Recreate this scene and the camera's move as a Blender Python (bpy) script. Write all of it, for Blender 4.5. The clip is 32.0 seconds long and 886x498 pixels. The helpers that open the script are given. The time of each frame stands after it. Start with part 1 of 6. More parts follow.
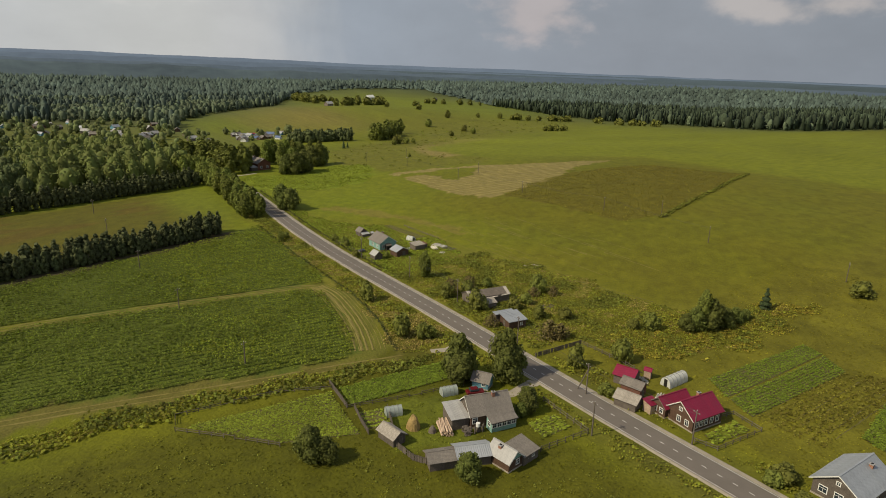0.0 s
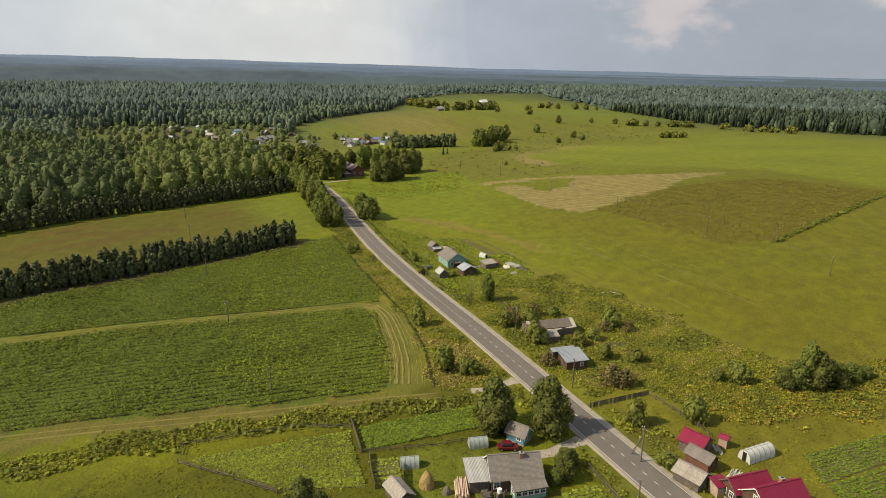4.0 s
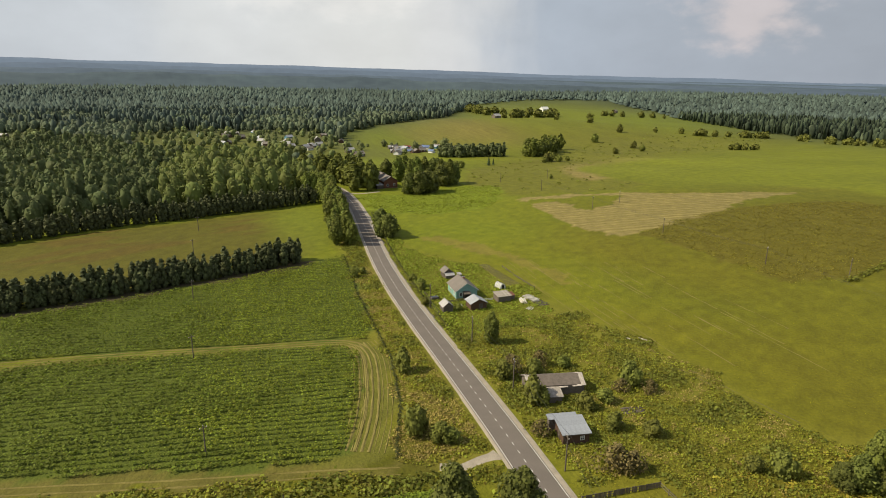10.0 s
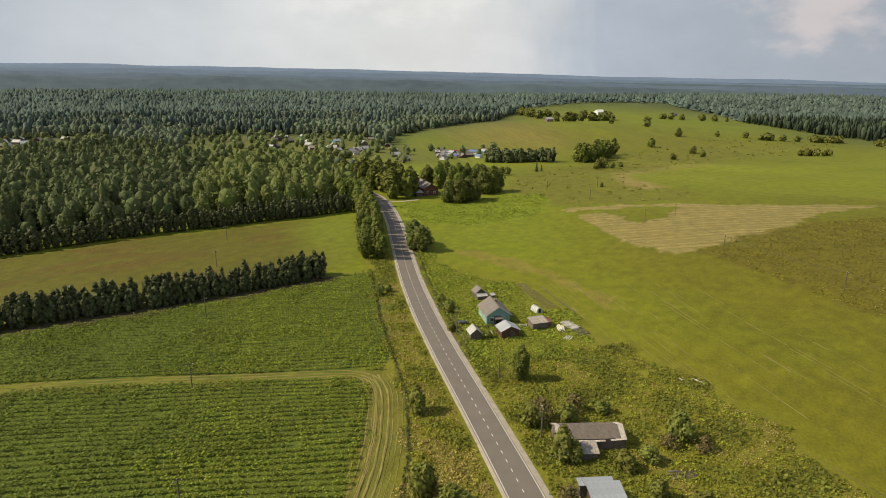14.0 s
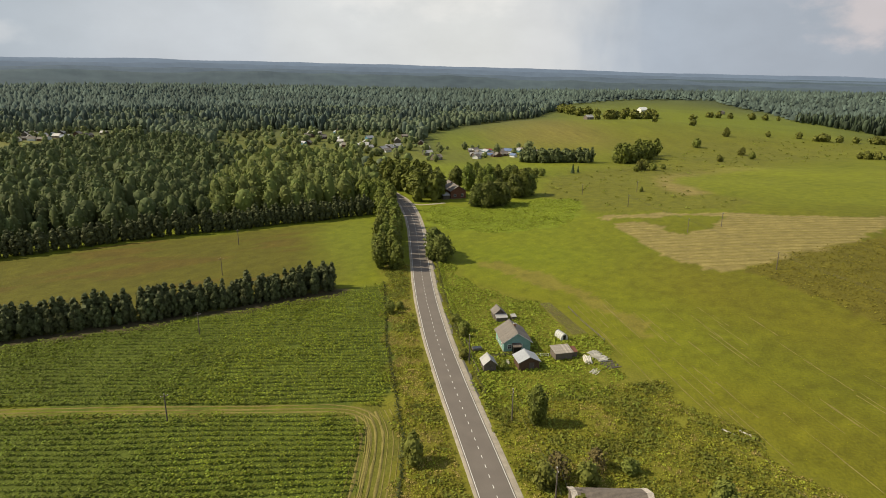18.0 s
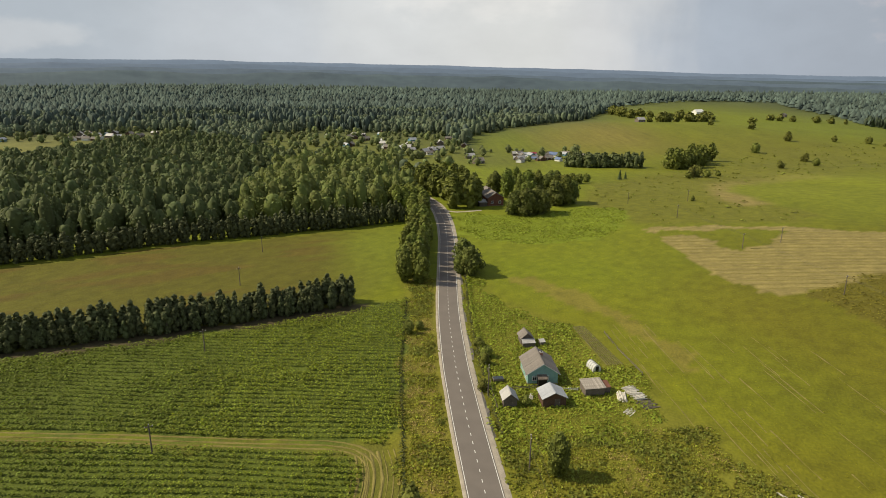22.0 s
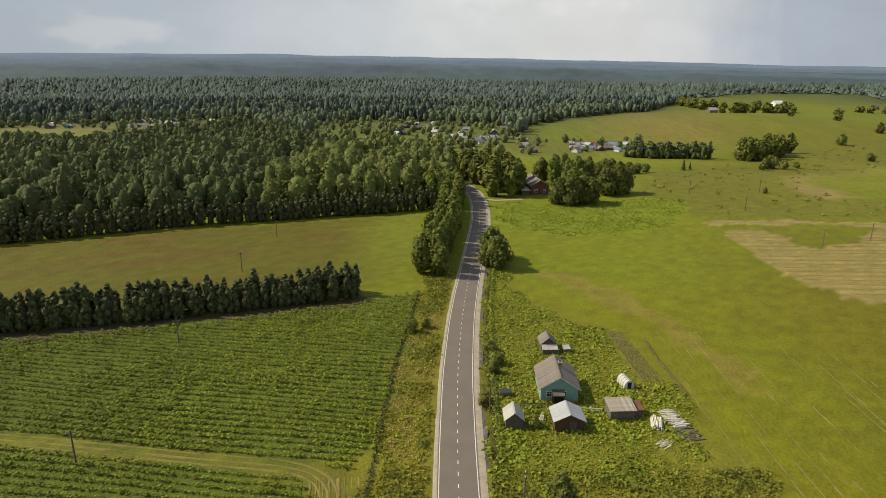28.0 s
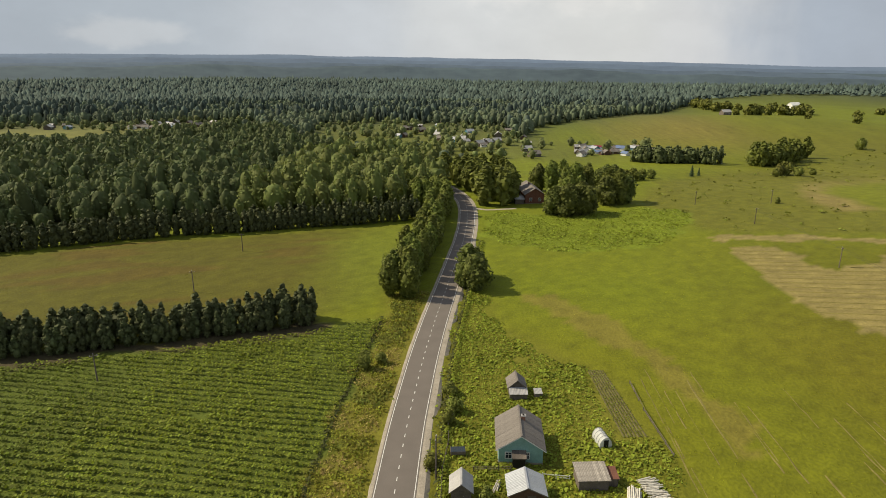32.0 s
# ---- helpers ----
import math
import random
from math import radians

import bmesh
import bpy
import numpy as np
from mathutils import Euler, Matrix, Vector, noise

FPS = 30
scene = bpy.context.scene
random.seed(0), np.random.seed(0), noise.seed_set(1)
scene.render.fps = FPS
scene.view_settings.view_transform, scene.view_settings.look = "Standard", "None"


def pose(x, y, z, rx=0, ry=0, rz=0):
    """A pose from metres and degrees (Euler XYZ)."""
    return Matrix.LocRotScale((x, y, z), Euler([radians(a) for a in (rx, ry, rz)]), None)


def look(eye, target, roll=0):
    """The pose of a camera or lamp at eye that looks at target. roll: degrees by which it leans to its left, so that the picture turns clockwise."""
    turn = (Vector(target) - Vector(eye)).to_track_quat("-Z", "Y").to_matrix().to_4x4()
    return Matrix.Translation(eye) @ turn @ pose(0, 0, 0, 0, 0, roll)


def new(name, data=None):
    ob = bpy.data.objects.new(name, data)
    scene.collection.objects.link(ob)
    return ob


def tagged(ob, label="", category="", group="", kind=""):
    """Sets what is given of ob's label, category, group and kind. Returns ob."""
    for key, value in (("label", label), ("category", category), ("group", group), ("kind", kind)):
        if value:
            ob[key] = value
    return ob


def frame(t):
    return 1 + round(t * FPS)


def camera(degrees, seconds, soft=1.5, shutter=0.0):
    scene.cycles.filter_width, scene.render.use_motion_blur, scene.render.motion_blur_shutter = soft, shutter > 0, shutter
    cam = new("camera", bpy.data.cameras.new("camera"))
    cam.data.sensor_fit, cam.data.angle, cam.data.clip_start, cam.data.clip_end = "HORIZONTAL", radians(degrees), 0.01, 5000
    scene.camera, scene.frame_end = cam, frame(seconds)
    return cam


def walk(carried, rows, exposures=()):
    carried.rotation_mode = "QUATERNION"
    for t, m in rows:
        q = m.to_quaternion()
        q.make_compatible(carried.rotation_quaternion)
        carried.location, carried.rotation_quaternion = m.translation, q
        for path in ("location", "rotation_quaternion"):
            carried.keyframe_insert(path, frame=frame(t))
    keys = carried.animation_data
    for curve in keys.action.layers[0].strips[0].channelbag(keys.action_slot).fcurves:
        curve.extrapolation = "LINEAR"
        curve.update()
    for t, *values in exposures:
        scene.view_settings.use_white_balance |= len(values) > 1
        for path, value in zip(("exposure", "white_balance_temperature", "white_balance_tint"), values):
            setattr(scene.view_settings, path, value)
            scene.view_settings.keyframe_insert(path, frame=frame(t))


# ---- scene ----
cam = camera(71.0, 32.0, soft=0.9)
PATH = [
    (0, (-120.918, -202.04, 66.106), (-119.74, -200.526, 65.539), 1.5),
    (1, (-115.25, -201.043, 66.159), (-114.136, -199.481, 65.594), 1.4),
    (2, (-109.948, -199.939, 66.433), (-108.92, -198.318, 65.869), 1.2),
    (3, (-104.779, -198.892, 66.843), (-103.843, -197.216, 66.282), 0.9),
    (3.5, (-101.826, -198.259, 67.043), (-100.932, -196.561, 66.481), 0.7),
    (4, (-99.135, -197.452, 67.192), (-98.268, -195.739, 66.629), 0.7),
    (4.5, (-96.124, -196.723, 67.183), (-95.285, -194.996, 66.621), 0.6),
    (6.5, (-86.663, -193.14, 67.026), (-85.894, -191.38, 66.471), 0.7),
    (7, (-84.279, -191.662, 66.951), (-83.514, -189.899, 66.398), 0.8),
    (8, (-80.02, -189.066, 67.321), (-79.28, -187.292, 66.769), 0.7),
    (9, (-76.423, -186.241, 67.8), (-75.71, -184.456, 67.249), 0.8),
    (10, (-72.946, -182.76, 67.83), (-72.265, -180.962, 67.282), 0.8),
    (11, (-69.72, -178.835, 67.786), (-69.079, -177.021, 67.239), 0.8),
    (12, (-66.824, -175.351, 68.059), (-66.221, -173.524, 67.512), 0.8),
    (13, (-63.65, -171.881, 68.191), (-63.095, -170.039, 67.644), 0.6),
    (14, (-60.764, -168.027, 67.808), (-60.242, -166.174, 67.266), 0.4),
    (14.5, (-59.429, -165.706, 67.582), (-58.921, -163.848, 67.041), 0.3),
    (16.5, (-53.674, -157.574, 67.884), (-53.219, -155.705, 67.337), 0.4),
    (17, (-52.449, -155.272, 68.128), (-52.007, -153.401, 67.577), 0.5),
    (18, (-49.971, -151.58, 68.375), (-49.568, -149.702, 67.819), 0.6),
    (19, (-47.291, -147.961, 68.568), (-46.931, -146.075, 68.009), 0.5),
    (20, (-44.862, -144.653, 68.284), (-44.532, -142.76, 67.73), 0.4),
    (21, (-42.814, -141.625, 68.56), (-42.505, -139.729, 68.005), 0.6),
    (21.5, (-41.758, -139.983, 68.627), (-41.461, -138.084, 68.072), 0.6),
    (22, (-40.834, -138.469, 68.614), (-40.581, -136.564, 68.059), 0.5),
    (22.5, (-39.852, -137.429, 68.059), (-39.669, -135.517, 67.502), 0.4),
    (23, (-38.71, -136.163, 67.216), (-38.559, -134.249, 66.657), 0.4),
    (23.5, (-37.636, -134.639, 66.271), (-37.495, -132.724, 65.71), 0.4),
    (24, (-36.371, -132.89, 65.346), (-36.245, -130.975, 64.782), 0.3),
    (24.5, (-35.09, -130.94, 64.346), (-34.967, -129.025, 63.782), 0.2),
    (25, (-33.656, -128.867, 63.289), (-33.533, -126.952, 62.727), -0.0),
    (25.5, (-32.249, -126.898, 62.486), (-32.13, -124.983, 61.922), -0.2),
    (27.5, (-26.997, -119.569, 60.533), (-26.94, -117.653, 59.961), -0.0),
    (28, (-25.959, -117.466, 60.249), (-25.906, -115.55, 59.677), 0.3),
    (29, (-22.808, -112.543, 59.955), (-22.759, -110.627, 59.383), 0.3),
    (30, (-19.659, -108.025, 59.914), (-19.628, -106.108, 59.344), 0.3),
    (31, (-16.91, -103.506, 59.943), (-16.889, -101.589, 59.373), 0.3),
    (32, (-14.161, -99.091, 60.131), (-14.15, -97.174, 59.561), 0.3),
]
walk(cam, [(t, look(eye, target, roll)) for t, eye, target, roll in PATH], [(0, -0.36), (2, -0.36), (3, 0.0), (4, 0.07), (7, 0.08), (13, 0.08), (20, 0.05), (26, 0.0), (32, 0.0)])

def sstep(v, a, b):
    u = np.clip((v - a) / (b - a), 0, 1)
    return u * u * (3 - 2 * u)


CREST = [98, 104, 116, 106, 84, 58, 38, 21, 14]   # height of the skyline from north-west to east


def height(x, y):
    """Height of the land: flat by the road, a low rise east of it, a valley ahead, a far hill and wooded ridges."""
    x, y = np.asarray(x, float), np.asarray(y, float)
    r, az = np.hypot(x + 40, y + 140), np.degrees(np.arctan2(x + 40, y + 140))
    z = 9 * sstep(x, 20, 175) / (1 + np.exp((y - 130) / 45)) * (1 - sstep(x, 450, 900))
    z = z - 13 * sstep(y, 150, 470)
    z = z + 15 * np.exp(-(((x - 330) / 230) ** 2) - ((y - 640) / 170) ** 2)
    z = z + 9 * np.exp(-(((x - 560) / 220) ** 2) - ((y - 1000) / 220) ** 2)
    crest = 0.55 * np.interp(az, [-60, -33, -18, -1, 16, 33, 50, 70, 100], CREST) + 13
    z = z + crest * sstep(r, 2300, 4600) + (7 + r / 500) * np.sin(r / 260 + 0.9 * np.sin(az / 11)) * sstep(r, 1000, 1900) * (1 - sstep(r, 3900, 4500))
    z = z + 0.5 * np.sin(x / 23 + y / 31) * np.sin(y / 37 - x / 55) * sstep(np.abs(x + 18), 45, 110)
    return z

# ---- light ----
SUN_AZ, SUN_EL = -77.0, 42.0   # clockwise from +y, and above the horizon
world = bpy.data.worlds.new("sky")
scene.world = world
world.use_nodes = True
wn, wl = world.node_tree.nodes, world.node_tree.links
wn.clear()
sky = wn.new("ShaderNodeTexSky")
sky.sky_type, sky.sun_disc = "NISHITA", False
sky.sun_elevation, sky.sun_rotation = radians(SUN_EL), radians(SUN_AZ)
sky.air_density, sky.dust_density = 1.3, 2.5
def wnode(kind, **values):
    node = wn.new(kind)
    for key, value in values.items():
        node.inputs[key].default_value = value
    return node


def wmath(op, a, b, c=None):
    node = wn.new("ShaderNodeMath")
    node.operation = op
    for i, v in enumerate((a, b) if c is None else (a, b, c)):
        if isinstance(v, (int, float)):
            node.inputs[i].default_value = v
        else:
            wl.new(v, node.inputs[i])
    return node.outputs[0]


tc = wn.new("ShaderNodeTexCoord")
split = wn.new("ShaderNodeSeparateXYZ")
wl.new(tc.outputs["Generated"], split.inputs["Vector"])
sx_, sy_, sz_ = (split.outputs[k] for k in "XYZ")
# grey rain-laden cloud: veils hang from it, so its tone goes by the compass
fall = wn.new("ShaderNodeMapping")
fall.inputs["Scale"].default_value = (1.0, 1.0, 0.5)
wl.new(tc.outputs["Generated"], fall.inputs["Vector"])
streak = wnode("ShaderNodeTexNoise", Scale=6.0, Detail=5.0, Roughness=0.55)
wl.new(fall.outputs["Vector"], streak.inputs["Vector"])
turn = wmath("ARCTAN2", sx_, sy_)
turn = wmath("MULTIPLY_ADD", wmath("SUBTRACT", streak.outputs["Fac"], 0.5), 0.24, turn)
turn = wmath("MULTIPLY_ADD", turn, 0.5 / math.pi, 0.5)
tone = wn.new("ShaderNodeValToRGB")
stops = [(-70, (5.2, 5.7, 6.3)), (-40, (4.6, 5.2, 5.9)), (-24, (5.2, 5.8, 6.4)), (-8, (6.7, 7.1, 7.5)), (3, (7.9, 8.1, 8.1)), (14, (8.3, 8.4, 8.2)), (22, (7.9, 8.0, 8.0)), (29, (4.9, 5.5, 6.3)), (40, (4.5, 5.0, 5.7)), (55, (4.1, 4.5, 5.1)), (75, (3.9, 4.3, 4.9)), (110, (4.8, 5.2, 5.8))]
ramp = tone.color_ramp
ramp.interpolation = "EASE"
while len(ramp.elements) < len(stops):
    ramp.elements.new(0.5)
for el, (deg, col) in zip(ramp.elements, stops):
    el.position = 0.5 + deg / 360.0
    el.color = tuple(c / 10 for c in col) + (1,)
wl.new(turn, tone.inputs["Fac"])
lowsky = wn.new("ShaderNodeVectorMath")
lowsky.operation = "SCALE"
lowsky.inputs["Scale"].default_value = 10.0
wl.new(tone.outputs["Color"], lowsky.inputs[0])
cloud = wnode("ShaderNodeTexNoise", Scale=9.0, Detail=7.0, Roughness=0.55)
stretch = wn.new("ShaderNodeMapping")
stretch.inputs["Scale"].default_value, stretch.inputs["Location"].default_value = (1.0, 1.0, 1.9), (3.1, 0.4, 0.0)
wl.new(tc.outputs["Generated"], stretch.inputs["Vector"])
wl.new(stretch.outputs["Vector"], cloud.inputs["Vector"])
# cumulus heads lit by the sun: compass, height, half width, half height in degrees, strength, colour
last_sky = lowsky.outputs["Vector"]
for az_, el_, wide, high, strength, col in ((45.5, 4.6, 6.0, 2.8, 0.75, (7.6, 6.8, 6.7)), (68, 5.0, 7.5, 1.3, 0.7, (8.0, 7.3, 6.9)), (12, 6.0, 9.0, 2.5, 0.5, (9.6, 9.4, 9.0)), (-31, 5.6, 2.5, 0.9, 0.6, (8.2, 8.3, 8.4)), (64, 7.4, 12, 1.0, 0.7, (3.5, 3.7, 4.2)), (-27, 2.2, 6.0, 1.4, 0.4, (7.6, 7.7, 7.7))):
    da = wmath("DIVIDE", wmath("SUBTRACT", wmath("ARCTAN2", sx_, sy_), radians(az_)), radians(wide))
    de = wmath("DIVIDE", wmath("SUBTRACT", sz_, math.sin(radians(el_))), math.sin(radians(high)))
    d2 = wmath("SQRT", wmath("ADD", wmath("MULTIPLY", da, da), wmath("MULTIPLY", de, de)), 0.0)
    edge = wmath("MULTIPLY_ADD", wmath("SUBTRACT", cloud.outputs["Fac"], 0.5), 3.2, wmath("SUBTRACT", 1.0, d2))
    puff = wnode("ShaderNodeMapRange", **{"From Min": -0.05, "From Max": 0.75, "To Max": strength})
    puff.interpolation_type = "SMOOTHSTEP"
    wl.new(edge, puff.inputs["Value"])
    lit = wn.new("ShaderNodeMix")
    lit.data_type = "RGBA"
    lit.inputs["B"].default_value = (*col, 1)
    wl.new(puff.outputs["Result"], lit.inputs["Factor"])
    wl.new(last_sky, lit.inputs["A"])
    last_sky = lit.outputs["Result"]
veil_amount = wnode("ShaderNodeMapRange", **{"From Min": 0.3, "From Max": 0.7, "To Min": 0.95, "To Max": 1.05})
veiled = wn.new("ShaderNodeVectorMath")
veiled.operation = "SCALE"
cover = wnode("ShaderNodeMapRange", **{"From Min": 0.1, "From Max": 0.7, "To Min": 0.97, "To Max": 0.55})
mix = wn.new("ShaderNodeMix")
mix.data_type = "RGBA"
bg = wnode("ShaderNodeBackground", Strength=0.085)
out = wn.new("ShaderNodeOutputWorld")
wl.new(cloud.outputs["Fac"], veil_amount.inputs["Value"])
wl.new(last_sky, veiled.inputs[0])
wl.new(veil_amount.outputs["Result"], veiled.inputs["Scale"])
wl.new(sz_, cover.inputs["Value"])
wl.new(cover.outputs["Result"], mix.inputs["Factor"])
wl.new(sky.outputs["Color"], mix.inputs["A"])
wl.new(veiled.outputs["Vector"], mix.inputs["B"])
wl.new(mix.outputs["Result"], bg.inputs["Color"])
wl.new(bg.outputs["Background"], out.inputs["Surface"])
sun = new("sun", bpy.data.lights.new("sun", "SUN"))
sun.data.energy, sun.data.angle, sun.data.color = 4.6, radians(0.6), (1.0, 0.89, 0.65)
sd = Vector((math.sin(radians(SUN_AZ)) * math.cos(radians(SUN_EL)), math.cos(radians(SUN_AZ)) * math.cos(radians(SUN_EL)), math.sin(radians(SUN_EL))))
sun.matrix_world = look(sd * 300, (0, 0, 0))


# ---- materials ----
def mat(name, color, rough=0.9, metal=0.0, var=0.3, fine=6.0, coarse=0.5, bump=0.3, island=0.0, each=0.0, ribs=0.0, axis="X", attr="", dist=0.05, thin=0.0, hue=0.0, hard=0.4):
    """A surface with grain at two scales; ribs: ridges to the metre along an axis; island, each: how far pieces and objects differ."""
    m = bpy.data.materials.new(name)
    m.use_nodes = True
    n, l = m.node_tree.nodes, m.node_tree.links
    b = n["Principled BSDF"]
    b.inputs["Roughness"].default_value, b.inputs["Metallic"].default_value = rough, metal
    b.inputs["Specular IOR Level"].default_value = 0.25 if metal == 0 else 0.5
    co = n.new("ShaderNodeTexCoord")
    n1, n2 = n.new("ShaderNodeTexNoise"), n.new("ShaderNodeTexNoise")
    n1.inputs["Scale"].default_value, n1.inputs["Detail"].default_value = coarse, 5
    n2.inputs["Scale"].default_value, n2.inputs["Detail"].default_value = fine, 6
    for k in (n1, n2):
        l.new(co.outputs["Object"], k.inputs["Vector"])
    add = n.new("ShaderNodeMath")
    add.operation = "ADD"
    l.new(n1.outputs["Fac"], add.inputs[0])
    l.new(n2.outputs["Fac"], add.inputs[1])
    val = n.new("ShaderNodeMapRange")
    val.inputs["From Min"].default_value, val.inputs["From Max"].default_value = 1 - hard, 1 + hard
    val.inputs["To Min"].default_value, val.inputs["To Max"].default_value = 1 - var, 1 + var
    l.new(add.outputs[0], val.inputs["Value"])
    last = val.outputs["Result"]
    hs = n.new("ShaderNodeHueSaturation")
    for amount, node, socket in ((island, "ShaderNodeNewGeometry", "Random Per Island"), (each, "ShaderNodeObjectInfo", "Random")):
        if amount:
            g, mr, mu = n.new(node), n.new("ShaderNodeMapRange"), n.new("ShaderNodeMath")
            mr.inputs["To Min"].default_value, mr.inputs["To Max"].default_value = 1 - amount, 1 + amount
            mu.operation = "MULTIPLY"
            l.new(g.outputs[socket], mr.inputs["Value"])
            l.new(mr.outputs["Result"], mu.inputs[0])
            l.new(last, mu.inputs[1])
            last = mu.outputs[0]
            if hue:
                hm = n.new("ShaderNodeMapRange")
                hm.inputs["To Min"].default_value, hm.inputs["To Max"].default_value = 0.5 - hue, 0.5 + hue
                l.new(g.outputs[socket], hm.inputs["Value"])
                l.new(hm.outputs["Result"], hs.inputs["Hue"])
    l.new(last, hs.inputs["Value"])
    if attr:
        at = n.new("ShaderNodeAttribute")
        at.attribute_name = attr
        l.new(at.outputs["Color"], hs.inputs["Color"])
    else:
        hs.inputs["Color"].default_value = (*color, 1)
    l.new(hs.outputs["Color"], b.inputs["Base Color"])
    bp = n.new("ShaderNodeBump")
    bp.inputs["Strength"].default_value, bp.inputs["Distance"].default_value = bump, dist
    l.new(n2.outputs["Fac"], bp.inputs["Height"])
    if ribs:
        wv = n.new("ShaderNodeTexWave")
        wv.bands_direction = axis
        wv.inputs["Scale"].default_value = ribs * 0.314
        wv.inputs["Distortion"].default_value = 0.15
        l.new(co.outputs["Object"], wv.inputs["Vector"])
        bp2 = n.new("ShaderNodeBump")
        bp2.inputs["Strength"].default_value, bp2.inputs["Distance"].default_value = 0.7, 0.04
        l.new(wv.outputs["Fac"], bp2.inputs["Height"])
        l.new(bp.outputs["Normal"], bp2.inputs["Normal"])
        bp = bp2
    l.new(bp.outputs["Normal"], b.inputs["Normal"])
    if thin:
        tr, ms = n.new("ShaderNodeBsdfTranslucent"), n.new("ShaderNodeMixShader")
        l.new(hs.outputs["Color"], tr.inputs["Color"])
        ms.inputs["Fac"].default_value = thin
        l.new(b.outputs["BSDF"], ms.inputs[1])
        l.new(tr.outputs["BSDF"], ms.inputs[2])
        l.new(ms.outputs["Shader"], n["Material Output"].inputs["Surface"])
    return m


GROUND = mat("land", (0.1, 0.1, 0.1), 0.95, var=0.17, fine=1.5, coarse=0.2, bump=0.8, attr="tint", dist=0.3, hard=0.25)
ASPHALT = mat("asphalt", (0.160, 0.137, 0.119), 0.9, var=0.14, fine=9, coarse=0.25, bump=0.15)
PAINT = mat("road_paint", (0.66, 0.64, 0.6), 0.7, var=0.2, fine=7, coarse=1.5)
GRAVEL = mat("gravel", (0.34, 0.295, 0.235), 0.95, var=0.3, fine=5, coarse=0.6, bump=0.6)
LEAF = {
    "birch": mat("birch_leaves", (0.165, 0.190, 0.034), 0.75, var=0.25, fine=3, coarse=0.4, island=0.35, each=0.22, thin=0.28, hue=0.012),
    "willow": mat("willow_leaves", (0.128, 0.146, 0.030), 0.75, var=0.25, fine=3, coarse=0.4, island=0.35, each=0.2, thin=0.28, hue=0.012),
    "shrub": mat("shrub_leaves", (0.175, 0.185, 0.036), 0.8, var=0.25, fine=3, coarse=0.5, island=0.35, each=0.25, thin=0.28, hue=0.014),
    # the hedges' unlit near side is put into this darker leaf colour
    "alder": mat("shade_toned_leaves", (0.098, 0.114, 0.042), 0.75, var=0.25, fine=3, coarse=0.4, island=0.35, each=0.22, thin=0.1, hue=0.012),
    "spruce": mat("spruce_needles", (0.058, 0.084, 0.032), 0.8, var=0.2, fine=3, coarse=0.5, island=0.3, each=0.2, thin=0.06),
    "dry": mat("dry_shrub_twigs", (0.17, 0.135, 0.05), 0.85, var=0.3, fine=4, coarse=0.6, island=0.4, each=0.2, thin=0.15),
}
BARK = mat("bark", (0.16, 0.14, 0.11), 0.9, var=0.35, fine=5, coarse=1.5, bump=0.6)
WOOD_LEAF = mat("wood_leaves", (0.104, 0.128, 0.044), 0.78, var=0.22, fine=0.5, coarse=0.02, island=0.2, thin=0.2, hue=0.012)
# MID_LEAF, FAR_CANOPY, FAR_LEAF: distance haze is put into these paler, bluer colours
MID_LEAF = mat("hazed_mid_leaves", (0.126, 0.156, 0.090), 0.8, var=0.35, fine=0.3, coarse=0.01, island=0.3, thin=0.15, hue=0.012)
GARDEN_LEAF = mat("garden_tree_leaves", (0.165, 0.190, 0.066), 0.8, var=0.35, fine=0.3, coarse=0.02, island=0.3, thin=0.2, hue=0.015)
FAR_CANOPY = mat("hazed_canopy", (0.072, 0.098, 0.080), 0.9, var=0.4, fine=0.06, coarse=0.004, island=0.35, hard=0.3)
# brighter copy of WOOD_LEAF: sunlight on the roadside wood is put into it
SUNLIT_LEAF = mat("sunlit_wood_leaves", (0.158, 0.184, 0.046), 0.75, var=0.22, fine=0.5, coarse=0.02, island=0.2, thin=0.25, hue=0.012)
FAR_LEAF = mat("hazed_far_leaves", (0.088, 0.116, 0.088), 0.85, var=0.4, fine=0.2, coarse=0.006, island=0.4, thin=0.15, hard=0.3)
SPRUCE_WOOD = mat("dark_spruce_wood", (0.056, 0.076, 0.044), 0.85, var=0.4, fine=0.2, coarse=0.006, island=0.45, thin=0.08, hard=0.3)
# two crop colours: sunlight in the first, cloud shade in the second
CROP_LIT = mat("lit_crop_leaves", (0.215, 0.250, 0.022), 0.7, var=0.3, fine=1.2, coarse=0.07, island=0.35, thin=0.4, hue=0.012)
CROP = mat("crop_leaves", (0.158, 0.194, 0.020), 0.7, var=0.3, fine=1.2, coarse=0.07, island=0.35, thin=0.4, hue=0.012)
WEED = mat("weed_leaves", (0.272, 0.268, 0.030), 0.75, var=0.45, fine=0.6, coarse=0.09, island=0.4, thin=0.4, hue=0.026)
FRESH = mat("fresh_broad_leaves", (0.245, 0.285, 0.028), 0.75, var=0.3, fine=0.8, coarse=0.1, island=0.35, thin=0.3, hue=0.012)
DRYGRASS = mat("dry_grass_blades", (0.340, 0.268, 0.080), 0.85, var=0.35, fine=0.8, coarse=0.1, island=0.35, thin=0.3, hue=0.012)
SWARD = mat("coarse_sward_blades", (0.185, 0.192, 0.028), 0.85, var=0.35, fine=0.8, coarse=0.1, island=0.35, thin=0.3, hue=0.012)
DITCH = mat("dark_ditch_leaves", (0.075, 0.082, 0.024), 0.85, var=0.35, fine=0.9, coarse=0.12, island=0.35, thin=0.15, hue=0.012)
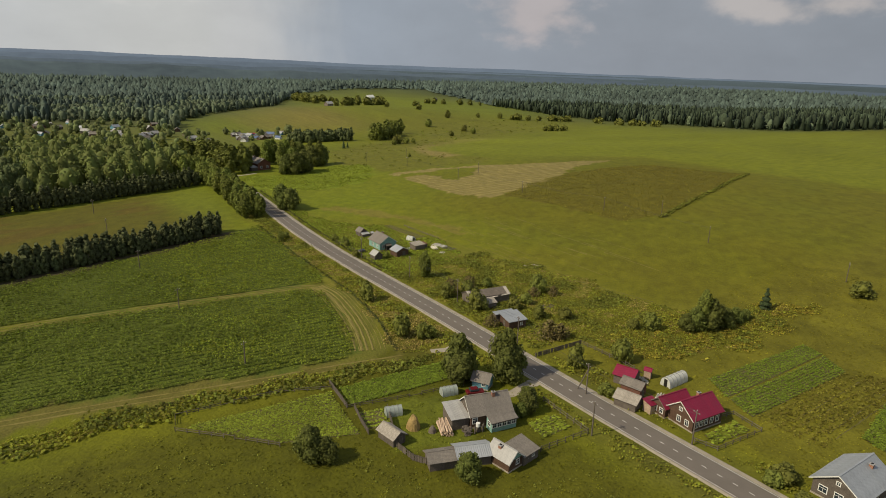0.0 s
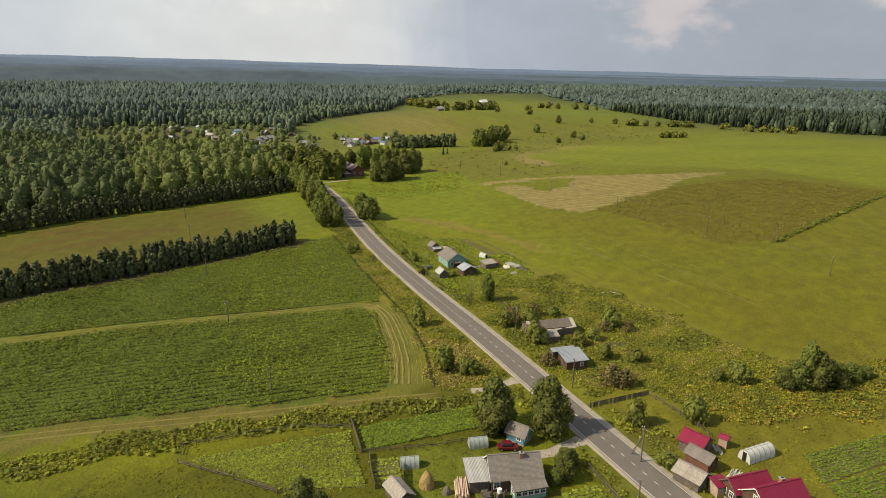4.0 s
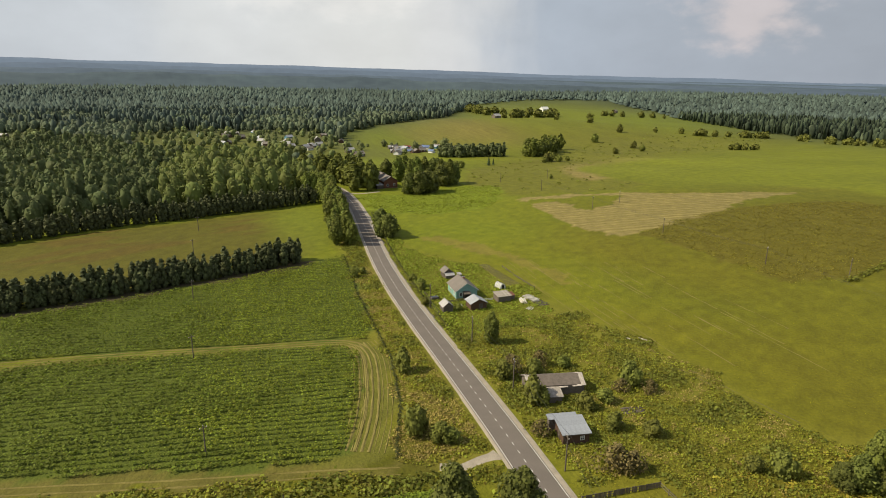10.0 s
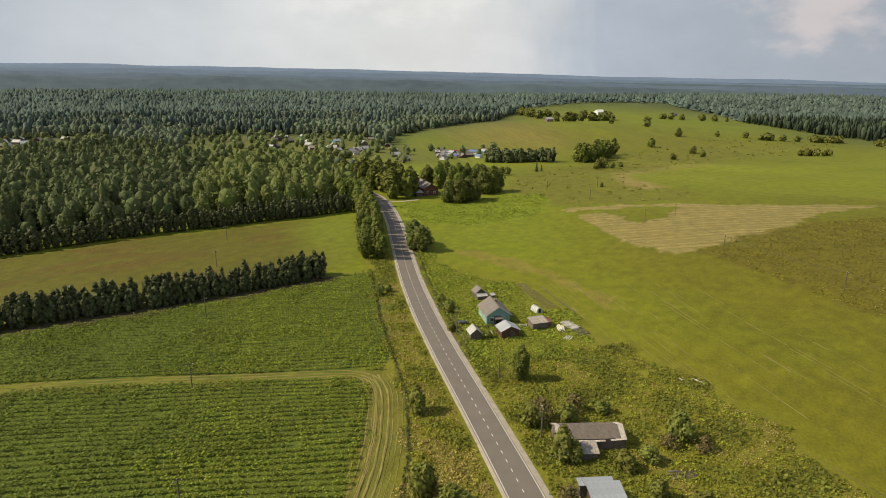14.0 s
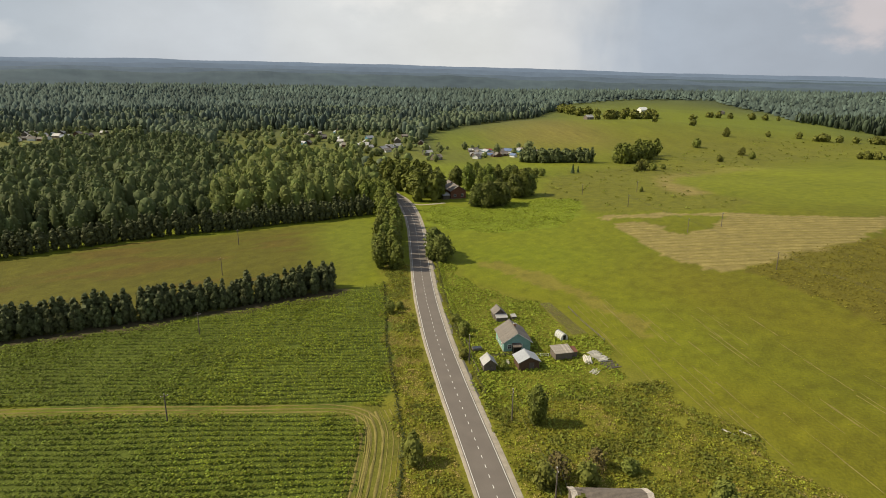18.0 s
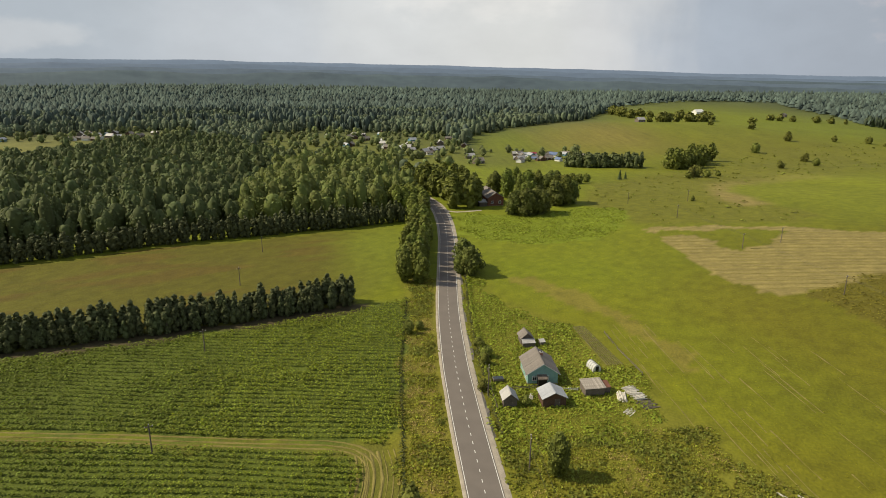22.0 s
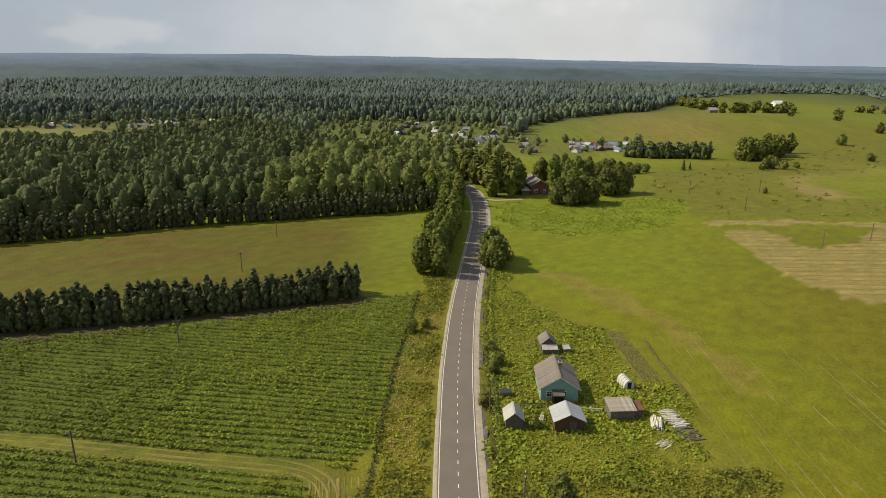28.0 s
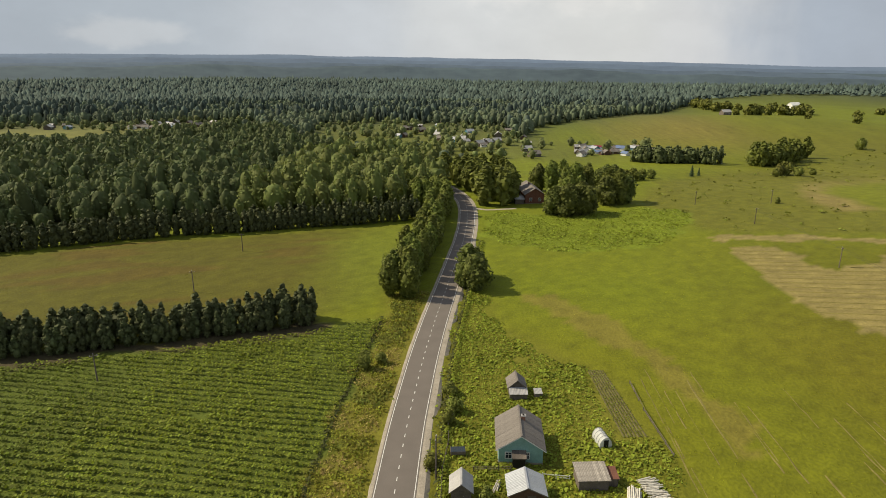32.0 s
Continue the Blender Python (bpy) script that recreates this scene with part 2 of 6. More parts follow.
RANK = mat("rank_grass_blades", (0.196, 0.172, 0.026), 0.85, var=0.35, fine=0.5, coarse=0.05, island=0.35, thin=0.3, hue=0.012)
DARKWEED = mat("dark_weed_leaves", (0.200, 0.210, 0.034), 0.8, var=0.4, fine=0.9, coarse=0.12, island=0.4, thin=0.4, hue=0.02)
SLATE = mat("grey_slate_roof", (0.205, 0.180, 0.158), 0.85, var=0.25, fine=4, coarse=0.8, each=0.08, ribs=6)
ZINC = mat("galvanised_roof", (0.42, 0.43, 0.45), 0.5, 0.35, var=0.14, fine=3, coarse=0.7, each=0.06, ribs=3)
PALE = mat("pale_sheet_roof", (0.40, 0.385, 0.37), 0.6, 0.1, var=0.16, fine=3, coarse=0.7, each=0.06, ribs=4)
CRIMSON = mat("crimson_metal_roof", (0.24, 0.012, 0.045), 0.45, 0.1, var=0.1, fine=3, coarse=0.8, each=0.05, ribs=5)
OLDWOOD = mat("weathered_planks", (0.145, 0.12, 0.10), 0.9, var=0.35, fine=6, coarse=1.2, each=0.18, ribs=6, bump=0.5)
BARNROOF = mat("bleached_board_roof", (0.50, 0.44, 0.38), 0.9, var=0.45, fine=5, coarse=1.0, each=0.2, ribs=5, bump=0.5)
SHEET = mat("smooth_metal_sheet", (0.36, 0.375, 0.40), 0.5, 0.3, var=0.2, fine=2, coarse=0.5, each=0.05)
OLDROOF = mat("grey_board_roof", (0.34, 0.30, 0.255), 0.9, var=0.4, fine=5, coarse=1.4, each=0.2, ribs=5, bump=0.5)
GRASS = mat("grass_blades", (0.1, 0.1, 0.02), 0.8, var=0.3, fine=1.5, coarse=0.1, island=0.3, attr="tint", thin=0.3, hue=0.004)
LOGS = mat("dark_log_wall", (0.105, 0.062, 0.042), 0.85, var=0.3, fine=5, coarse=1.0, ribs=5, axis="Z", bump=0.4)
BRICKRED = mat("reddish_log_wall", (0.17, 0.075, 0.05), 0.85, var=0.3, fine=5, coarse=0.6, ribs=4, axis="Z", bump=0.4)
TEAL = mat("teal_paint_boards", (0.23, 0.39, 0.345), 0.7, var=0.2, fine=5, coarse=1.2, ribs=7, bump=0.2)
BLUE = mat("blue_paint_boards", (0.12, 0.26, 0.33), 0.7, var=0.2, fine=5, coarse=1.2, ribs=7, bump=0.2)
WHITE = mat("white_paint", (0.75, 0.74, 0.70), 0.6, var=0.1, fine=5, coarse=2)
PINKWOOD = mat("fresh_split_boards", (0.50, 0.37, 0.27), 0.85, var=0.3, fine=5, coarse=1, each=0.25)
PALEWOOD = mat("pale_split_wood", (0.60, 0.56, 0.48), 0.85, var=0.3, fine=5, coarse=1, each=0.25)
BRICK = mat("chimney_brick", (0.30, 0.15, 0.10), 0.9, var=0.3, fine=7, coarse=2)
# near-black colour painted in place of the shade inside openings
DARK = mat("shaded_opening", (0.02, 0.018, 0.016), 0.6, var=0.2)
GLASS = mat("window_glass", (0.03, 0.04, 0.05), 0.08, var=0.1)
POLY = mat("polycarbonate", (0.52, 0.57, 0.53), 0.3, var=0.12, fine=3, coarse=1, thin=0.35)
FOIL = mat("white_film", (0.72, 0.72, 0.68), 0.4, var=0.12, fine=3, coarse=1, thin=0.3)
HAY = mat("hay", (0.36, 0.25, 0.10), 0.95, var=0.35, fine=8, coarse=1.0, bump=0.9, dist=0.2)
SOIL = mat("garden_soil", (0.125, 0.108, 0.045), 0.95, var=0.3, fine=4, coarse=0.6, bump=0.6)
STEEL = mat("galvanised_steel", (0.4, 0.4, 0.4), 0.5, 0.6, var=0.15)
WIRE = mat("wire", (0.05, 0.05, 0.05), 0.6, 0.4, var=0.1)
CARRED = mat("red_car_paint", (0.13, 0.012, 0.016), 0.3, var=0.05)
RUBBER = mat("rubber", (0.02, 0.02, 0.02), 0.8, var=0.1)


# ---- mesh helpers ----
def fast_mesh(name, verts, faces):
    """A mesh from arrays: verts (n, 3), faces (m, 3 or 4)."""
    verts, faces = np.asarray(verts, np.float32), np.asarray(faces, np.int32)
    me = bpy.data.meshes.new(name)
    k = faces.shape[1]
    me.vertices.add(len(verts))
    me.vertices.foreach_set("co", verts.ravel())
    me.loops.add(faces.size)
    me.loops.foreach_set("vertex_index", faces.ravel())
    me.polygons.add(len(faces))
    me.polygons.foreach_set("loop_start", np.arange(0, faces.size, k, dtype=np.int32))
    me.polygons.foreach_set("loop_total", np.full(len(faces), k, np.int32))
    me.update(calc_edges=True)
    return me


def part(name, me, material, parent=None, label="", m=None):
    """One mesh object under a thing or a part, at the pose m within it."""
    if isinstance(me, bmesh.types.BMesh):
        bm, me = me, bpy.data.meshes.new(name)
        bm.to_mesh(me)
        bm.free()
    if not me.materials:
        me.materials.append(material)
    ob = new(name, me)
    if parent is not None:
        ob.parent = parent
    if m is not None:
        ob.matrix_basis = m
    return tagged(ob, label) if label else ob


def thing(name, label, category, m, group="", kind=""):
    ob = new(name)
    ob.empty_display_size = 0.3
    ob.matrix_basis = m
    return tagged(ob, label, category, group, kind)


def box(sx, sy, sz, x=0, y=0, z=0, bm=None, bevel=0.0, rot=None):
    """A box with its base at z, centred on x, y."""
    bm = bm or bmesh.new()
    m = Matrix.Translation((x, y, z + sz / 2)) @ (rot or Matrix()) @ Matrix.Diagonal((sx, sy, sz, 1))
    got = bmesh.ops.create_cube(bm, size=1, matrix=m)
    if bevel:
        edges = {e for v in got["verts"] for e in v.link_edges}
        bmesh.ops.bevel(bm, geom=list(edges), offset=bevel, segments=1, affect="EDGES")
    return bm


def tube(r1, r2, length, sides=8, x=0, y=0, z=0, bm=None, rot=None):
    bm = bm or bmesh.new()
    m = Matrix.Translation((x, y, z)) @ (rot or Matrix()) @ Matrix.Translation((0, 0, length / 2))
    bmesh.ops.create_cone(bm, cap_ends=True, segments=sides, radius1=r1, radius2=r2, depth=length, matrix=m)
    return bm


def beam(a, b, w, h=None):
    """A squared bar from a to b."""
    a, b = Vector(a), Vector(b)
    d = b - a
    bm = bmesh.new()
    m = Matrix.Translation((a + b) / 2) @ d.to_track_quat("X", "Z").to_matrix().to_4x4() @ Matrix.Diagonal((d.length, w, h or w, 1))
    bmesh.ops.create_cube(bm, size=1, matrix=m)
    return bm


def ground_z(x, y):
    return float(height(x, y))


def spot(x, y, yaw=0.0, s=1.0, dz=0.0):
    return pose(x, y, ground_z(x, y) + dz, 0, 0, yaw) @ Matrix.Diagonal((s, s, s, 1))


rng = np.random.default_rng(7)


def leaves(points, normals, size, rg, aspect=1.0):
    """Leaf clumps: one bent four-cornered blade for each point, turned about its normal."""
    n = len(points)
    nn = normals + rg.normal(0, 0.38, (n, 3))
    nn /= np.linalg.norm(nn, axis=1)[:, None] + 1e-9
    t = np.cross(nn, rg.normal(0, 1, (n, 3)))
    t /= np.linalg.norm(t, axis=1)[:, None] + 1e-9
    b = np.cross(nn, t)
    s = (size * rg.uniform(0.6, 1.35, n))[:, None]
    v = np.stack([points - t * s - b * s * aspect * 0.6, points + t * s * 0.8 - b * s * aspect * 0.8, points + t * s + b * s * aspect + nn * s * 0.3, points - t * s * 0.7 + b * s * aspect * 0.7], 1)
    return v.reshape(-1, 3), np.arange(4 * n).reshape(-1, 4)


LOBES = []   # the lobes of the crown made last: middle, radius, stretch


def bulb(c, profile, sides, rg, rough=0.16):
    """A closed uneven body of rings round an upright axis; profile: rows of (height, radius)."""
    v = []
    for z, q in profile:
        a0 = rg.uniform(0, 1)
        for j in range(sides):
            a, k = (j + a0 * 0.5 + rg.uniform(-0.25, 0.25)) * 2 * np.pi / sides, q * rg.uniform(1 - rough, 1 + rough)
            v.append((c[0] + k * np.cos(a), c[1] + k * np.sin(a), c[2] + z + q * rg.uniform(-rough, rough)))
    f = [(i * sides + j, i * sides + (j + 1) % sides, (i + 1) * sides + (j + 1) % sides, (i + 1) * sides + j) for i in range(len(profile) - 1) for j in range(sides)]
    return np.array(v), np.array(f)


def joined(*meshes):
    vs, fs, n = [], [], 0
    for v, f in meshes:
        vs.append(v), fs.append(f + n)
        n += len(v)
    return np.concatenate(vs), np.concatenate(fs)


def with_core(leafage, kind, h, r):
    """Leaves over the dense inside of each lobe, which keeps the far side of the crown in its own shade."""
    rg = np.random.default_rng(int(h * 10 + r * 100))
    if kind == "dry":
        return leafage
    if kind == "spruce":
        return joined(leafage, bulb((0, 0, 0), [(h * 0.08, r * 0.2), (h * 0.1, r * 0.62), (h * 0.4, r * 0.42), (h * 0.92, 0.02)], 7, rg))
    return joined(leafage, *(bulb(np.maximum(c, (-99, -99, q * z * 0.8)), [(-q * z * 0.78, 0.05 * q), (-q * z * 0.4, 0.66 * q), (q * z * 0.1, 0.8 * q), (q * z * 0.5, 0.55 * q), (q * z * 0.8, 0.04 * q)], 6, rg) for c, q, z in LOBES))


def solid_tree(kind, h, r, sides, n, size, seed):
    """A tree of the woods: a pointed dense body with leaf clumps standing off it."""
    rg = np.random.default_rng(seed)
    us = (0.04, 0.18, 0.42, 0.7, 0.9, 1.0)
    if kind == "spruce":
        us = (0.05, 0.07, 0.5, 0.53, 1.0)
        rows = [(h * u, r * q) for u, q in zip(us, (0.3, 1.0, 0.42, 0.62, 0.03))]
    else:
        rows = [(h * u, r * q * rg.uniform(0.9, 1.1)) for u, q in zip(us, (0.3, 0.8, 1.0, 0.95, 0.7, 0.22))]
    core = bulb((0, 0, 0), [(z, q * (0.8 if n > 8 else 1.0)) for z, q in rows], sides, rg, 0.26)
    if not n:
        return core
    u, a = rg.uniform(0.12, 0.98, n) ** 0.8, rg.uniform(0, 2 * np.pi, n)
    q = np.interp(u * h, [z for z, _ in rows], [k for _, k in rows]) * rg.uniform(0.82, 1.2, n)
    p = np.stack([q * np.cos(a), q * np.sin(a), u * h * rg.uniform(0.98, 1.05, n)], 1)
    return joined(leaves(p, np.stack([np.cos(a), np.sin(a), np.full(n, 0.7)], 1), size, rg), core)


def crown_points(kind, h, r, n, rg):
    """Points and outward directions over the lobes of a crown of height h and radius r."""
    pts, nor = [], []
    if kind == "spruce":
        u = rg.uniform(0, 1, n) ** 0.7
        a = rg.uniform(0, 2 * np.pi, n)
        rad = r * u * (0.75 + 0.35 * np.sin(u * 26)) + 0.05
        p = np.stack([rad * np.cos(a), rad * np.sin(a), h * (1 - u * 0.93)], 1)
        return p, np.stack([np.cos(a), np.sin(a), np.full(n, 0.45)], 1)
    LOBES.clear()
    low = {"alder": 0.02, "birch": 0.05, "willow": 0.03, "shrub": 0.02, "dry": 0.02}[kind]
    lobes = {"alder": 8, "birch": 11, "willow": 12, "shrub": 7, "dry": 7}[kind]
    for k in range(lobes):
        f = k / (lobes - 1)
        a = k * 2.4 + rg.uniform(-0.5, 0.5)
        fat = np.sin(np.pi * (0.22 + 0.72 * f)) ** 0.8 * (1 - 0.4 * f * (kind == "alder"))
        off = r * fat * rg.uniform(0.25, 0.66) if 0 < k < lobes - 1 else 0.0
        rl = r * fat * rg.uniform(0.38, 0.62) + 0.12 * r
        c = np.array([off * np.cos(a), off * np.sin(a), h * (low + (1 - low) * (0.12 + 0.78 * f))])
        d = rg.normal(0, 1, (n // lobes, 3))
        d /= np.linalg.norm(d, axis=1)[:, None]
        stretch_z = 1.6 if kind in ("birch", "alder") else 1.1
        q = c + d * rl * rg.uniform(0.78, 1.1, (len(d), 1)) * np.array([1, 1, stretch_z])
        q[:, 2] = np.clip(q[:, 2], h * low * rg.uniform(0.5, 1.2), None)
        pts.append(q), nor.append(d + np.array([0, 0, 0.25]))
        LOBES.append((c, rl, stretch_z))
    return np.concatenate(pts), np.concatenate(nor)


TREE = {}


def tree_meshes(kind, k, lod=1.0):
    """Crown and trunk of unit-scale variant k: about 10 m for trees, 3 m for shrubs."""
    if (kind, k, lod) not in TREE:
        rg = np.random.default_rng(1000 + 17 * k + sum(map(ord, kind)))
        h, r, n, size = {"alder": (10, 2.4, 760, 0.24), "birch": (10, 2.5, 1500, 0.26), "willow": (9, 3.5, 1700, 0.29), "shrub": (3, 1.8, 650, 0.16), "spruce": (10, 2.4, 1100, 0.30), "dry": (3, 1.8, 600, 0.13)}[kind]
        n, size = int(n * lod), size * lod ** -0.45
        p, d = crown_points(kind, h, r * rg.uniform(0.9, 1.1), n, rg)
        crown = fast_mesh("crown", *with_core(leaves(p, d, size, rg), kind, h, r))
        bm = bmesh.new()
        th = h * (0.9 if kind == "spruce" else 0.72)
        tube(h * 0.022, h * 0.006, th, 7, bm=bm, z=-0.1)
        if kind != "spruce":
            for j in range(6):
                a, z0 = j * 2.1 + k, h * (0.12 + 0.09 * j)
                tube(h * 0.010, h * 0.003, r * 0.9, 5, z=z0, bm=bm, rot=Euler((radians(48), 0, a)).to_matrix().to_4x4())
        trunk = bpy.data.meshes.new("trunk")
        bm.to_mesh(trunk)
        bm.free()
        crown.materials.append(LEAF[kind])
        trunk.materials.append(BARK)
        TREE[kind, k, lod] = crown, trunk
    return TREE[kind, k, lod]


TREE_LABEL = {
    "alder": ("tree", "slender field hedge tree with shade put into its dark leaves", "tree"),
    "birch": ("tree", "tall green birch with a dense uneven crown", "tree"),
    "willow": ("tree", "broad bushy willow with a rounded dark green crown", "tree"),
    "shrub": ("bush", "low green leafy bush in tall weeds", "bush"),
    "spruce": ("spruce", "dark green young spruce with a pointed crown", "tree"),
    "dry": ("bush", "brownish half-dry bush among weeds", "bush"),
}


def tree(kind, x, y, s, k=None, squash=1.0, group="", label="", lod=1.0):
    k = int(abs(x * 7.3 + y * 3.1)) % 4 if k is None else k
    crown, trunk = tree_meshes(kind, k, lod)
    name, text, cat = TREE_LABEL[kind]
    e = thing(name, label or text, cat, spot(x, y, (x * 37 + y * 53) % 360), group)
    e.scale = (s, s, s * squash)
    part("trunk", trunk, BARK, e)
    part("crown", crown, LEAF[kind], e)
    return e


# ---- land ----
def inside(poly, x, y):
    hit = np.zeros(np.shape(x), bool)
    for (x1, y1), (x2, y2) in zip(poly, poly[1:] + poly[:1]):
        cross = ((y1 > y) != (y2 > y)) & (x < (x2 - x1) * (y - y1) / (y2 - y1 + 1e-12) + x1)
        hit ^= cross
    return hit


ROAD_PTS = [(-29, -230), (-28.3, -200), (-27, -164), (-26, -132), (-24.7, -110), (-23, -85), (-21.9, -58), (-21, -30), (-19.8, -5), (-17.5, 22), (-15.2, 42), (-12.5, 62), (-9, 88), (-5.7, 113), (-3.4, 137), (-2.3, 160), (-2.6, 180), (-6, 205), (-14, 235), (-26, 270)]
RY = np.arange(-228.0, 268.0, 2.0)
RX = np.interp(RY, [p[1] for p in ROAD_PTS], [p[0] for p in ROAD_PTS])
for _ in range(12):
    RX[1:-1] = (RX[:-2] + 2 * RX[1:-1] + RX[2:]) / 4


def road_x(y):
    return np.interp(y, RY, RX)


CROP_A = [(-320, 6), (-122, -25), (-86, -30), (-46, -37), (-42, -41), (-46, -60), (-50, -74), (-54, -82), (-58, -85), (-84, -79), (-110, -72), (-320, -22)]
CROP_B = [(-320, 14), (-123, -20), (-86, -26), (-45, -33), (-38, -35), (-34.5, -24), (-32, 4), (-28, 42), (-34, 40), (-44, 34), (-92, 19), (-132, 9), (-320, -34)]
LANE = [(-320, 9), (-122, -23), (-86, -28), (-46, -34.5), (-39, -35), (-36, -40), (-35, -49), (-40, -70), (-46, -86), (-56, -89), (-93, -80), (-125, -72), (-320, -27), (-320, -24), (-110, -72), (-84, -79), (-58, -85), (-54, -82), (-50, -74), (-46, -60), (-42, -41), (-46, -37), (-86, -30), (-122, -25), (-320, 6)]
LANE2 = [(-320, -24), (-110, -72), (-84, -79), (-56, -86), (-44, -90), (-46, -94), (-72, -87), (-110, -79), (-320, -30)]
BROWN = [(-320, -20), (-132, 20), (-92, 30), (-44, 44), (-28, 62), (-22, 120), (-26, 138), (-103, 114), (-166, 91), (-320, 35)]
VERGE_L = [(-38, -100), (-46, -88), (-40, -70), (-35, -48), (-34.5, -24), (-32, 4), (-27, 50), (-25, 62), (-15, 60), (-16, 38), (-20, 10), (-22.5, -20), (-24, -60), (-26, -95)]
VERGE_R = [(-18, -105), (-20, -60), (-18, -28), (-17, -2), (-13, 30), (-8, 66), (-2, 60), (0, 34), (8, 24), (16, 18), (22, -2), (23, -22), (26, -40), (31, -62), (34, -82), (30, -102), (45, -118), (62, -132), (30, -138), (8, -128), (-4, -110)]
ROADSIDE_L = [(-31, -200), (-29, -132), (-28, -100), (-32, -100), (-33, -125), (-35, -141), (-37, -200)]
ROADSIDE_R = [(-22, -200), (-22, -160), (-21.5, -132), (-20, -105), (-14, -112), (-12, -126), (-18, -130), (-18.5, -140), (-20.5, -150), (-19, -165), (-17, -200)]
WORN = [(8, 62), (12, 50), (19, 38), (27, 22), (33, 2), (36, -14), (39, -13), (38, 4), (34, 24), (26, 44), (18, 58)]
FORB = [(2, 122), (11, 108), (32, 99), (64, 107), (86, 138), (88, 160), (70, 166), (40, 148), (8, 160)]
TAN = [(80, 113), (112, 108), (140, 99), (166, 79), (225, 60), (173, 50), (142, 34), (110, 26), (87, 24), (77, 40), (78, 64), (80, 88), (82, 100), (96, 92.6), (98, 84), (97, 69), (111, 75), (126, 83), (133, 93), (112, 101), (84, 106)]
DARKPATCH = [(92, 22), (120, 33), (165, 40), (195, 38), (228, 32), (246, -22), (180, -40), (117, -52), (98, -47), (97, -20)]
ROUGHSLOPE = [(76, 177), (84, 120), (150, 104), (172, 120), (165, 190), (225, 246), (430, 330), (640, 440), (520, 520), (340, 440), (200, 310), (110, 250)]
BORDER = [(150, 150), (158, 190), (182, 232), (222, 252), (300, 282), (300, 274), (224, 240), (192, 222), (172, 190), (168, 150)]
FARTAN = [(175, 480), (240, 560), (285, 690), (420, 700), (500, 600), (460, 500), (360, 450), (260, 440)]
HILLTAN = [(136, 494), (155, 562), (234, 648), (311, 698), (316, 652), (281, 537), (249, 467), (201, 468)]
GREENTOP = [(311, 698), (393, 698), (517, 781), (475, 584), (374, 528), (281, 537), (316, 652)]
GREENFAR = [(614, 943), (793, 1108), (850, 950), (922, 984), (800, 631), (659, 559), (550, 556), (496, 615), (444, 643), (517, 781)]
FARFIELD = [(411, 982), (503, 1207), (744, 1383), (863, 1394), (748, 1181), (583, 1013), (536, 1079)]
UPPER = [(168, 192), (190, 225), (224, 244), (430, 325), (620, 165), (760, 0), (640, -150), (260, -170), (260, 60), (200, 120)]
OPEN = [(-40, 370), (50, 450), (75, 520), (90, 600), (150, 660), (230, 720), (330, 860), (400, 985), (505, 1090), (850, 1400), (1000, 1350), (900, 1000), (760, 780), (690, 520), (690, 410), (660, 283), (620, 170), (680, 120), (900, 90), (1500, 60), (1500, -500), (-600, -500), (-600, 80), (-460, 40), (-170, 118), (-30, 165), (-8, 215), (0, 300)]
FOREST = [(-520, 28), (-330, 68), (-172, 116), (-100, 141), (-30, 163), (-10, 200), (-22, 262), (-12, 320), (-45, 372), (-110, 395), (-165, 540), (-205, 585), (-255, 535), (-300, 470), (-335, 410), (-400, 375), (-480, 360)]
VILLAGE = [(-40, 372), (60, 385), (150, 400), (185, 450), (150, 485), (80, 495), (60, 560), (60, 640), (-90, 720), (-160, 690), (-150, 520), (-110, 400)]
VILLAGE_W = [(-560, 440), (-480, 365), (-400, 380), (-335, 415), (-300, 475), (-255, 540), (-215, 620), (-270, 750), (-470, 665), (-580, 640)]
WESTFIELD = [(-580, 480), (-455, 505), (-350, 500), (-310, 545), (-345, 600), (-440, 612), (-580, 620)]


def axis_values(lo, hi, step, far_lo, far_hi, grow=1.07):
    v = list(np.arange(lo, hi + 0.01, step))
    d = step
    while v[-1] < far_hi:
        d *= grow
        v.append(v[-1] + d)
    d = step
    while v[0] > far_lo:
        d *= grow
        v.insert(0, v[0] - d)
    return np.array(v)


gx = axis_values(-165, 235, 2.0, -4300, 4800)
gy = axis_values(-195, 190, 2.0, -1500, 4700)
GX, GY = np.meshgrid(gx, gy)
X, Y = GX.ravel(), GY.ravel()
Z = height(X, Y)
# the line of a field's edge wanders a little
wx = X + 1.3 * np.sin(Y / 3.1 + X / 7) + 0.8 * np.sin(X / 1.9 + 2) + rng.normal(0, 0.5, X.size)
wy = Y + 1.3 * np.sin(X / 3.7 + Y / 9) + 0.8 * np.sin(Y / 2.3 + 1) + rng.normal(0, 0.5, X.size)
tint = np.empty((X.size, 4), np.float32)
tint[:] = (0.136, 0.146, 0.005, 1)
patch = np.array([noise.noise((a / 34, b / 34, 0.3)) for a, b in zip(X, Y)])
fleck = np.array([noise.noise((a / 8, b / 8, 4.3)) for a, b in zip(X, Y)])


def lay(poly, color, amount=1.0):
    k = inside(poly, wx, wy)
    tint[k, :3] = tint[k, :3] * (1 - amount) + np.array(color) * amount


lush = (np.array([0.146, 0.150, 0.005]), np.array([0.119, 0.114, 0.005]))   # brighter green by the road, duller olive on the slope east
dry = (sstep(X - 0.25 * Y + 7 * patch, 18, 84) * (1 - 0.55 * sstep(Y + 10 * patch, 60, 130)))[:, None]
tint[:, :3] = lush[0] * (1 - dry) + lush[1] * dry
valley = sstep(Y + 20 * patch, 10, 70)[:, None]   # fresher grass towards the valley
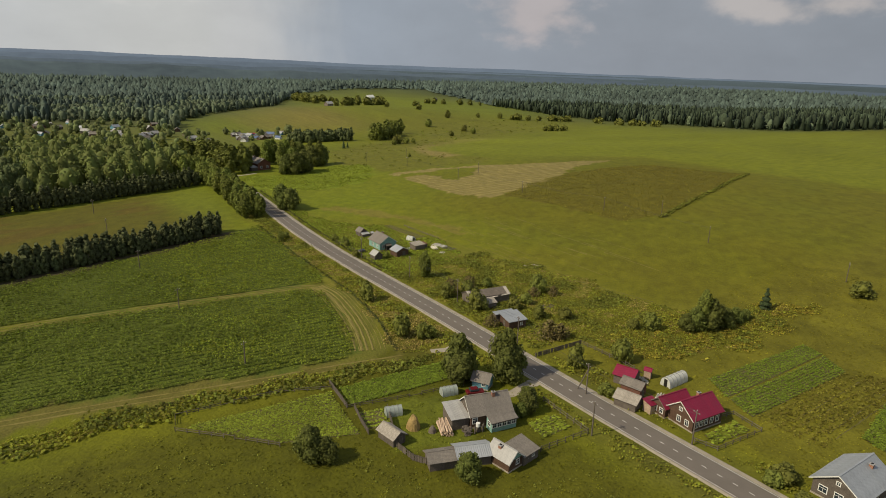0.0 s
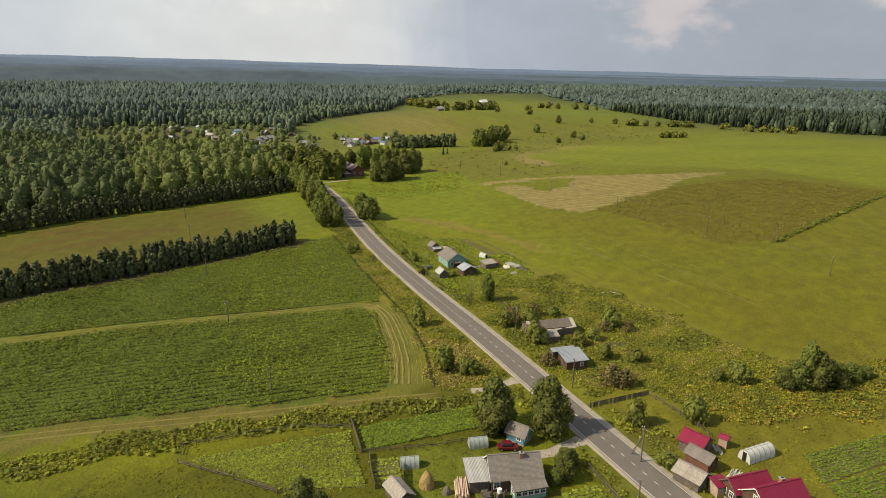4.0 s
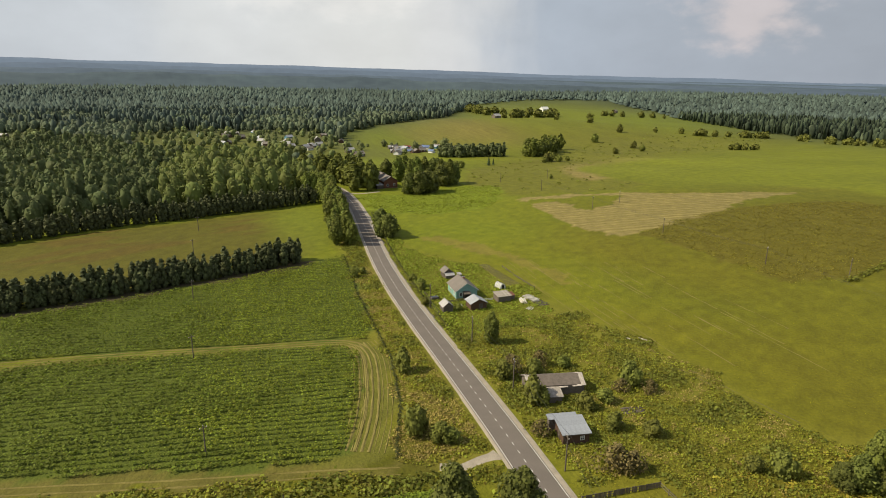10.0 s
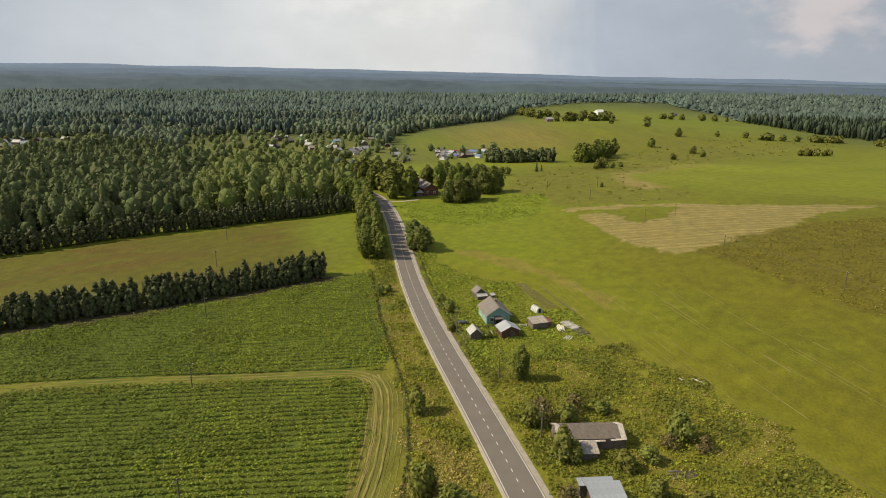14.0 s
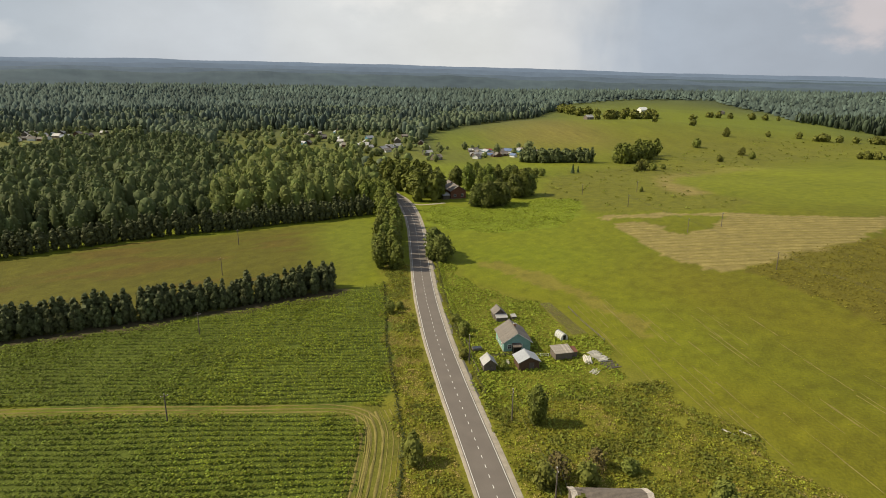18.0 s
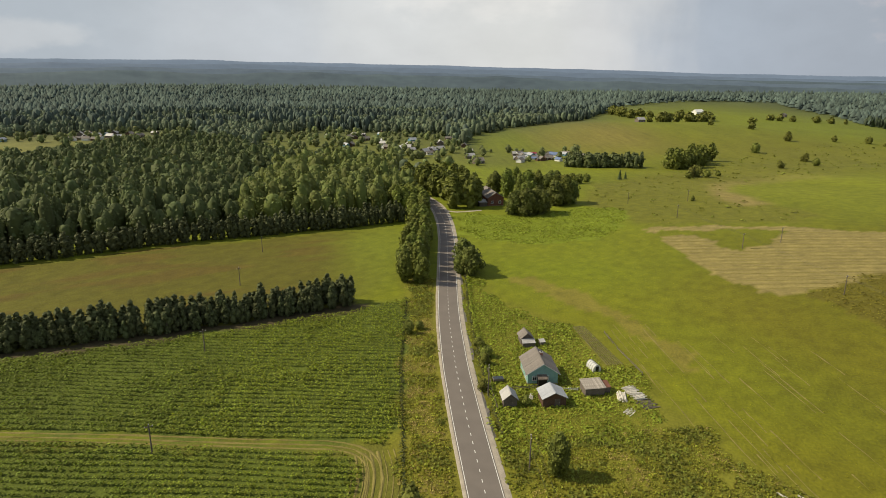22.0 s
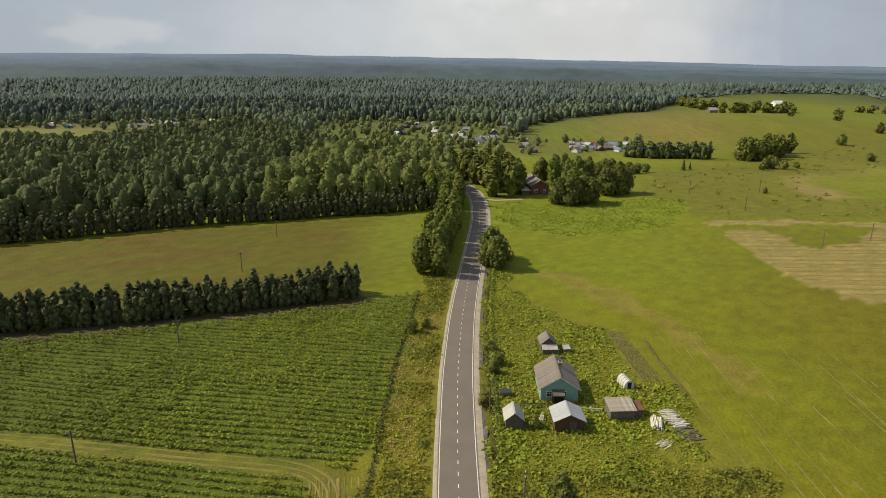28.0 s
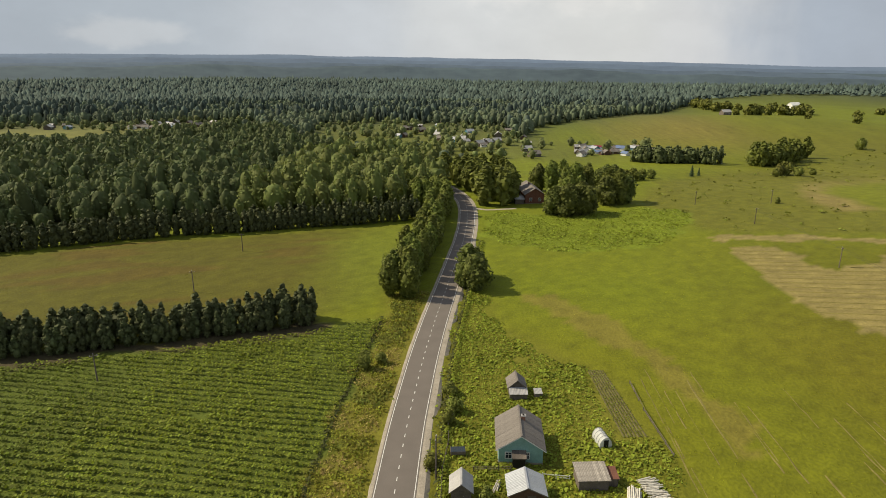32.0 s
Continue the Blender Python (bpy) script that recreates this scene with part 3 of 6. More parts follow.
tint[:, :3] += valley * (1 - 0.7 * dry) * np.array([-0.004, 0.014, 0.0])
mx = np.clip(patch * 1.5, -1, 1)[:, None]
tint[:, :3] += np.where(mx > 0, mx * np.array([0.005, -0.001, 0.001]), -mx * np.array([-0.004, 0.002, 0.0]))
lay(ROUGHSLOPE, (0.128, 0.125, 0.012), 0.85), lay(BORDER, (0.215, 0.170, 0.050), 0.95), lay(UPPER, (0.146, 0.160, 0.007), 0.9)
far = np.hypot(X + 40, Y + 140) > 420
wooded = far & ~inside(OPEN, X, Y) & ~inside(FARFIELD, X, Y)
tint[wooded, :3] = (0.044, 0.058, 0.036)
bluish = (wooded * sstep(np.hypot(X + 40, Y + 140), 2100, 5000))[:, None]   # distance haze put into the ground colour towards the ridges
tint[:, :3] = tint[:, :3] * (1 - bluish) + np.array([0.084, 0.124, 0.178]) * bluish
lay(FOREST, (0.075, 0.085, 0.025))
lay(VILLAGE, (0.11, 0.12, 0.02)), lay(VILLAGE_W, (0.11, 0.12, 0.03)), lay(WESTFIELD, (0.20, 0.185, 0.035))
lay(FARTAN, (0.136, 0.130, 0.014)), lay(HILLTAN, (0.178, 0.146, 0.032)), lay(GREENTOP, (0.138, 0.152, 0.008)), lay(GREENFAR, (0.132, 0.156, 0.009)), lay(FARFIELD, (0.138, 0.160, 0.012))
lay(BROWN, (0.098, 0.090, 0.008))
lay(CROP_A, (0.105, 0.130, 0.015)), lay(CROP_B, (0.105, 0.130, 0.015))
lay(VERGE_L, (0.160, 0.146, 0.018)), lay(VERGE_R, (0.156, 0.152, 0.015)), lay(ROADSIDE_L, (0.10, 0.096, 0.015)), lay(ROADSIDE_R, (0.10, 0.096, 0.015))
greener = (inside(BROWN, X, Y) * sstep(X + 12 * patch, -62, -30))[:, None]
tint[:, :3] = tint[:, :3] * (1 - greener) + np.array([0.140, 0.160, 0.010]) * greener
east = ((X > -16) * sstep(-Y - 0.15 * X, 96, 118))[:, None]   # dry tall grass round the east homestead
tint[:, :3] = tint[:, :3] * (1 - 0.8 * east) + np.array([0.132, 0.119, 0.010]) * 0.8 * east * (1 + 0.5 * fleck[:, None])
shaggy = (sstep(-Y + 0.5 * (X + 66) * (X > -66), 86, 100) * (X < -40))[:, None]   # coarse sward round the west plots, its ground colour darkened
tint[:, :3] *= 1 - np.array([0.42, 0.44, 0.3]) * shaggy
tint[:, :3] *= 1 - np.array([0.40, 0.30, 0.3]) * (sstep(-X - 6 * patch, 96, 140) * (1 - sstep(Y, -84, -60)))[:, None]   # ground colour darkened again further west
belts = np.array([noise.noise((math.atan2(a + 40, b + 140) * 5, math.hypot(a + 40, b + 140) / 230, 8.1)) for a, b in zip(X, Y)])
tint[:, :3] *= (1 + 0.8 * belts * wooded * sstep(np.hypot(X + 40, Y + 140), 900, 1500))[:, None]
farther = sstep(np.hypot(X + 40, Y + 140), 330, 500)
tint[:, :3] *= (1 + farther * (0.25 * np.array([noise.noise((a / 60, b / 60, 2.2)) for a, b in zip(X, Y)])))[:, None]
# one kind of sward passes into the next
soft_ = tint[:, :3].reshape(len(gy), len(gx), 3)
for _ in range(3):
    soft_[1:-1] = (soft_[:-2] + 2 * soft_[1:-1] + soft_[2:]) / 4
    soft_[:, 1:-1] = (soft_[:, :-2] + 2 * soft_[:, 1:-1] + soft_[:, 2:]) / 4
softer = soft_.copy()
for _ in range(10):
    softer[1:-1] = (softer[:-2] + 2 * softer[1:-1] + softer[2:]) / 4
    softer[:, 1:-1] = (softer[:, :-2] + 2 * softer[:, 1:-1] + softer[:, 2:]) / 4
tint[:, :3] = soft_.reshape(-1, 3) + (softer - soft_).reshape(-1, 3) * sstep(np.hypot(X + 40, Y + 140), 430, 620)[:, None]
lay(CROP_A, (0.086, 0.108, 0.012)), lay(CROP_B, (0.086, 0.108, 0.012))
lay([(-67, -107), (-48, -112), (-41, -115), (-43, -120), (-56, -127.5), (-66, -122)], (0.118, 0.132, 0.010))
lay(LANE, (0.126, 0.124, 0.016)), lay(LANE2, (0.124, 0.110, 0.020))
# second lay: a dark brown strip along the hedge's near edge
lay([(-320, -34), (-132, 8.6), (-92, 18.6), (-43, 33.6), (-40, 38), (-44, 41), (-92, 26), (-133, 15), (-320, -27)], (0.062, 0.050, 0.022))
lay(FORB, (0.150, 0.186, 0.009)), lay(WORN, (0.185, 0.150, 0.028), 0.7)
lay(TAN, (0.225, 0.180, 0.060), 0.95), lay(DARKPATCH, (0.114, 0.098, 0.009), 0.9)
band = np.array([noise.noise(((0.97 * a + 0.25 * b) / 26, (0.97 * b - 0.25 * a) / 5, 6.6)) for a, b in zip(X, Y)])
# the field's brown streaks, with the western cloud shade put into their colour
brown_spots = (inside(BROWN, X, Y) * sstep(band + 0.6 * patch, 0.05, 0.4) * (1 - sstep(X, -70, -40)))[:, None]
tint[:, :3] = tint[:, :3] * (1 - brown_spots) + np.array([0.102, 0.076, 0.010]) * brown_spots
tint[:, :3] *= (1 + 0.05 * fleck + rng.normal(0, 0.06, X.size))[:, None]
# the swathes left by the mower
rows_t = np.sin((X * 0.26 + Y * 0.966) * 2 * np.pi / 5.2)
k = inside(TAN, X, Y)
tint[k, :3] *= (1 + 0.16 * rows_t[k])[:, None]
Z = Z - 0.06 * (np.abs(X - road_x(Y)) < 4.5) * (np.abs(Y) < 230)
# along the ditch the ground is lowered and its colour darkened
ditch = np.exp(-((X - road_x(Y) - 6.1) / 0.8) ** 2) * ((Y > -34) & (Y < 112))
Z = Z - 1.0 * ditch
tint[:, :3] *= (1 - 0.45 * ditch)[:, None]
nx, ny = len(gx), len(gy)
ii = (np.arange(ny - 1)[:, None] * nx + np.arange(nx - 1)).ravel()
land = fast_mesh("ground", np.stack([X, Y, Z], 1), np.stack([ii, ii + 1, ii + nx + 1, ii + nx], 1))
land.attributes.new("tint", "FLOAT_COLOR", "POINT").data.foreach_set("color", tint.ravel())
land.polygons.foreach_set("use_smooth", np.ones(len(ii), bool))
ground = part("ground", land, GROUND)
tagged(ground, "open meadows and fields in late summer green and straw", "ground", kind="structure")


def ribbon(offs, lifts, y0=-226.0, y1=266.0, step=2.0, wob=0.0):
    """A strip along the road with a cross-section given by offsets and lifts."""
    ys = np.arange(y0, y1, step)
    xs = road_x(ys)
    dx, dy = np.gradient(xs), np.gradient(ys)
    ln = np.hypot(dx, dy)
    nxr, nyr = dy / ln, -dx / ln
    v = []
    for o, z in zip(offs, lifts):
        oo = o + wob * rng.normal(0, 1, len(ys)) * (abs(o) == max(abs(q) for q in offs))
        px, py = xs + nxr * oo, ys + nyr * oo
        v.append(np.stack([px, py, height(px, py) + z], 1))
    v = np.stack(v, 1).reshape(-1, 3)
    m = len(offs)
    a = (np.arange(len(ys) - 1)[:, None] * m + np.arange(m - 1)).ravel()
    return v, np.stack([a, a + 1, a + m + 1, a + m], 1)


def flat(me):
    me.polygons.foreach_set("use_smooth", np.zeros(len(me.polygons), bool))
    return me


road = part("road", flat(fast_mesh("road", *ribbon((-3.25, -3.2, 0, 3.2, 3.25), (-0.1, 0.10, 0.115, 0.10, -0.1)))), ASPHALT)
tagged(road, "worn grey-brown asphalt country road with white lines", "road", kind="structure")
for offs, lifts in (((-4.2, -3.75, -3.4, -3.0), (-0.25, 0.0, 0.065, 0.075)), ((3.0, 3.7, 4.35, 5.1), (0.075, 0.065, 0.02, -0.5))):
    part("shoulder", flat(fast_mesh("shoulder", *ribbon(offs, lifts, wob=0.1))), GRAVEL, road, "pale gravel shoulder")
for o in (-2.95, 2.95):
    part("edge_line", fast_mesh("edge_line", *ribbon((o - 0.06, o + 0.06), (0.112, 0.112))), PAINT, road, "white edge line")
dash = bpy.data.meshes.new("dash")
bmd = box(0.13, 0.95, 0.006)
bmd.to_mesh(dash)
bmd.free()
dash.materials.append(PAINT)
for k in range(150):
    y = -220 + 2.87 * k
    if y < 210:
        a = math.degrees(math.atan2(-(road_x(y + 1) - road_x(y - 1)), 2))
        part("lane_dash", dash, PAINT, road, m=pose(float(road_x(y)), y, ground_z(float(road_x(y)), y) + 0.117, 0, 0, a))
# side tracks that leave the road
def track(pts, half, name, label, lift=0.05):
    pts = [Vector((*p, 0)) for p in pts]
    v, f = [], []
    for i, p in enumerate(pts):
        d = (pts[min(i + 1, len(pts) - 1)] - pts[max(i - 1, 0)]).normalized()
        for s in (-1, -0.35, 0.35, 1):
            q = p + Vector((d.y, -d.x, 0)) * half * s * random.uniform(0.85, 1.15)
            v.append((q.x, q.y, ground_z(q.x, q.y) + (lift if abs(s) < 1 else -0.03)))
    for i in range(len(pts) - 1):
        f += [(4 * i + j, 4 * i + j + 1, 4 * i + j + 5, 4 * i + j + 4) for j in range(3)]
    return tagged(part(name, fast_mesh(name, v, f), GRAVEL), label, "track", kind="structure")


track([(1, 166), (6, 163), (12, 164), (19, 166)], 1.6, "side_track", "pale gravel track to the log building")
track([(-27.5, -93), (-31, -93.5), (-35, -94.5), (-39, -93)], 1.4, "side_track", "pale sandy track into the field")
track([(-29.2, -118), (-33, -118.5), (-37, -119), (-41, -118), (-44, -117)], 1.7, "side_track", "sandy drive to the house")


# ---- woods, as stuff ----
def scatter(poly, spacing, rg, keep=None, jitter=0.45, wander=0.0):
    xs, ys = [p[0] for p in poly], [p[1] for p in poly]
    a, b = np.meshgrid(np.arange(min(xs), max(xs), spacing), np.arange(min(ys), max(ys), spacing))
    a, b = a.ravel() + rg.normal(0, jitter * spacing, a.size), b.ravel() + rg.normal(0, jitter * spacing, b.size)
    k = inside(poly, a + wander * np.sin(b / 3.3 + a / 9), b + wander * np.sin(a / 2.9 - b / 8))
    if keep is not None:
        k &= keep(a, b)
    return a[k], b[k]


def planted(name, xs, ys, scales, shapes, material, label, category):
    """Copies of a few small shapes, joined into one mesh of stuff."""
    vs, fs, n = [], [], 0
    which = rng.integers(0, len(shapes), len(xs))
    zs = height(xs, ys)
    for s, (v, f) in enumerate(shapes):
        k = np.nonzero(which == s)[0]
        a = rng.uniform(0, 2 * np.pi, len(k))
        c, sn = np.cos(a)[:, None], np.sin(a)[:, None]
        sc = scales[k][:, None]
        wide = sc * rng.uniform(0.85, 1.2, (len(k), 1))
        p = np.stack([(v[:, 0] * c - v[:, 1] * sn) * wide + xs[k][:, None], (v[:, 0] * sn + v[:, 1] * c) * wide + ys[k][:, None], v[:, 2] * sc + zs[k][:, None]], 2)
        vs.append(p.reshape(-1, 3))
        fs.append((f[None] + (np.arange(len(k)) * len(v))[:, None, None] + n).reshape(-1, f.shape[1]))
        n += len(k) * len(v)
    if not n:
        return None
    return tagged(part(name, fast_mesh(name, np.concatenate(vs), np.concatenate(fs)), material), label, category, kind="stuff")


def small_tree(kind, h, r, n, size, seed):
    rg = np.random.default_rng(seed)
    return with_core(leaves(*crown_points(kind, h, r, n, rg), size, rg), kind, h, r)


def cone_tree(h, r, seed):
    rg = np.random.default_rng(seed)
    v, f = [], []
    for z0, z1, rr in ((0.1, 0.62, 1.0), (0.45, 1.0, 0.72)):
        k = len(v)
        v.append((rg.normal(0, 0.06 * r), rg.normal(0, 0.06 * r), h * z1))
        for j in range(6):
            a = j * math.pi / 3 + rg.uniform(-0.3, 0.3)
            q = r * rr * rg.uniform(0.75, 1.2)
            v.append((q * math.cos(a), q * math.sin(a), h * (z0 + rg.uniform(-0.05, 0.05))))
        f += [(k, k + 1 + j, k + 1 + (j + 1) % 6) for j in range(6)]
    return np.array(v), np.array(f)


def dome_tree(h, r, seed):
    """A clump of canopy far off: a low six-sided dome."""
    rg = np.random.default_rng(seed)
    v = [(0, 0, h)]
    for j in range(6):
        a = j * math.pi / 3 + rg.uniform(-0.3, 0.3)
        q = r * rg.uniform(0.7, 1.15)
        v.append((q * math.cos(a), q * math.sin(a), h * rg.uniform(0.1, 0.45)))
    return np.array(v), np.array([(0, 1 + j, 1 + (j + 1) % 6) for j in range(6)])


rg = np.random.default_rng(11)
fx, fy = scatter(FOREST, 5.3, rg, lambda a, b: (b > -80) & (a > -62 - (b + 120) * 0.86), jitter=0.4)
# trees towards the road take the leaf colour with sunlight in it
sunlit = fx + 30 * np.array([noise.noise((a / 40, b / 40, 15)) for a, b in zip(fx, fy)]) > -95
stand = np.array([noise.noise((a / 30, b / 30, 5)) for a, b in zip(fx, fy)])
def wood_shapes(n, size):
    tall = [solid_tree("birch", 13.6 + 0.7 * s, 3.8 - 0.1 * s, 6, n, size, s) for s in range(5)]
    return tall + [solid_tree("birch", 11.8, 4.3, 6, n, size * 1.05, 5 + s) for s in range(3)] + [solid_tree("spruce", 15.5, 2.8, 6, n, size * 0.9, 9)]


size_ = (0.92 + 0.34 * stand) * rg.uniform(0.62, 1.24, len(fx))
front = np.hypot(fx + 25, fy + 110) < 390 + 0.4 * fx
near_wood, deep_wood = wood_shapes(72, 0.52), wood_shapes(30, 0.8)
for k, shapes_, material, label in ((front & ~sunlit, near_wood, WOOD_LEAF, "dense young birch wood with pointed crowns"), (front & sunlit, near_wood[:8], SUNLIT_LEAF, "young wood beside the road, sunlight put into its light green"), (~front & ~sunlit, deep_wood, WOOD_LEAF, "deep part of the young birch wood"), (~front & sunlit, deep_wood[:8], SUNLIT_LEAF, "roadside trees deep in the wood, sunlight put into their colour")):
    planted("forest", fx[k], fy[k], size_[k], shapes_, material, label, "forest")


def in_view(a, b, slack=0.0):
    az = np.degrees(np.arctan2(a + 40, b + 140))
    return (az > -44 - slack) & (az < 78 + slack)


WIDE = [(-4000, -100), (-4000, 4600), (4700, 4600), (4700, -400)]
def ring(r0, r1):
    return lambda a, b: (np.hypot(a + 40, b + 140) > r0) & (np.hypot(a + 40, b + 140) < r1) & in_view(a, b) & ~inside(OPEN, a, b) & ~inside(FOREST, a, b) & ~inside(VILLAGE, a, b) & ~inside(VILLAGE_W, a, b) & ~inside(FARFIELD, a, b)


mid = [(-1200, 150), (-1200, 1200), (1250, 1300), (1250, -100)]
mx_, my_ = scatter(mid, 8.8, rg, ring(430, 1250), jitter=0.35)
garden = [solid_tree("birch", 10, 4.2 + 0.4 * s, 6, 26, 0.95, 50 + s) for s in range(4)]
leafy = [solid_tree("birch", 12.5, 3.6 + 0.4 * s, 5, 15, 1.0, 20 + s) for s in range(4)]
dark = [solid_tree("spruce", 18, 3.4, 5, 0, 0, 30 + s) for s in range(2)] + [solid_tree("birch", 15.5 + s, 3.5, 5, 0, 0, 34 + s) for s in range(3)]
pick = np.array([noise.noise((a / 120, b / 120, 7)) for a, b in zip(mx_, my_)]) + rg.normal(0, 0.18, len(mx_)) > -0.32 + 0.3 * sstep(np.hypot(mx_ + 40, my_ + 140), 700, 1000)
eastern = np.degrees(np.arctan2(mx_ + 40, my_ + 140)) + rg.normal(0, 2.5, len(mx_)) > 27
pick &= ~eastern | (rg.uniform(0, 1, len(mx_)) < 0.04)
for k, shapes_, material, name, label in ((pick, leafy, MID_LEAF, "mixed_wood", "leafy woodland beyond the fields"), (~pick & ~eastern, dark, FAR_LEAF, "conifer_wood", "spruce wood beyond the village, haze put into its grey-green"), (~pick & eastern, dark[:3], SPRUCE_WOOD, "conifer_wood", "dark spruce wood along the far edge of the meadow")):
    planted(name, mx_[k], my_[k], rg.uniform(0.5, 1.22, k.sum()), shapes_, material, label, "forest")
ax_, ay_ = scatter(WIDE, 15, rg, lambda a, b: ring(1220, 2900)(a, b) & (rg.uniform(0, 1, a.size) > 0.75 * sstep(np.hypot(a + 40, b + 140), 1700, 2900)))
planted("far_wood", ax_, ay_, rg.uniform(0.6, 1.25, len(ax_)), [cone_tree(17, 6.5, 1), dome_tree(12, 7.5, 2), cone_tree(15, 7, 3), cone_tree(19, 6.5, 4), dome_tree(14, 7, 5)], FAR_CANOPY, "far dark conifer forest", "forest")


# wooded ridges on the skyline; haze is put into their colour and glow
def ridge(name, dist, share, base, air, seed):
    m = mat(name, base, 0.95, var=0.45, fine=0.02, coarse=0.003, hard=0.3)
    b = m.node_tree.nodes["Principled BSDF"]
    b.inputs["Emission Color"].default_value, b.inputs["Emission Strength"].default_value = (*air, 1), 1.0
    rg = np.random.default_rng(seed)
    az = np.radians(np.arange(-58, 96, 0.12))
    crest = np.interp(np.degrees(az), [-60, -33, -18, -1, 16, 33, 50, 70, 100], CREST)
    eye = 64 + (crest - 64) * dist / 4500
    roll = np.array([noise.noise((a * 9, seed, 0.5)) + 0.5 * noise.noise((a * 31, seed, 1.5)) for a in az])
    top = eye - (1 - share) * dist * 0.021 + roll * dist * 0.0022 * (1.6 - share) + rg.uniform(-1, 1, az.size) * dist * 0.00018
    v = []
    for k, (out_, lift) in enumerate(((-420, 0.0), (-250, 0.35), (-120, 0.66), (-40, 0.9), (0, 1.0), (200, 0.6))):
        fold = np.array([noise.noise((a * 14, seed, k * 0.7)) for a in az])
        rr = dist + out_ + 25 * fold
        zz = -40 + (top + 40) * lift + fold * dist * 0.0015 * (0 < lift < 1)
        v.append(np.stack([-40 + rr * np.sin(az), -140 + rr * np.cos(az), zz], 1))
    v = np.stack(v, 1).reshape(-1, 3)
    a = (np.arange(len(az) - 1)[:, None] * 6 + np.arange(5)).ravel()
    tagged(part("backdrop", fast_mesh("backdrop", v, np.stack([a, a + 6, a + 7, a + 1], 1)), m), "wooded ridge in the distance, haze put into its blue-green glow", "ridge", kind="structure")


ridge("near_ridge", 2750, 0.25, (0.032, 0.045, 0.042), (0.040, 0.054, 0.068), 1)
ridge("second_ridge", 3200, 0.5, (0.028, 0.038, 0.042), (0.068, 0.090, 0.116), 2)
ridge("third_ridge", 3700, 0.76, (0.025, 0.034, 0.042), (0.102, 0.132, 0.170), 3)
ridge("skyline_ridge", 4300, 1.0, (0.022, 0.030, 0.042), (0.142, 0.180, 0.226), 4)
for poly, gap in ((VILLAGE, 18), (VILLAGE_W, 17)):
    vx, vy = scatter(poly, gap, rg, lambda a, b: ~inside(WESTFIELD, a, b) & ~((a > 75) & (a < 158) & (b > 385) & (b < 460) & (rg.uniform(0, 1, a.size) < 0.8)) & ~((a > -395) & (a < -290) & (b > 590) & (b < 700) & (rg.uniform(0, 1, a.size) < 0.2)))
    planted("village_trees", vx, vy, rg.uniform(0.35, 0.9, len(vx)), garden, GARDEN_LEAF, "loose trees between village gardens", "trees")


# ---- crops and weeds, as stuff ----
def tuft(n, spread, tall, size, seed):
    rg = np.random.default_rng(seed)
    p = np.stack([rg.normal(0, spread, n), rg.normal(0, spread, n), rg.uniform(0.25, 1, n) * tall], 1)
    return leaves(p, np.stack([p[:, 0], p[:, 1], np.full(n, 1.0)], 1), size, rg)


def crop_rows(poly, angle, gap, step, rg):
    c, s = math.cos(angle), math.sin(angle)
    u, v = np.meshgrid(np.arange(-420, 420, step), np.arange(-420, 420, gap))
    u, v = u.ravel() + rg.normal(0, 0.25, u.size), v.ravel() + rg.normal(0, 0.1, v.size) + 0.35 * np.sin(u.ravel() / 9 + v.ravel() / 5)
    a, b = u * c - v * s, u * s + v * c
    k = inside(poly, a, b) & (a > -62 - (b + 130) * 0.86 - 40 * (b < -35)) & (a > -175)
    return a[k], b[k]


for poly, label in ((CROP_A, "green fodder crop in rows beside the mown lane"), (CROP_B, "green fodder crop in rows below the hedge")):
    cx, cy = crop_rows(poly, -0.16, 1.75, 0.32, rg)
    k = np.array([noise.noise((a / 9, b / 4, 2)) for a, b in zip(cx, cy)]) > -0.62
    grow = rg.uniform(0.6, 1.25, k.sum()) * (1 + 0.35 * np.array([noise.noise((a / 3, b / 3, 6)) + noise.noise((a / 22, b / 16, 8)) for a, b in zip(cx[k], cy[k])]))
    # cloud shade over the west crop is painted by choice of leaf colour
    out_of_cloud = cx[k] + 22 * np.array([noise.noise((a / 19, b / 12, 3)) for a, b in zip(cx[k], cy[k])]) + rg.normal(0, 9, k.sum()) > -78
    for part_of, material, tail in ((out_of_cloud, CROP_LIT, ", sunlight put into its paler leaves"), (~out_of_cloud, CROP, "")):
        planted("field_crop", cx[k][part_of], cy[k][part_of], grow[part_of], [tuft(6, 0.21, 0.85, 0.165, s) for s in range(4)], material, label + tail, "crop")
YARD = [(-17, -40), (-16.5, -2), (-13, 30), (-8, 66), (-2, 60), (0, 34), (8, 24), (16, 18), (22, -2), (23, -22), (14, -40)]
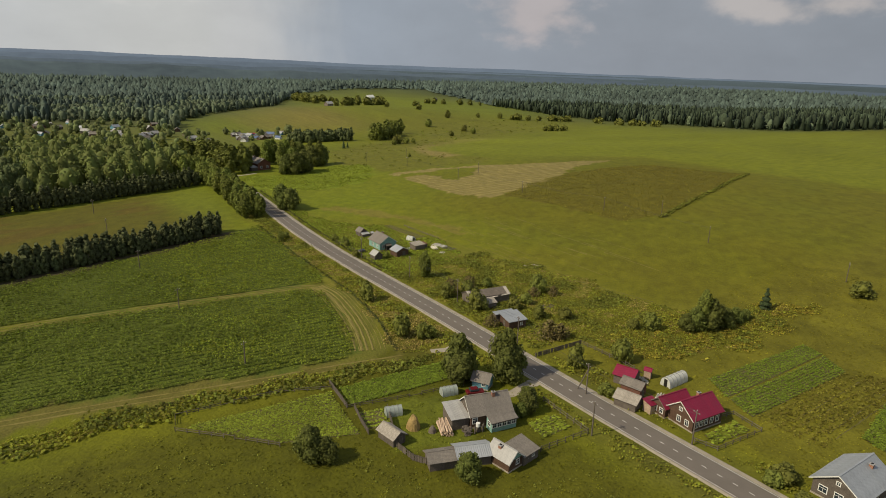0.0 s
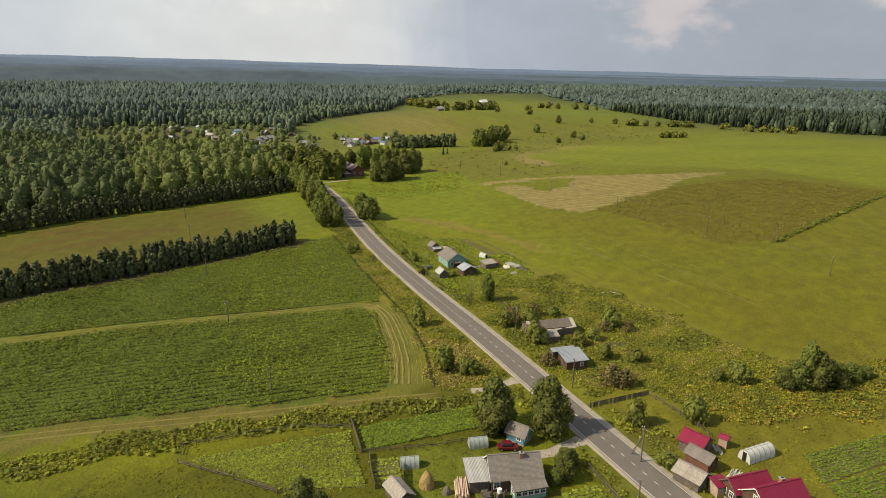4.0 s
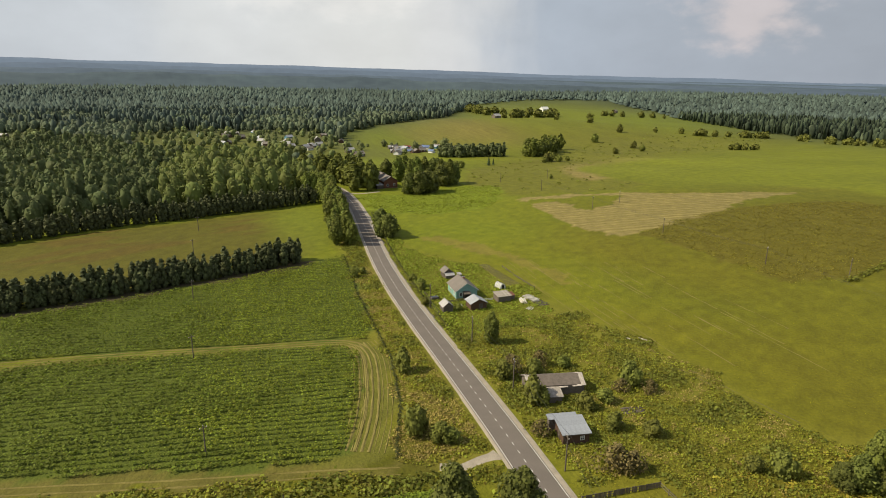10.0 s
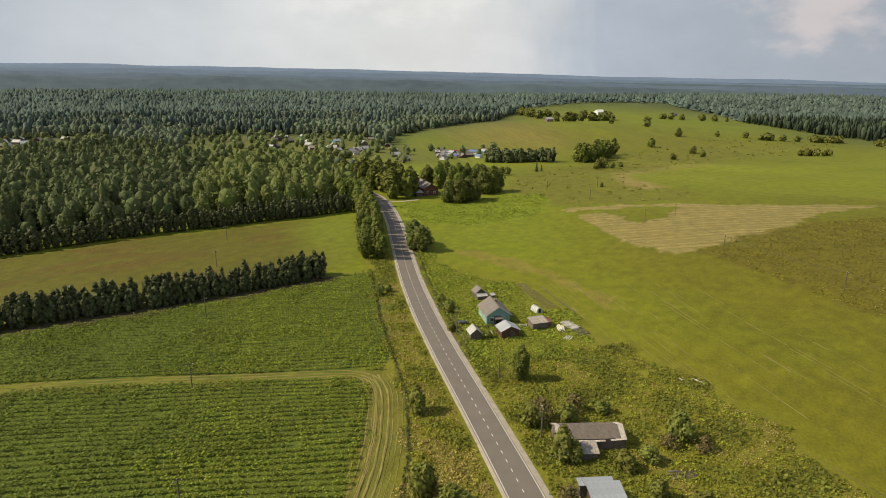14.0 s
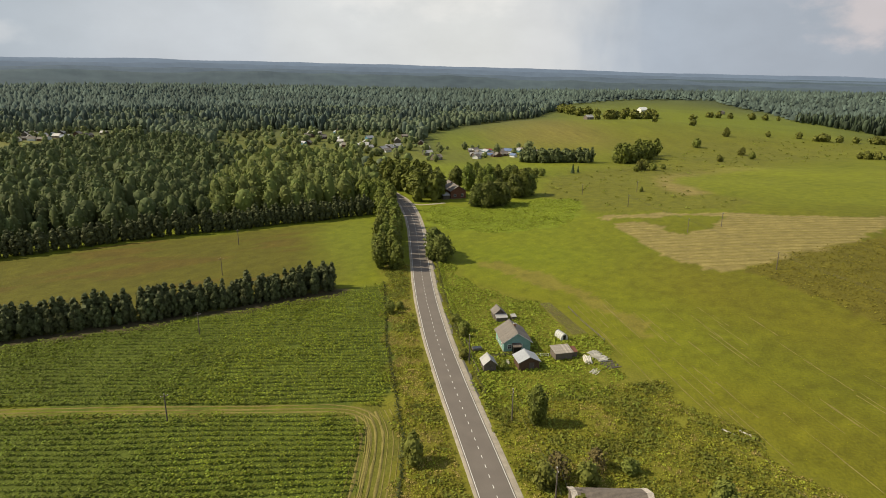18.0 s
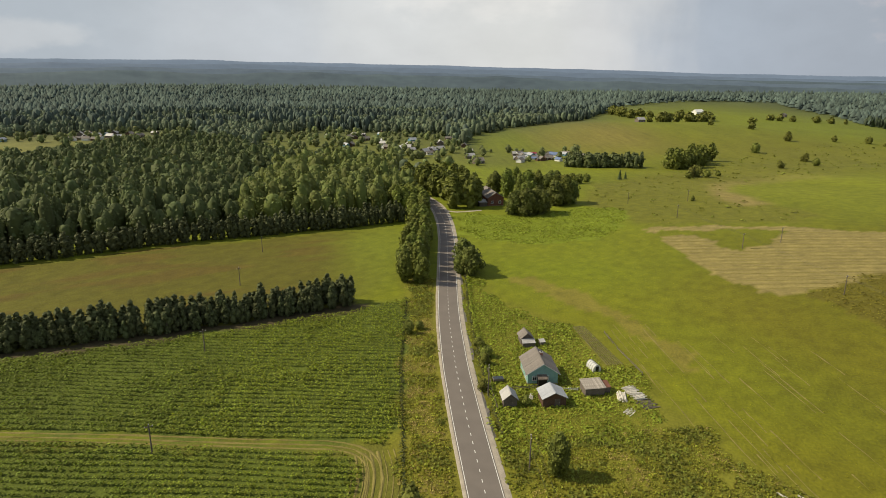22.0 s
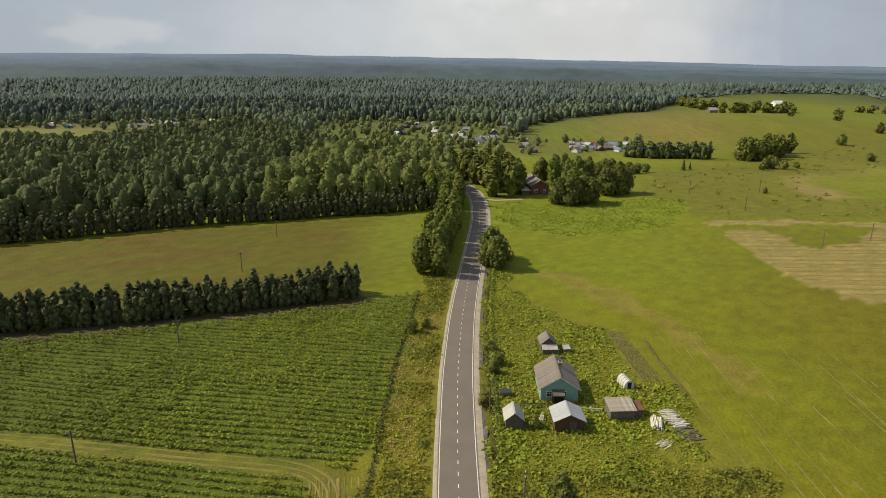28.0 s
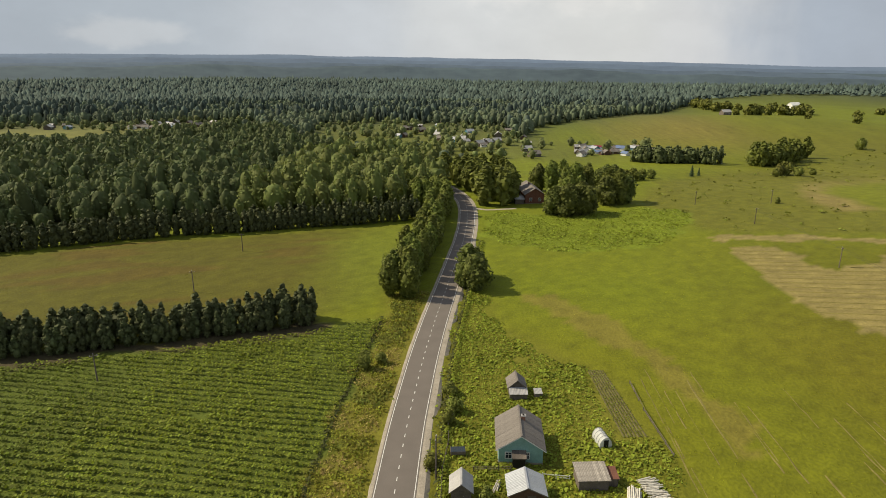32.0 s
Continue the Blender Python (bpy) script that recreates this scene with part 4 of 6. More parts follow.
for poly, gap, material, label in ((VERGE_L, 0.66, WEED, "yellow-green burdock and weeds on the verge"), (VERGE_R, 0.7, WEED, "tall yellow-green weeds round the old barn"), (YARD, 0.7, FRESH, "bright green nettles round the teal house"), (ROADSIDE_L, 1.0, WEED, "weeds on the road bank"), (ROADSIDE_R, 1.0, WEED, "weeds between the road and the yards"), (FORB, 1.2, FRESH, "pale broad-leaved weeds at the meadow's edge")):
    cx, cy = scatter(poly, gap, rg, lambda a, b: (np.abs(a - road_x(b)) > 4.9) & (np.abs(a - road_x(b) - 6.1) > 0.8 * (b > -34)), wander=1.8)
    clear = ~((cx > 15.8) & (cx < 21.6) & (cy > -8.5) & (cy < 16.5)) & ~((cx > -41) & (cx < -26) & (cy > -95.4) & (cy < -91.4))
    cx, cy = cx[clear], cy[clear]
    if poly is VERGE_R:
        cx, cy = cx[cy < -36], cy[cy < -36]
    k = np.array([noise.noise((a / 6, b / 6, 3)) for a, b in zip(cx, cy)]) > -0.6
    cx, cy = cx[k], cy[k]
    shapes_ = [tuft(6, 0.55, 0.16, 0.2, s + 40) for s in range(5)] if poly is FORB else [tuft(7, 0.48, 0.24, 0.165, s + 40) for s in range(5)] if poly is YARD else [tuft(8, 0.44, 0.33, 0.145, s + 40) for s in range(5)]
    clump = np.array([noise.noise((a / 9, b / 9, 13)) + 0.6 * noise.noise((a / 2.5, b / 2.5, 17)) for a, b in zip(cx, cy)])
    tall_ = rg.uniform(0.4, 1.35, len(cx)) * (1 + 0.55 * np.clip(clump, -0.6, 1))
    if poly in (VERGE_L, VERGE_R):
        rank = clump + rg.normal(0, 0.12, len(cx)) + (0.12 if poly is VERGE_R else -0.25 * sstep(-cy, 50, 75))
        for k, material_, label_ in ((rank > 0.24, DARKWEED, "dark green burdock and raspberry thicket by the road"), ((rank <= 0.24) & (rank > -0.26), material, label), (rank <= -0.26, DRYGRASS, "straw-coloured dry grass among the weeds")):
            planted("weeds", cx[k], cy[k], tall_[k], shapes_, material_, label_, "weeds")
    else:
        planted("weeds", cx, cy, tall_, shapes_, material, label, "weeds")


cy = np.arange(-34, 112, 0.3)
cx = road_x(cy) + 6.2 + rg.normal(0, 0.14, cy.size)
planted("ditch_weeds", cx, cy, rg.uniform(0.5, 1.2, cy.size), [tuft(5, 0.2, 0.7, 0.16, s + 140) for s in range(3)], DITCH, "dark line of weeds along the roadside ditch", "weeds")
cx = cx + 0.75
planted("ditch_weeds", cx, cy, rg.uniform(0.6, 1.3, cy.size), [tuft(5, 0.25, 0.8, 0.18, s + 150) for s in range(3)], FRESH, "tall green grass on the bank of the ditch", "weeds")


edge_y = np.arange(-88, 44, 0.28)
edge_x = np.interp(edge_y, [-88, -70, -48, -30, 0, 40], [-45.6, -39.4, -35.2, -34.2, -32.6, -28.4]) + rg.normal(0, 0.16, edge_y.size)
planted("ditch_weeds", edge_x, edge_y, rg.uniform(0.5, 1.2, edge_y.size), [tuft(5, 0.22, 0.7, 0.17, s + 145) for s in range(3)], DITCH, "dark line of weeds between the lane and the verge", "weeds")
cx, cy = scatter(DARKPATCH, 2.6, rg, wander=1.2)
planted("rank_grass", cx, cy, rg.uniform(0.7, 2.0, cx.size), [tuft(9, 0.8, 0.16, 0.12, s + 170) for s in range(4)], RANK, "rank uncut grass on the slope", "grass")
edge_ = np.linspace(0, 2, 420)
cx, cy = np.interp(edge_, [0, 1, 2], [247, 180, 112]) + rg.normal(0, 0.5, 420), np.interp(edge_, [0, 1, 2], [-22, -40, -54]) + rg.normal(0, 0.5, 420)
planted("rank_grass", cx, cy, rg.uniform(0.7, 1.8, cx.size), [tuft(6, 0.4, 0.6, 0.22, s + 180) for s in range(3)], SWARD, "dark weedy balk along the uncut grass", "weeds")
cx, cy = scatter(ROUGHSLOPE, 11, rg, lambda a, b: rg.uniform(0, 1, a.size) < 0.6)
planted("tussocks", cx, cy, rg.uniform(0.5, 1.7, cx.size), [tuft(9, 0.7, 0.7, 0.32, s + 160) for s in range(4)], DARKWEED, "scattered tussocks and seedlings on the rough slope", "weeds")


# ---- windrows of hay left by the mower ----
def offset_line(pts, off, step=2.5):
    """Points along a polyline, shifted sideways."""
    pts = [Vector((*p, 0)) for p in pts]
    line = []
    for a, b in zip(pts, pts[1:]):
        n = max(1, int((b - a).length / step))
        line += [a.lerp(b, i / n) for i in range(n)]
    line.append(pts[-1])
    for _ in range(3):
        line = [line[0]] + [(p + 2 * q + r) / 4 for p, q, r in zip(line, line[1:], line[2:])] + [line[-1]]
    res = []
    for i, p in enumerate(line):
        d = (line[min(i + 1, len(line) - 1)] - line[max(i - 1, 0)]).normalized()
        res.append(p + Vector((d.y, -d.x, 0)) * off)
    return res


def windrow(parent, line, half, lift, seed):
    r = random.Random(seed)
    v, f = [], []
    for i, p in enumerate(line):
        d = (line[min(i + 1, len(line) - 1)] - line[max(i - 1, 0)]).normalized()
        s = Vector((d.y, -d.x, 0))
        w = half * r.uniform(0.35, 1.25)
        for o, z in ((-1, -0.04), (-0.35, lift), (0.4, lift * r.uniform(0.6, 1.1)), (1, -0.04)):
            q = p + s * (o * w + r.uniform(-0.1, 0.1))
            v.append((q.x, q.y, ground_z(q.x, q.y) + z))
    for i in range(len(line) - 1):
        f += [(4 * i + j, 4 * i + j + 1, 4 * i + j + 5, 4 * i + j + 4) for j in range(3)]
    part("windrow", fast_mesh("windrow", v, f), STRAW, parent)


STRAW = mat("cut_straw", (0.185, 0.155, 0.044), 0.95, var=0.4, fine=3, coarse=0.3, bump=0.6)
lane_path = [(-190, -12), (-122, -22.5), (-86, -27.5), (-60, -32), (-46, -34), (-40.5, -37), (-39.5, -45), (-43, -62), (-47, -75), (-51, -84)]
mown = tagged(new("mown_lane"), "mown lane of pale hay stripes round the crop", "lane", kind="structure")
for k, off in enumerate((-1.3, 0.1, 1.3)):
    windrow(mown, offset_line(lane_path, off), 0.30, 0.12, k)
for k, off in enumerate((3.0, 4.4)):
    windrow(mown, offset_line(lane_path[5:], off - 4.2), 0.34, 0.12, 20 + k)
    windrow(mown, offset_line(lane_path[5:], -off + 6.0), 0.34, 0.12, 30 + k)
for k, off in enumerate((-1.2, 0.8)):
    windrow(mown, offset_line([(-190, -55), (-110, -75.5), (-84, -82.5), (-60, -88), (-46, -92)], off), 0.32, 0.1, 50 + k)
stubble = tagged(new("hay_stubble"), "straw-coloured rows on the cut slope", "field", kind="structure")
for k in range(19):
    y0 = 27 + 3.9 * k
    a, b = Vector((70, y0 + 8)), Vector((235, y0 - 36))
    line, runs = [a.lerp(b, i / 70) for i in range(71)], []
    keep_ = inside(TAN, np.array([p.x for p in line]), np.array([p.y for p in line]))
    run = []
    for p, ok in zip(line, keep_):
        if ok:
            run.append(Vector((p.x, p.y + 0.5 * math.sin(p.x / 9), 0)))
        elif len(run) > 3:
            runs.append(run)
            run = []
        else:
            run = []
    if len(run) > 3:
        runs.append(run)
    for run in runs:
        windrow(stubble, run, 0.42, 0.12, 100 + k)


# lines left by wheels and mower on the meadow
for k in range(9):
    windrow(mown, offset_line(lane_path[5:], -4.2 + 1.05 * k), 0.15, 0.05, 70 + k)
LINE = mat("pale_cut_line", (0.165, 0.152, 0.018), 0.95, var=0.4, fine=3, coarse=0.4)
cut = tagged(new("mower_lines"), "thin pale mower lines across the meadow", "field", kind="structure")
rl = random.Random(12)
for k in range(46):
    x0 = rl.choice((rl.uniform(24, 36), rl.uniform(36, 74)))
    y0 = rl.uniform(24, -50) - (x0 - 24) * 0.5
    n_ = rl.uniform(8, 26)
    windrow(cut, [Vector((x0 - 0.06 * n_ * i / 6 + rl.uniform(-0.1, 0.1), y0 - n_ * i / 6, 0)) for i in range(7)], 0.24, 0.015, 300 + k)
ruts = tagged(new("wheel_ruts"), "dark wheel ruts through dry grass", "track", kind="structure")
for k, (x0, y0, x1, y1) in enumerate(((2.7, -165.2, 31, -165.9), (2.3, -166.8, 27, -167.6), (3.8, -159.2, 31, -160.4), (1.6, -160.8, 24, -162.0), (26, -62, 33, -104), (28, -62, 35, -104), (244, -20, 180, -38), (180, -38, 118, -51))):
    windrow(ruts, [Vector((x0 + (x1 - x0) * i / 14, y0 + (y1 - y0) * i / 14 + 0.05 * math.sin(i), 0)) for i in range(15)], 0.16, 0.03, 400 + k)
for piece in ruts.children:
    piece.data.materials[0] = SOIL


# ---- grass over the near meadows ----
MEADOW = [(34, -110), (30, -60), (22, 0), (4, 60), (4, 112), (78, 112), (78, 30), (92, 20), (98, -50), (150, -60), (150, -110)]
NEARSLOPE = [(76, 177), (84, 120), (150, 104), (172, 120), (165, 190), (225, 246), (300, 300), (230, 330), (110, 250)]
ROUGH = [[(-150, -92), (-60, -92), (-36, -100), (-30, -180), (-150, -180)], [(-20, -103), (40, -116), (95, -110), (110, -180), (-20, -180)], DARKPATCH, BROWN, MEADOW, NEARSLOPE]
gxs, gys = [np.concatenate(q) for q in zip(*(scatter(poly, 2.4 if poly is NEARSLOPE else 2.7 if poly is MEADOW else 2.0 if poly is BROWN else 1.35, rg, lambda a, b: (np.abs(a - road_x(b)) > 4.8) & (a < 40 + (b + 200) * 2.2) & (a > -190)) for poly in ROUGH))]
shapes = [tuft(5, 0.42, 0.09, 0.10, s + 80) for s in range(5)]
even = inside(MEADOW, gxs, gys) | inside(BROWN, gxs, gys)
grass = planted("meadow_grass", gxs, gys, rng.uniform(0.5, 1.5, len(gxs)) * np.where(even, 0.6, np.where(gys > 100, 0.8, 1.0)), shapes, GRASS, "meadow grass in tufts", "grass")
gv = np.empty(len(grass.data.vertices) * 3, np.float32)
grass.data.vertices.foreach_get("co", gv)
gv = gv.reshape(-1, 3)
gi = np.clip(np.searchsorted(gx, gv[:, 0]), 0, nx - 1) + nx * np.clip(np.searchsorted(gy, gv[:, 1]), 0, ny - 1)
shade_of = tint[gi].copy()
shade_of[:, :3] *= 1.5
grass.data.attributes.new("tint", "FLOAT_COLOR", "POINT").data.foreach_set("color", shade_of.ravel())


# ---- buildings ----
def mesh_of(bm, name, material):
    me = bpy.data.meshes.new(name)
    bm.to_mesh(me)
    bm.free()
    me.materials.append(material)
    return me


def put_window(par, L, W, wall, u, z, w, h, casing=WHITE, sill=True):
    """A window: casing of four boards, pane and crossed glazing bars, proud of the wall."""
    at = {"F": pose(u, -W / 2, z), "B": pose(u, W / 2, z, 0, 0, 180), "L": pose(-L / 2, u, z, 0, 0, -90), "R": pose(L / 2, u, z, 0, 0, 90)}[wall]
    f = box(w + 0.24, 0.06, 0.12, 0, -0.03, h)
    box(w + 0.24, 0.06, 0.10, 0, -0.03, -0.10, f)
    box(0.12, 0.055, h, -w / 2 - 0.06, -0.03, 0, f), box(0.12, 0.055, h, w / 2 + 0.06, -0.03, 0, f)
    win = part("window", f, casing, par, "white window casing", at)
    part("pane", box(w, 0.02, h, 0, -0.012, 0), GLASS, win)
    b = box(0.05, 0.04, h, 0, -0.03, 0)
    box(w, 0.038, 0.05, 0, -0.03, h * 0.62, b)
    part("glazing_bar", b, casing, win)
    return win


def gable_house(name, label, cat, x, y, yaw, L, W, wh, rh, wall, roof, over=0.35, gable=None, windows=(), doors=(), chimney=None, sheet=1.15, lap=0.0, group="", base=True, z=0.0, sag=0.0, gap=(), roof2=None):
    """A house or shed under a ridged roof of separate sheets; the ridge runs along its own x."""
    e = thing(name, label, cat, spot(x, y, yaw, dz=z), group)
    bm = bmesh.new()
    prof = [(-W / 2, -0.3), (W / 2, -0.3), (W / 2, wh), (0, wh + rh - 0.03), (-W / 2, wh)]
    a = [bm.verts.new((-L / 2, p, q)) for p, q in prof]
    b = [bm.verts.new((L / 2, p, q)) for p, q in prof]
    bm.faces.new(a), bm.faces.new(b[::-1])
    for i in range(5):
        bm.faces.new((a[i], b[i], b[(i + 1) % 5], a[(i + 1) % 5]))
    bmesh.ops.recalc_face_normals(bm, faces=bm.faces)
    part("wall", bm, wall, e)
    if base:
        part("foundation", box(L + 0.12, W + 0.12, 0.45, 0, 0, -0.15), GRAVEL, e, "grey stone foundation")
    if gable:
        for s in (-1, 1):
            g = bmesh.new()
            v = [g.verts.new((s * (L / 2 + 0.02), p, q)) for p, q in ((-W / 2 - 0.02, wh), (W / 2 + 0.02, wh), (0, wh + rh - 0.03))]
            w = [g.verts.new((s * (L / 2 - 0.02), *q.co.yz)) for q in v]
            g.faces.new(v), g.faces.new(w[::-1])
            for i in range(3):
                g.faces.new((v[i], w[i], w[(i + 1) % 3], v[(i + 1) % 3]))
            bmesh.ops.recalc_face_normals(g, faces=g.faces)
            part("gable", g, gable, e, "boarded gable")
    run = W / 2 + over
    ang = math.atan2(rh, W / 2)
    sl = run / math.cos(ang)
    n = max(2, round((L + 2 * over) / sheet))
    w = (L + 2 * over) / n
    sh = bmesh.new()
    box(w * 1.03, sl, 0.05, 0, sl / 2, 0, sh)
    me = mesh_of(sh, "roof_sheet", roof)
    me2 = me
    if roof2:
        me2 = me.copy()
        me2.materials[0] = roof2
    top = wh + rh
    r = random.Random(int(x * 10 + y))
    for side in (0, 180):
        for i in range(n):
            if (side, i) in gap:
                continue
            drop = -sag * math.sin(math.pi * (i + 0.5) / n)
            m = pose((i + 0.5) * w - L / 2 - over, 0, top + drop + (i % 2) * 0.012, 0, 0, side) if side == 0 else pose(-((i + 0.5) * w - L / 2 - over), 0, top + drop + (i % 2) * 0.012, 0, 0, side)
            part("roof_sheet", me2 if side == 0 else me, roof, e, m=m @ pose(0, 0, 0, -math.degrees(ang) + r.uniform(-0.4, 0.4), r.uniform(-0.3, 0.3), 0))
    part("ridge_cap", box(L + 2 * over, 0.28, 0.06, 0, 0, top + 0.03 - sag * 0.7), roof, e)
    for s in (-1, 1):
        for t in (-1, 1):
            part("barge_board", beam((s * (L / 2 + over), 0, top - 0.06), (s * (L / 2 + over), t * run, top - 0.06 - run * math.tan(ang)), 0.05, 0.16), WHITE if gable else OLDWOOD, e)
    for q in windows:
        put_window(e, L, W, *q)
    for wall_id, u, w_, h_ in doors:
        at = {"F": pose(u, -W / 2 - 0.03, 0.1), "B": pose(u, W / 2 + 0.03, 0.1, 0, 0, 180), "L": pose(-L / 2 - 0.03, u, 0.1, 0, 0, -90), "R": pose(L / 2 + 0.03, u, 0.1, 0, 0, 90)}[wall_id]
        d = part("door", box(w_, 0.06, h_), OLDWOOD, e, "plank door", at)
        part("door_handle", box(0.04, 0.05, 0.16, w_ * 0.38, -0.05, h_ * 0.48), STEEL, d)
    if chimney:
        cxx, cyy, hh = chimney
        c = part("chimney", box(0.6, 0.6, hh, cxx, cyy, top - 0.5 - abs(cyy) * rh / (W / 2)), BRICK, e, "brick chimney")
        part("chimney_cap", box(0.75, 0.75, 0.1, cxx, cyy, top - 0.5 - abs(cyy) * rh / (W / 2) + hh), PALE, c, "pale cap")
        part("flue", box(0.3, 0.3, 0.12, cxx, cyy, top - 0.4 - abs(cyy) * rh / (W / 2) + hh), DARK, c)
    return e


def pent_shed(name, label, cat, x, y, yaw, L, W, hf, hb, wall, roof, over=0.25, windows=(), doors=(), sheet=1.0, group="", panels=True):
    """A shed with a single slope: height hf in front (-y), hb behind."""
    e = thing(name, label, cat, spot(x, y, yaw), group)
    bm = bmesh.new()
    prof = [(-W / 2, -0.3), (W / 2, -0.3), (W / 2, hb), (-W / 2, hf)]
    a = [bm.verts.new((-L / 2, p, q)) for p, q in prof]
    b = [bm.verts.new((L / 2, p, q)) for p, q in prof]
    bm.faces.new(a), bm.faces.new(b[::-1])
    for i in range(4):
        bm.faces.new((a[i], b[i], b[(i + 1) % 4], a[(i + 1) % 4]))
    bmesh.ops.recalc_face_normals(bm, faces=bm.faces)
    part("wall", bm, wall, e)
    ang = math.atan2(hb - hf, W)
    sl = (W + 2 * over) / math.cos(ang)
    n = max(2, round((L + 2 * over) / sheet))
    w = (L + 2 * over) / n
    me = mesh_of(box(w * 1.02, sl, 0.05), "roof_sheet", roof)
    for i in range(n):
        part("roof_sheet", me, roof, e, m=pose((i + 0.5) * w - L / 2 - over, 0, (hf + hb) / 2 + 0.03 + (i % 2) * 0.012, math.degrees(ang), 0, 0))
    part("fascia", box(L + 2 * over, 0.05, 0.16, 0, -W / 2 - over + 0.04, hf - over * math.tan(ang) - 0.13), OLDWOOD, e)
    for q in windows:
        put_window(e, L, W, *q)
    for wall_id, u, w_, h_ in doors:
        at = {"F": pose(u, -W / 2 - 0.03, 0.05), "L": pose(-L / 2 - 0.03, u, 0.05, 0, 0, -90), "R": pose(L / 2 + 0.03, u, 0.05, 0, 0, 90)}[wall_id]
        d = part("door", box(w_, 0.06, h_), OLDWOOD, e, "plank door", at)
        part("door_handle", box(0.04, 0.05, 0.16, w_ * 0.38, -0.05, h_ * 0.48), STEEL, d)
    return e


def hoop_house(label, x, y, yaw, L, W, H, skin, group="", hoops=5):
    """A tunnel greenhouse: a skin over hoops, with ends and a door."""
    e = thing("greenhouse", label, "greenhouse", spot(x, y, yaw), group)
    n = 12
    arc = [(-W / 2 * math.cos(math.pi * i / n), H * math.sin(math.pi * i / n) ** 0.75) for i in range(n + 1)]
    v, f = [], []
    for s in (-L / 2, L / 2):
        v += [(s, p, q) for p, q in arc]
    f = [(i, i + 1, n + 2 + i, n + 1 + i) for i in range(n)]
    part("cover", fast_mesh("cover", v, f), skin, e)
    for s in (-L / 2, L / 2):
        bm = bmesh.new()
        bm.faces.new([bm.verts.new((s, p, q)) for p, q in arc])
        part("end_wall", bm, skin, e)
    for k in range(hoops):
        s = -L / 2 + L * k / (hoops - 1)
        bm, prev = bmesh.new(), None
        for p, q in arc:
            cur = [bm.verts.new((s + dx, p * k2, q * k2)) for dx, k2 in ((-0.03, 1.0), (-0.03, 1.04), (0.03, 1.04), (0.03, 1.0))]
            if prev:
                for i in range(4):
                    bm.faces.new((prev[i], prev[(i + 1) % 4], cur[(i + 1) % 4], cur[i]))
            prev = cur
        part("hoop", bm, STEEL, e)
    part("door", box(0.05, 0.8, min(1.8, H * 0.8), -L / 2 - 0.03, 0, 0.03), DARK if skin is FOIL else POLY, e, "end door")
    part("ridge_bar", box(L, 0.05, 0.05, 0, 0, H * 1.0), STEEL, e)
    return e


def fence(label, pts, h=1.1, style="rail", gap=2.4, material=None, group=""):
    """Posts with two rails, and for boards a row of wide palings."""
    material = material or OLDWOOD
    e = thing("fence", label, "fence", spot(*pts[0]), group)
    x0, y0, z0 = pts[0][0], pts[0][1], ground_z(*pts[0])
    post = mesh_of(box(0.13, 0.13, h + 0.3, 0, 0, -0.25), "post", material)
    board = mesh_of(box(0.26, 0.035, h, 0, 0, 0.05), "board", material)
    r = random.Random(int(x0 * 7 + y0))
    for (ax, ay), (bx, by) in zip(pts, pts[1:]):
        ln = math.hypot(bx - ax, by - ay)
        n = max(1, round(ln / gap))
        yaw = math.degrees(math.atan2(by - ay, bx - ax))
        P = [(ax + (bx - ax) * i / n, ay + (by - ay) * i / n) for i in range(n + 1)]
        for i, (px, py) in enumerate(P):
            if i or (ax, ay) == pts[0]:
                part("post", post, material, e, m=pose(px - x0, py - y0, ground_z(px, py) - z0, r.uniform(-4, 4), r.uniform(-4, 4), yaw))
        for (px, py), (qx, qy) in zip(P, P[1:]):
            for zz in (0.42 * h, 0.86 * h):
                if style == "rail" and r.random() < 0.08:
                    continue
                part("rail", beam((px - x0, py - y0, ground_z(px, py) - z0 + zz), (qx - x0, qy - y0, ground_z(qx, qy) - z0 + zz + r.uniform(-0.05, 0.05)), 0.05, 0.12), material, e)
        if style == "board":
            m = int(ln / 0.31)
            for i in range(m):
                if r.random() < 0.06:
                    continue
                px, py = ax + (bx - ax) * (i + 0.5) / m, ay + (by - ay) * (i + 0.5) / m
                part("board", board, material, e, m=pose(px - x0, py - y0, ground_z(px, py) - z0 + r.uniform(-0.04, 0.04), 0, r.uniform(-3, 3), yaw) @ pose(0, -0.06, 0))
    return e


POLE_TOPS = {}


def utility_pole(x, y, h=8.5, yaw=0.0, brace=False, arm=True, group="poles along the fields", lamp=False):
    e = thing("utility_pole", "weathered wooden utility pole" + (" with a leaning strut" if brace else ""), "pole", spot(x, y, yaw), group)
    part("pole", tube(0.15, 0.10, h + 0.3, 8, z=-0.3), OLDWOOD, e)
    if arm:
        part("crossarm", box(1.5, 0.1, 0.12, 0, 0, h - 0.5), OLDWOOD, e)
        ins = mesh_of(tube(0.05, 0.035, 0.16, 6), "insulator", WHITE)
        for s in (-0.65, 0, 0.65):
            part("insulator", ins, WHITE, e, "white insulator", pose(s, 0, h - 0.38 if s else h, 0, 0, 0))
    if brace:
        part("strut", beam((2.6, 0.2, -0.1), (0.1, 0, h * 0.78), 0.18), OLDWOOD, e)
    POLE_TOPS[x, y] = (x, y, ground_z(x, y) + h)
    return e


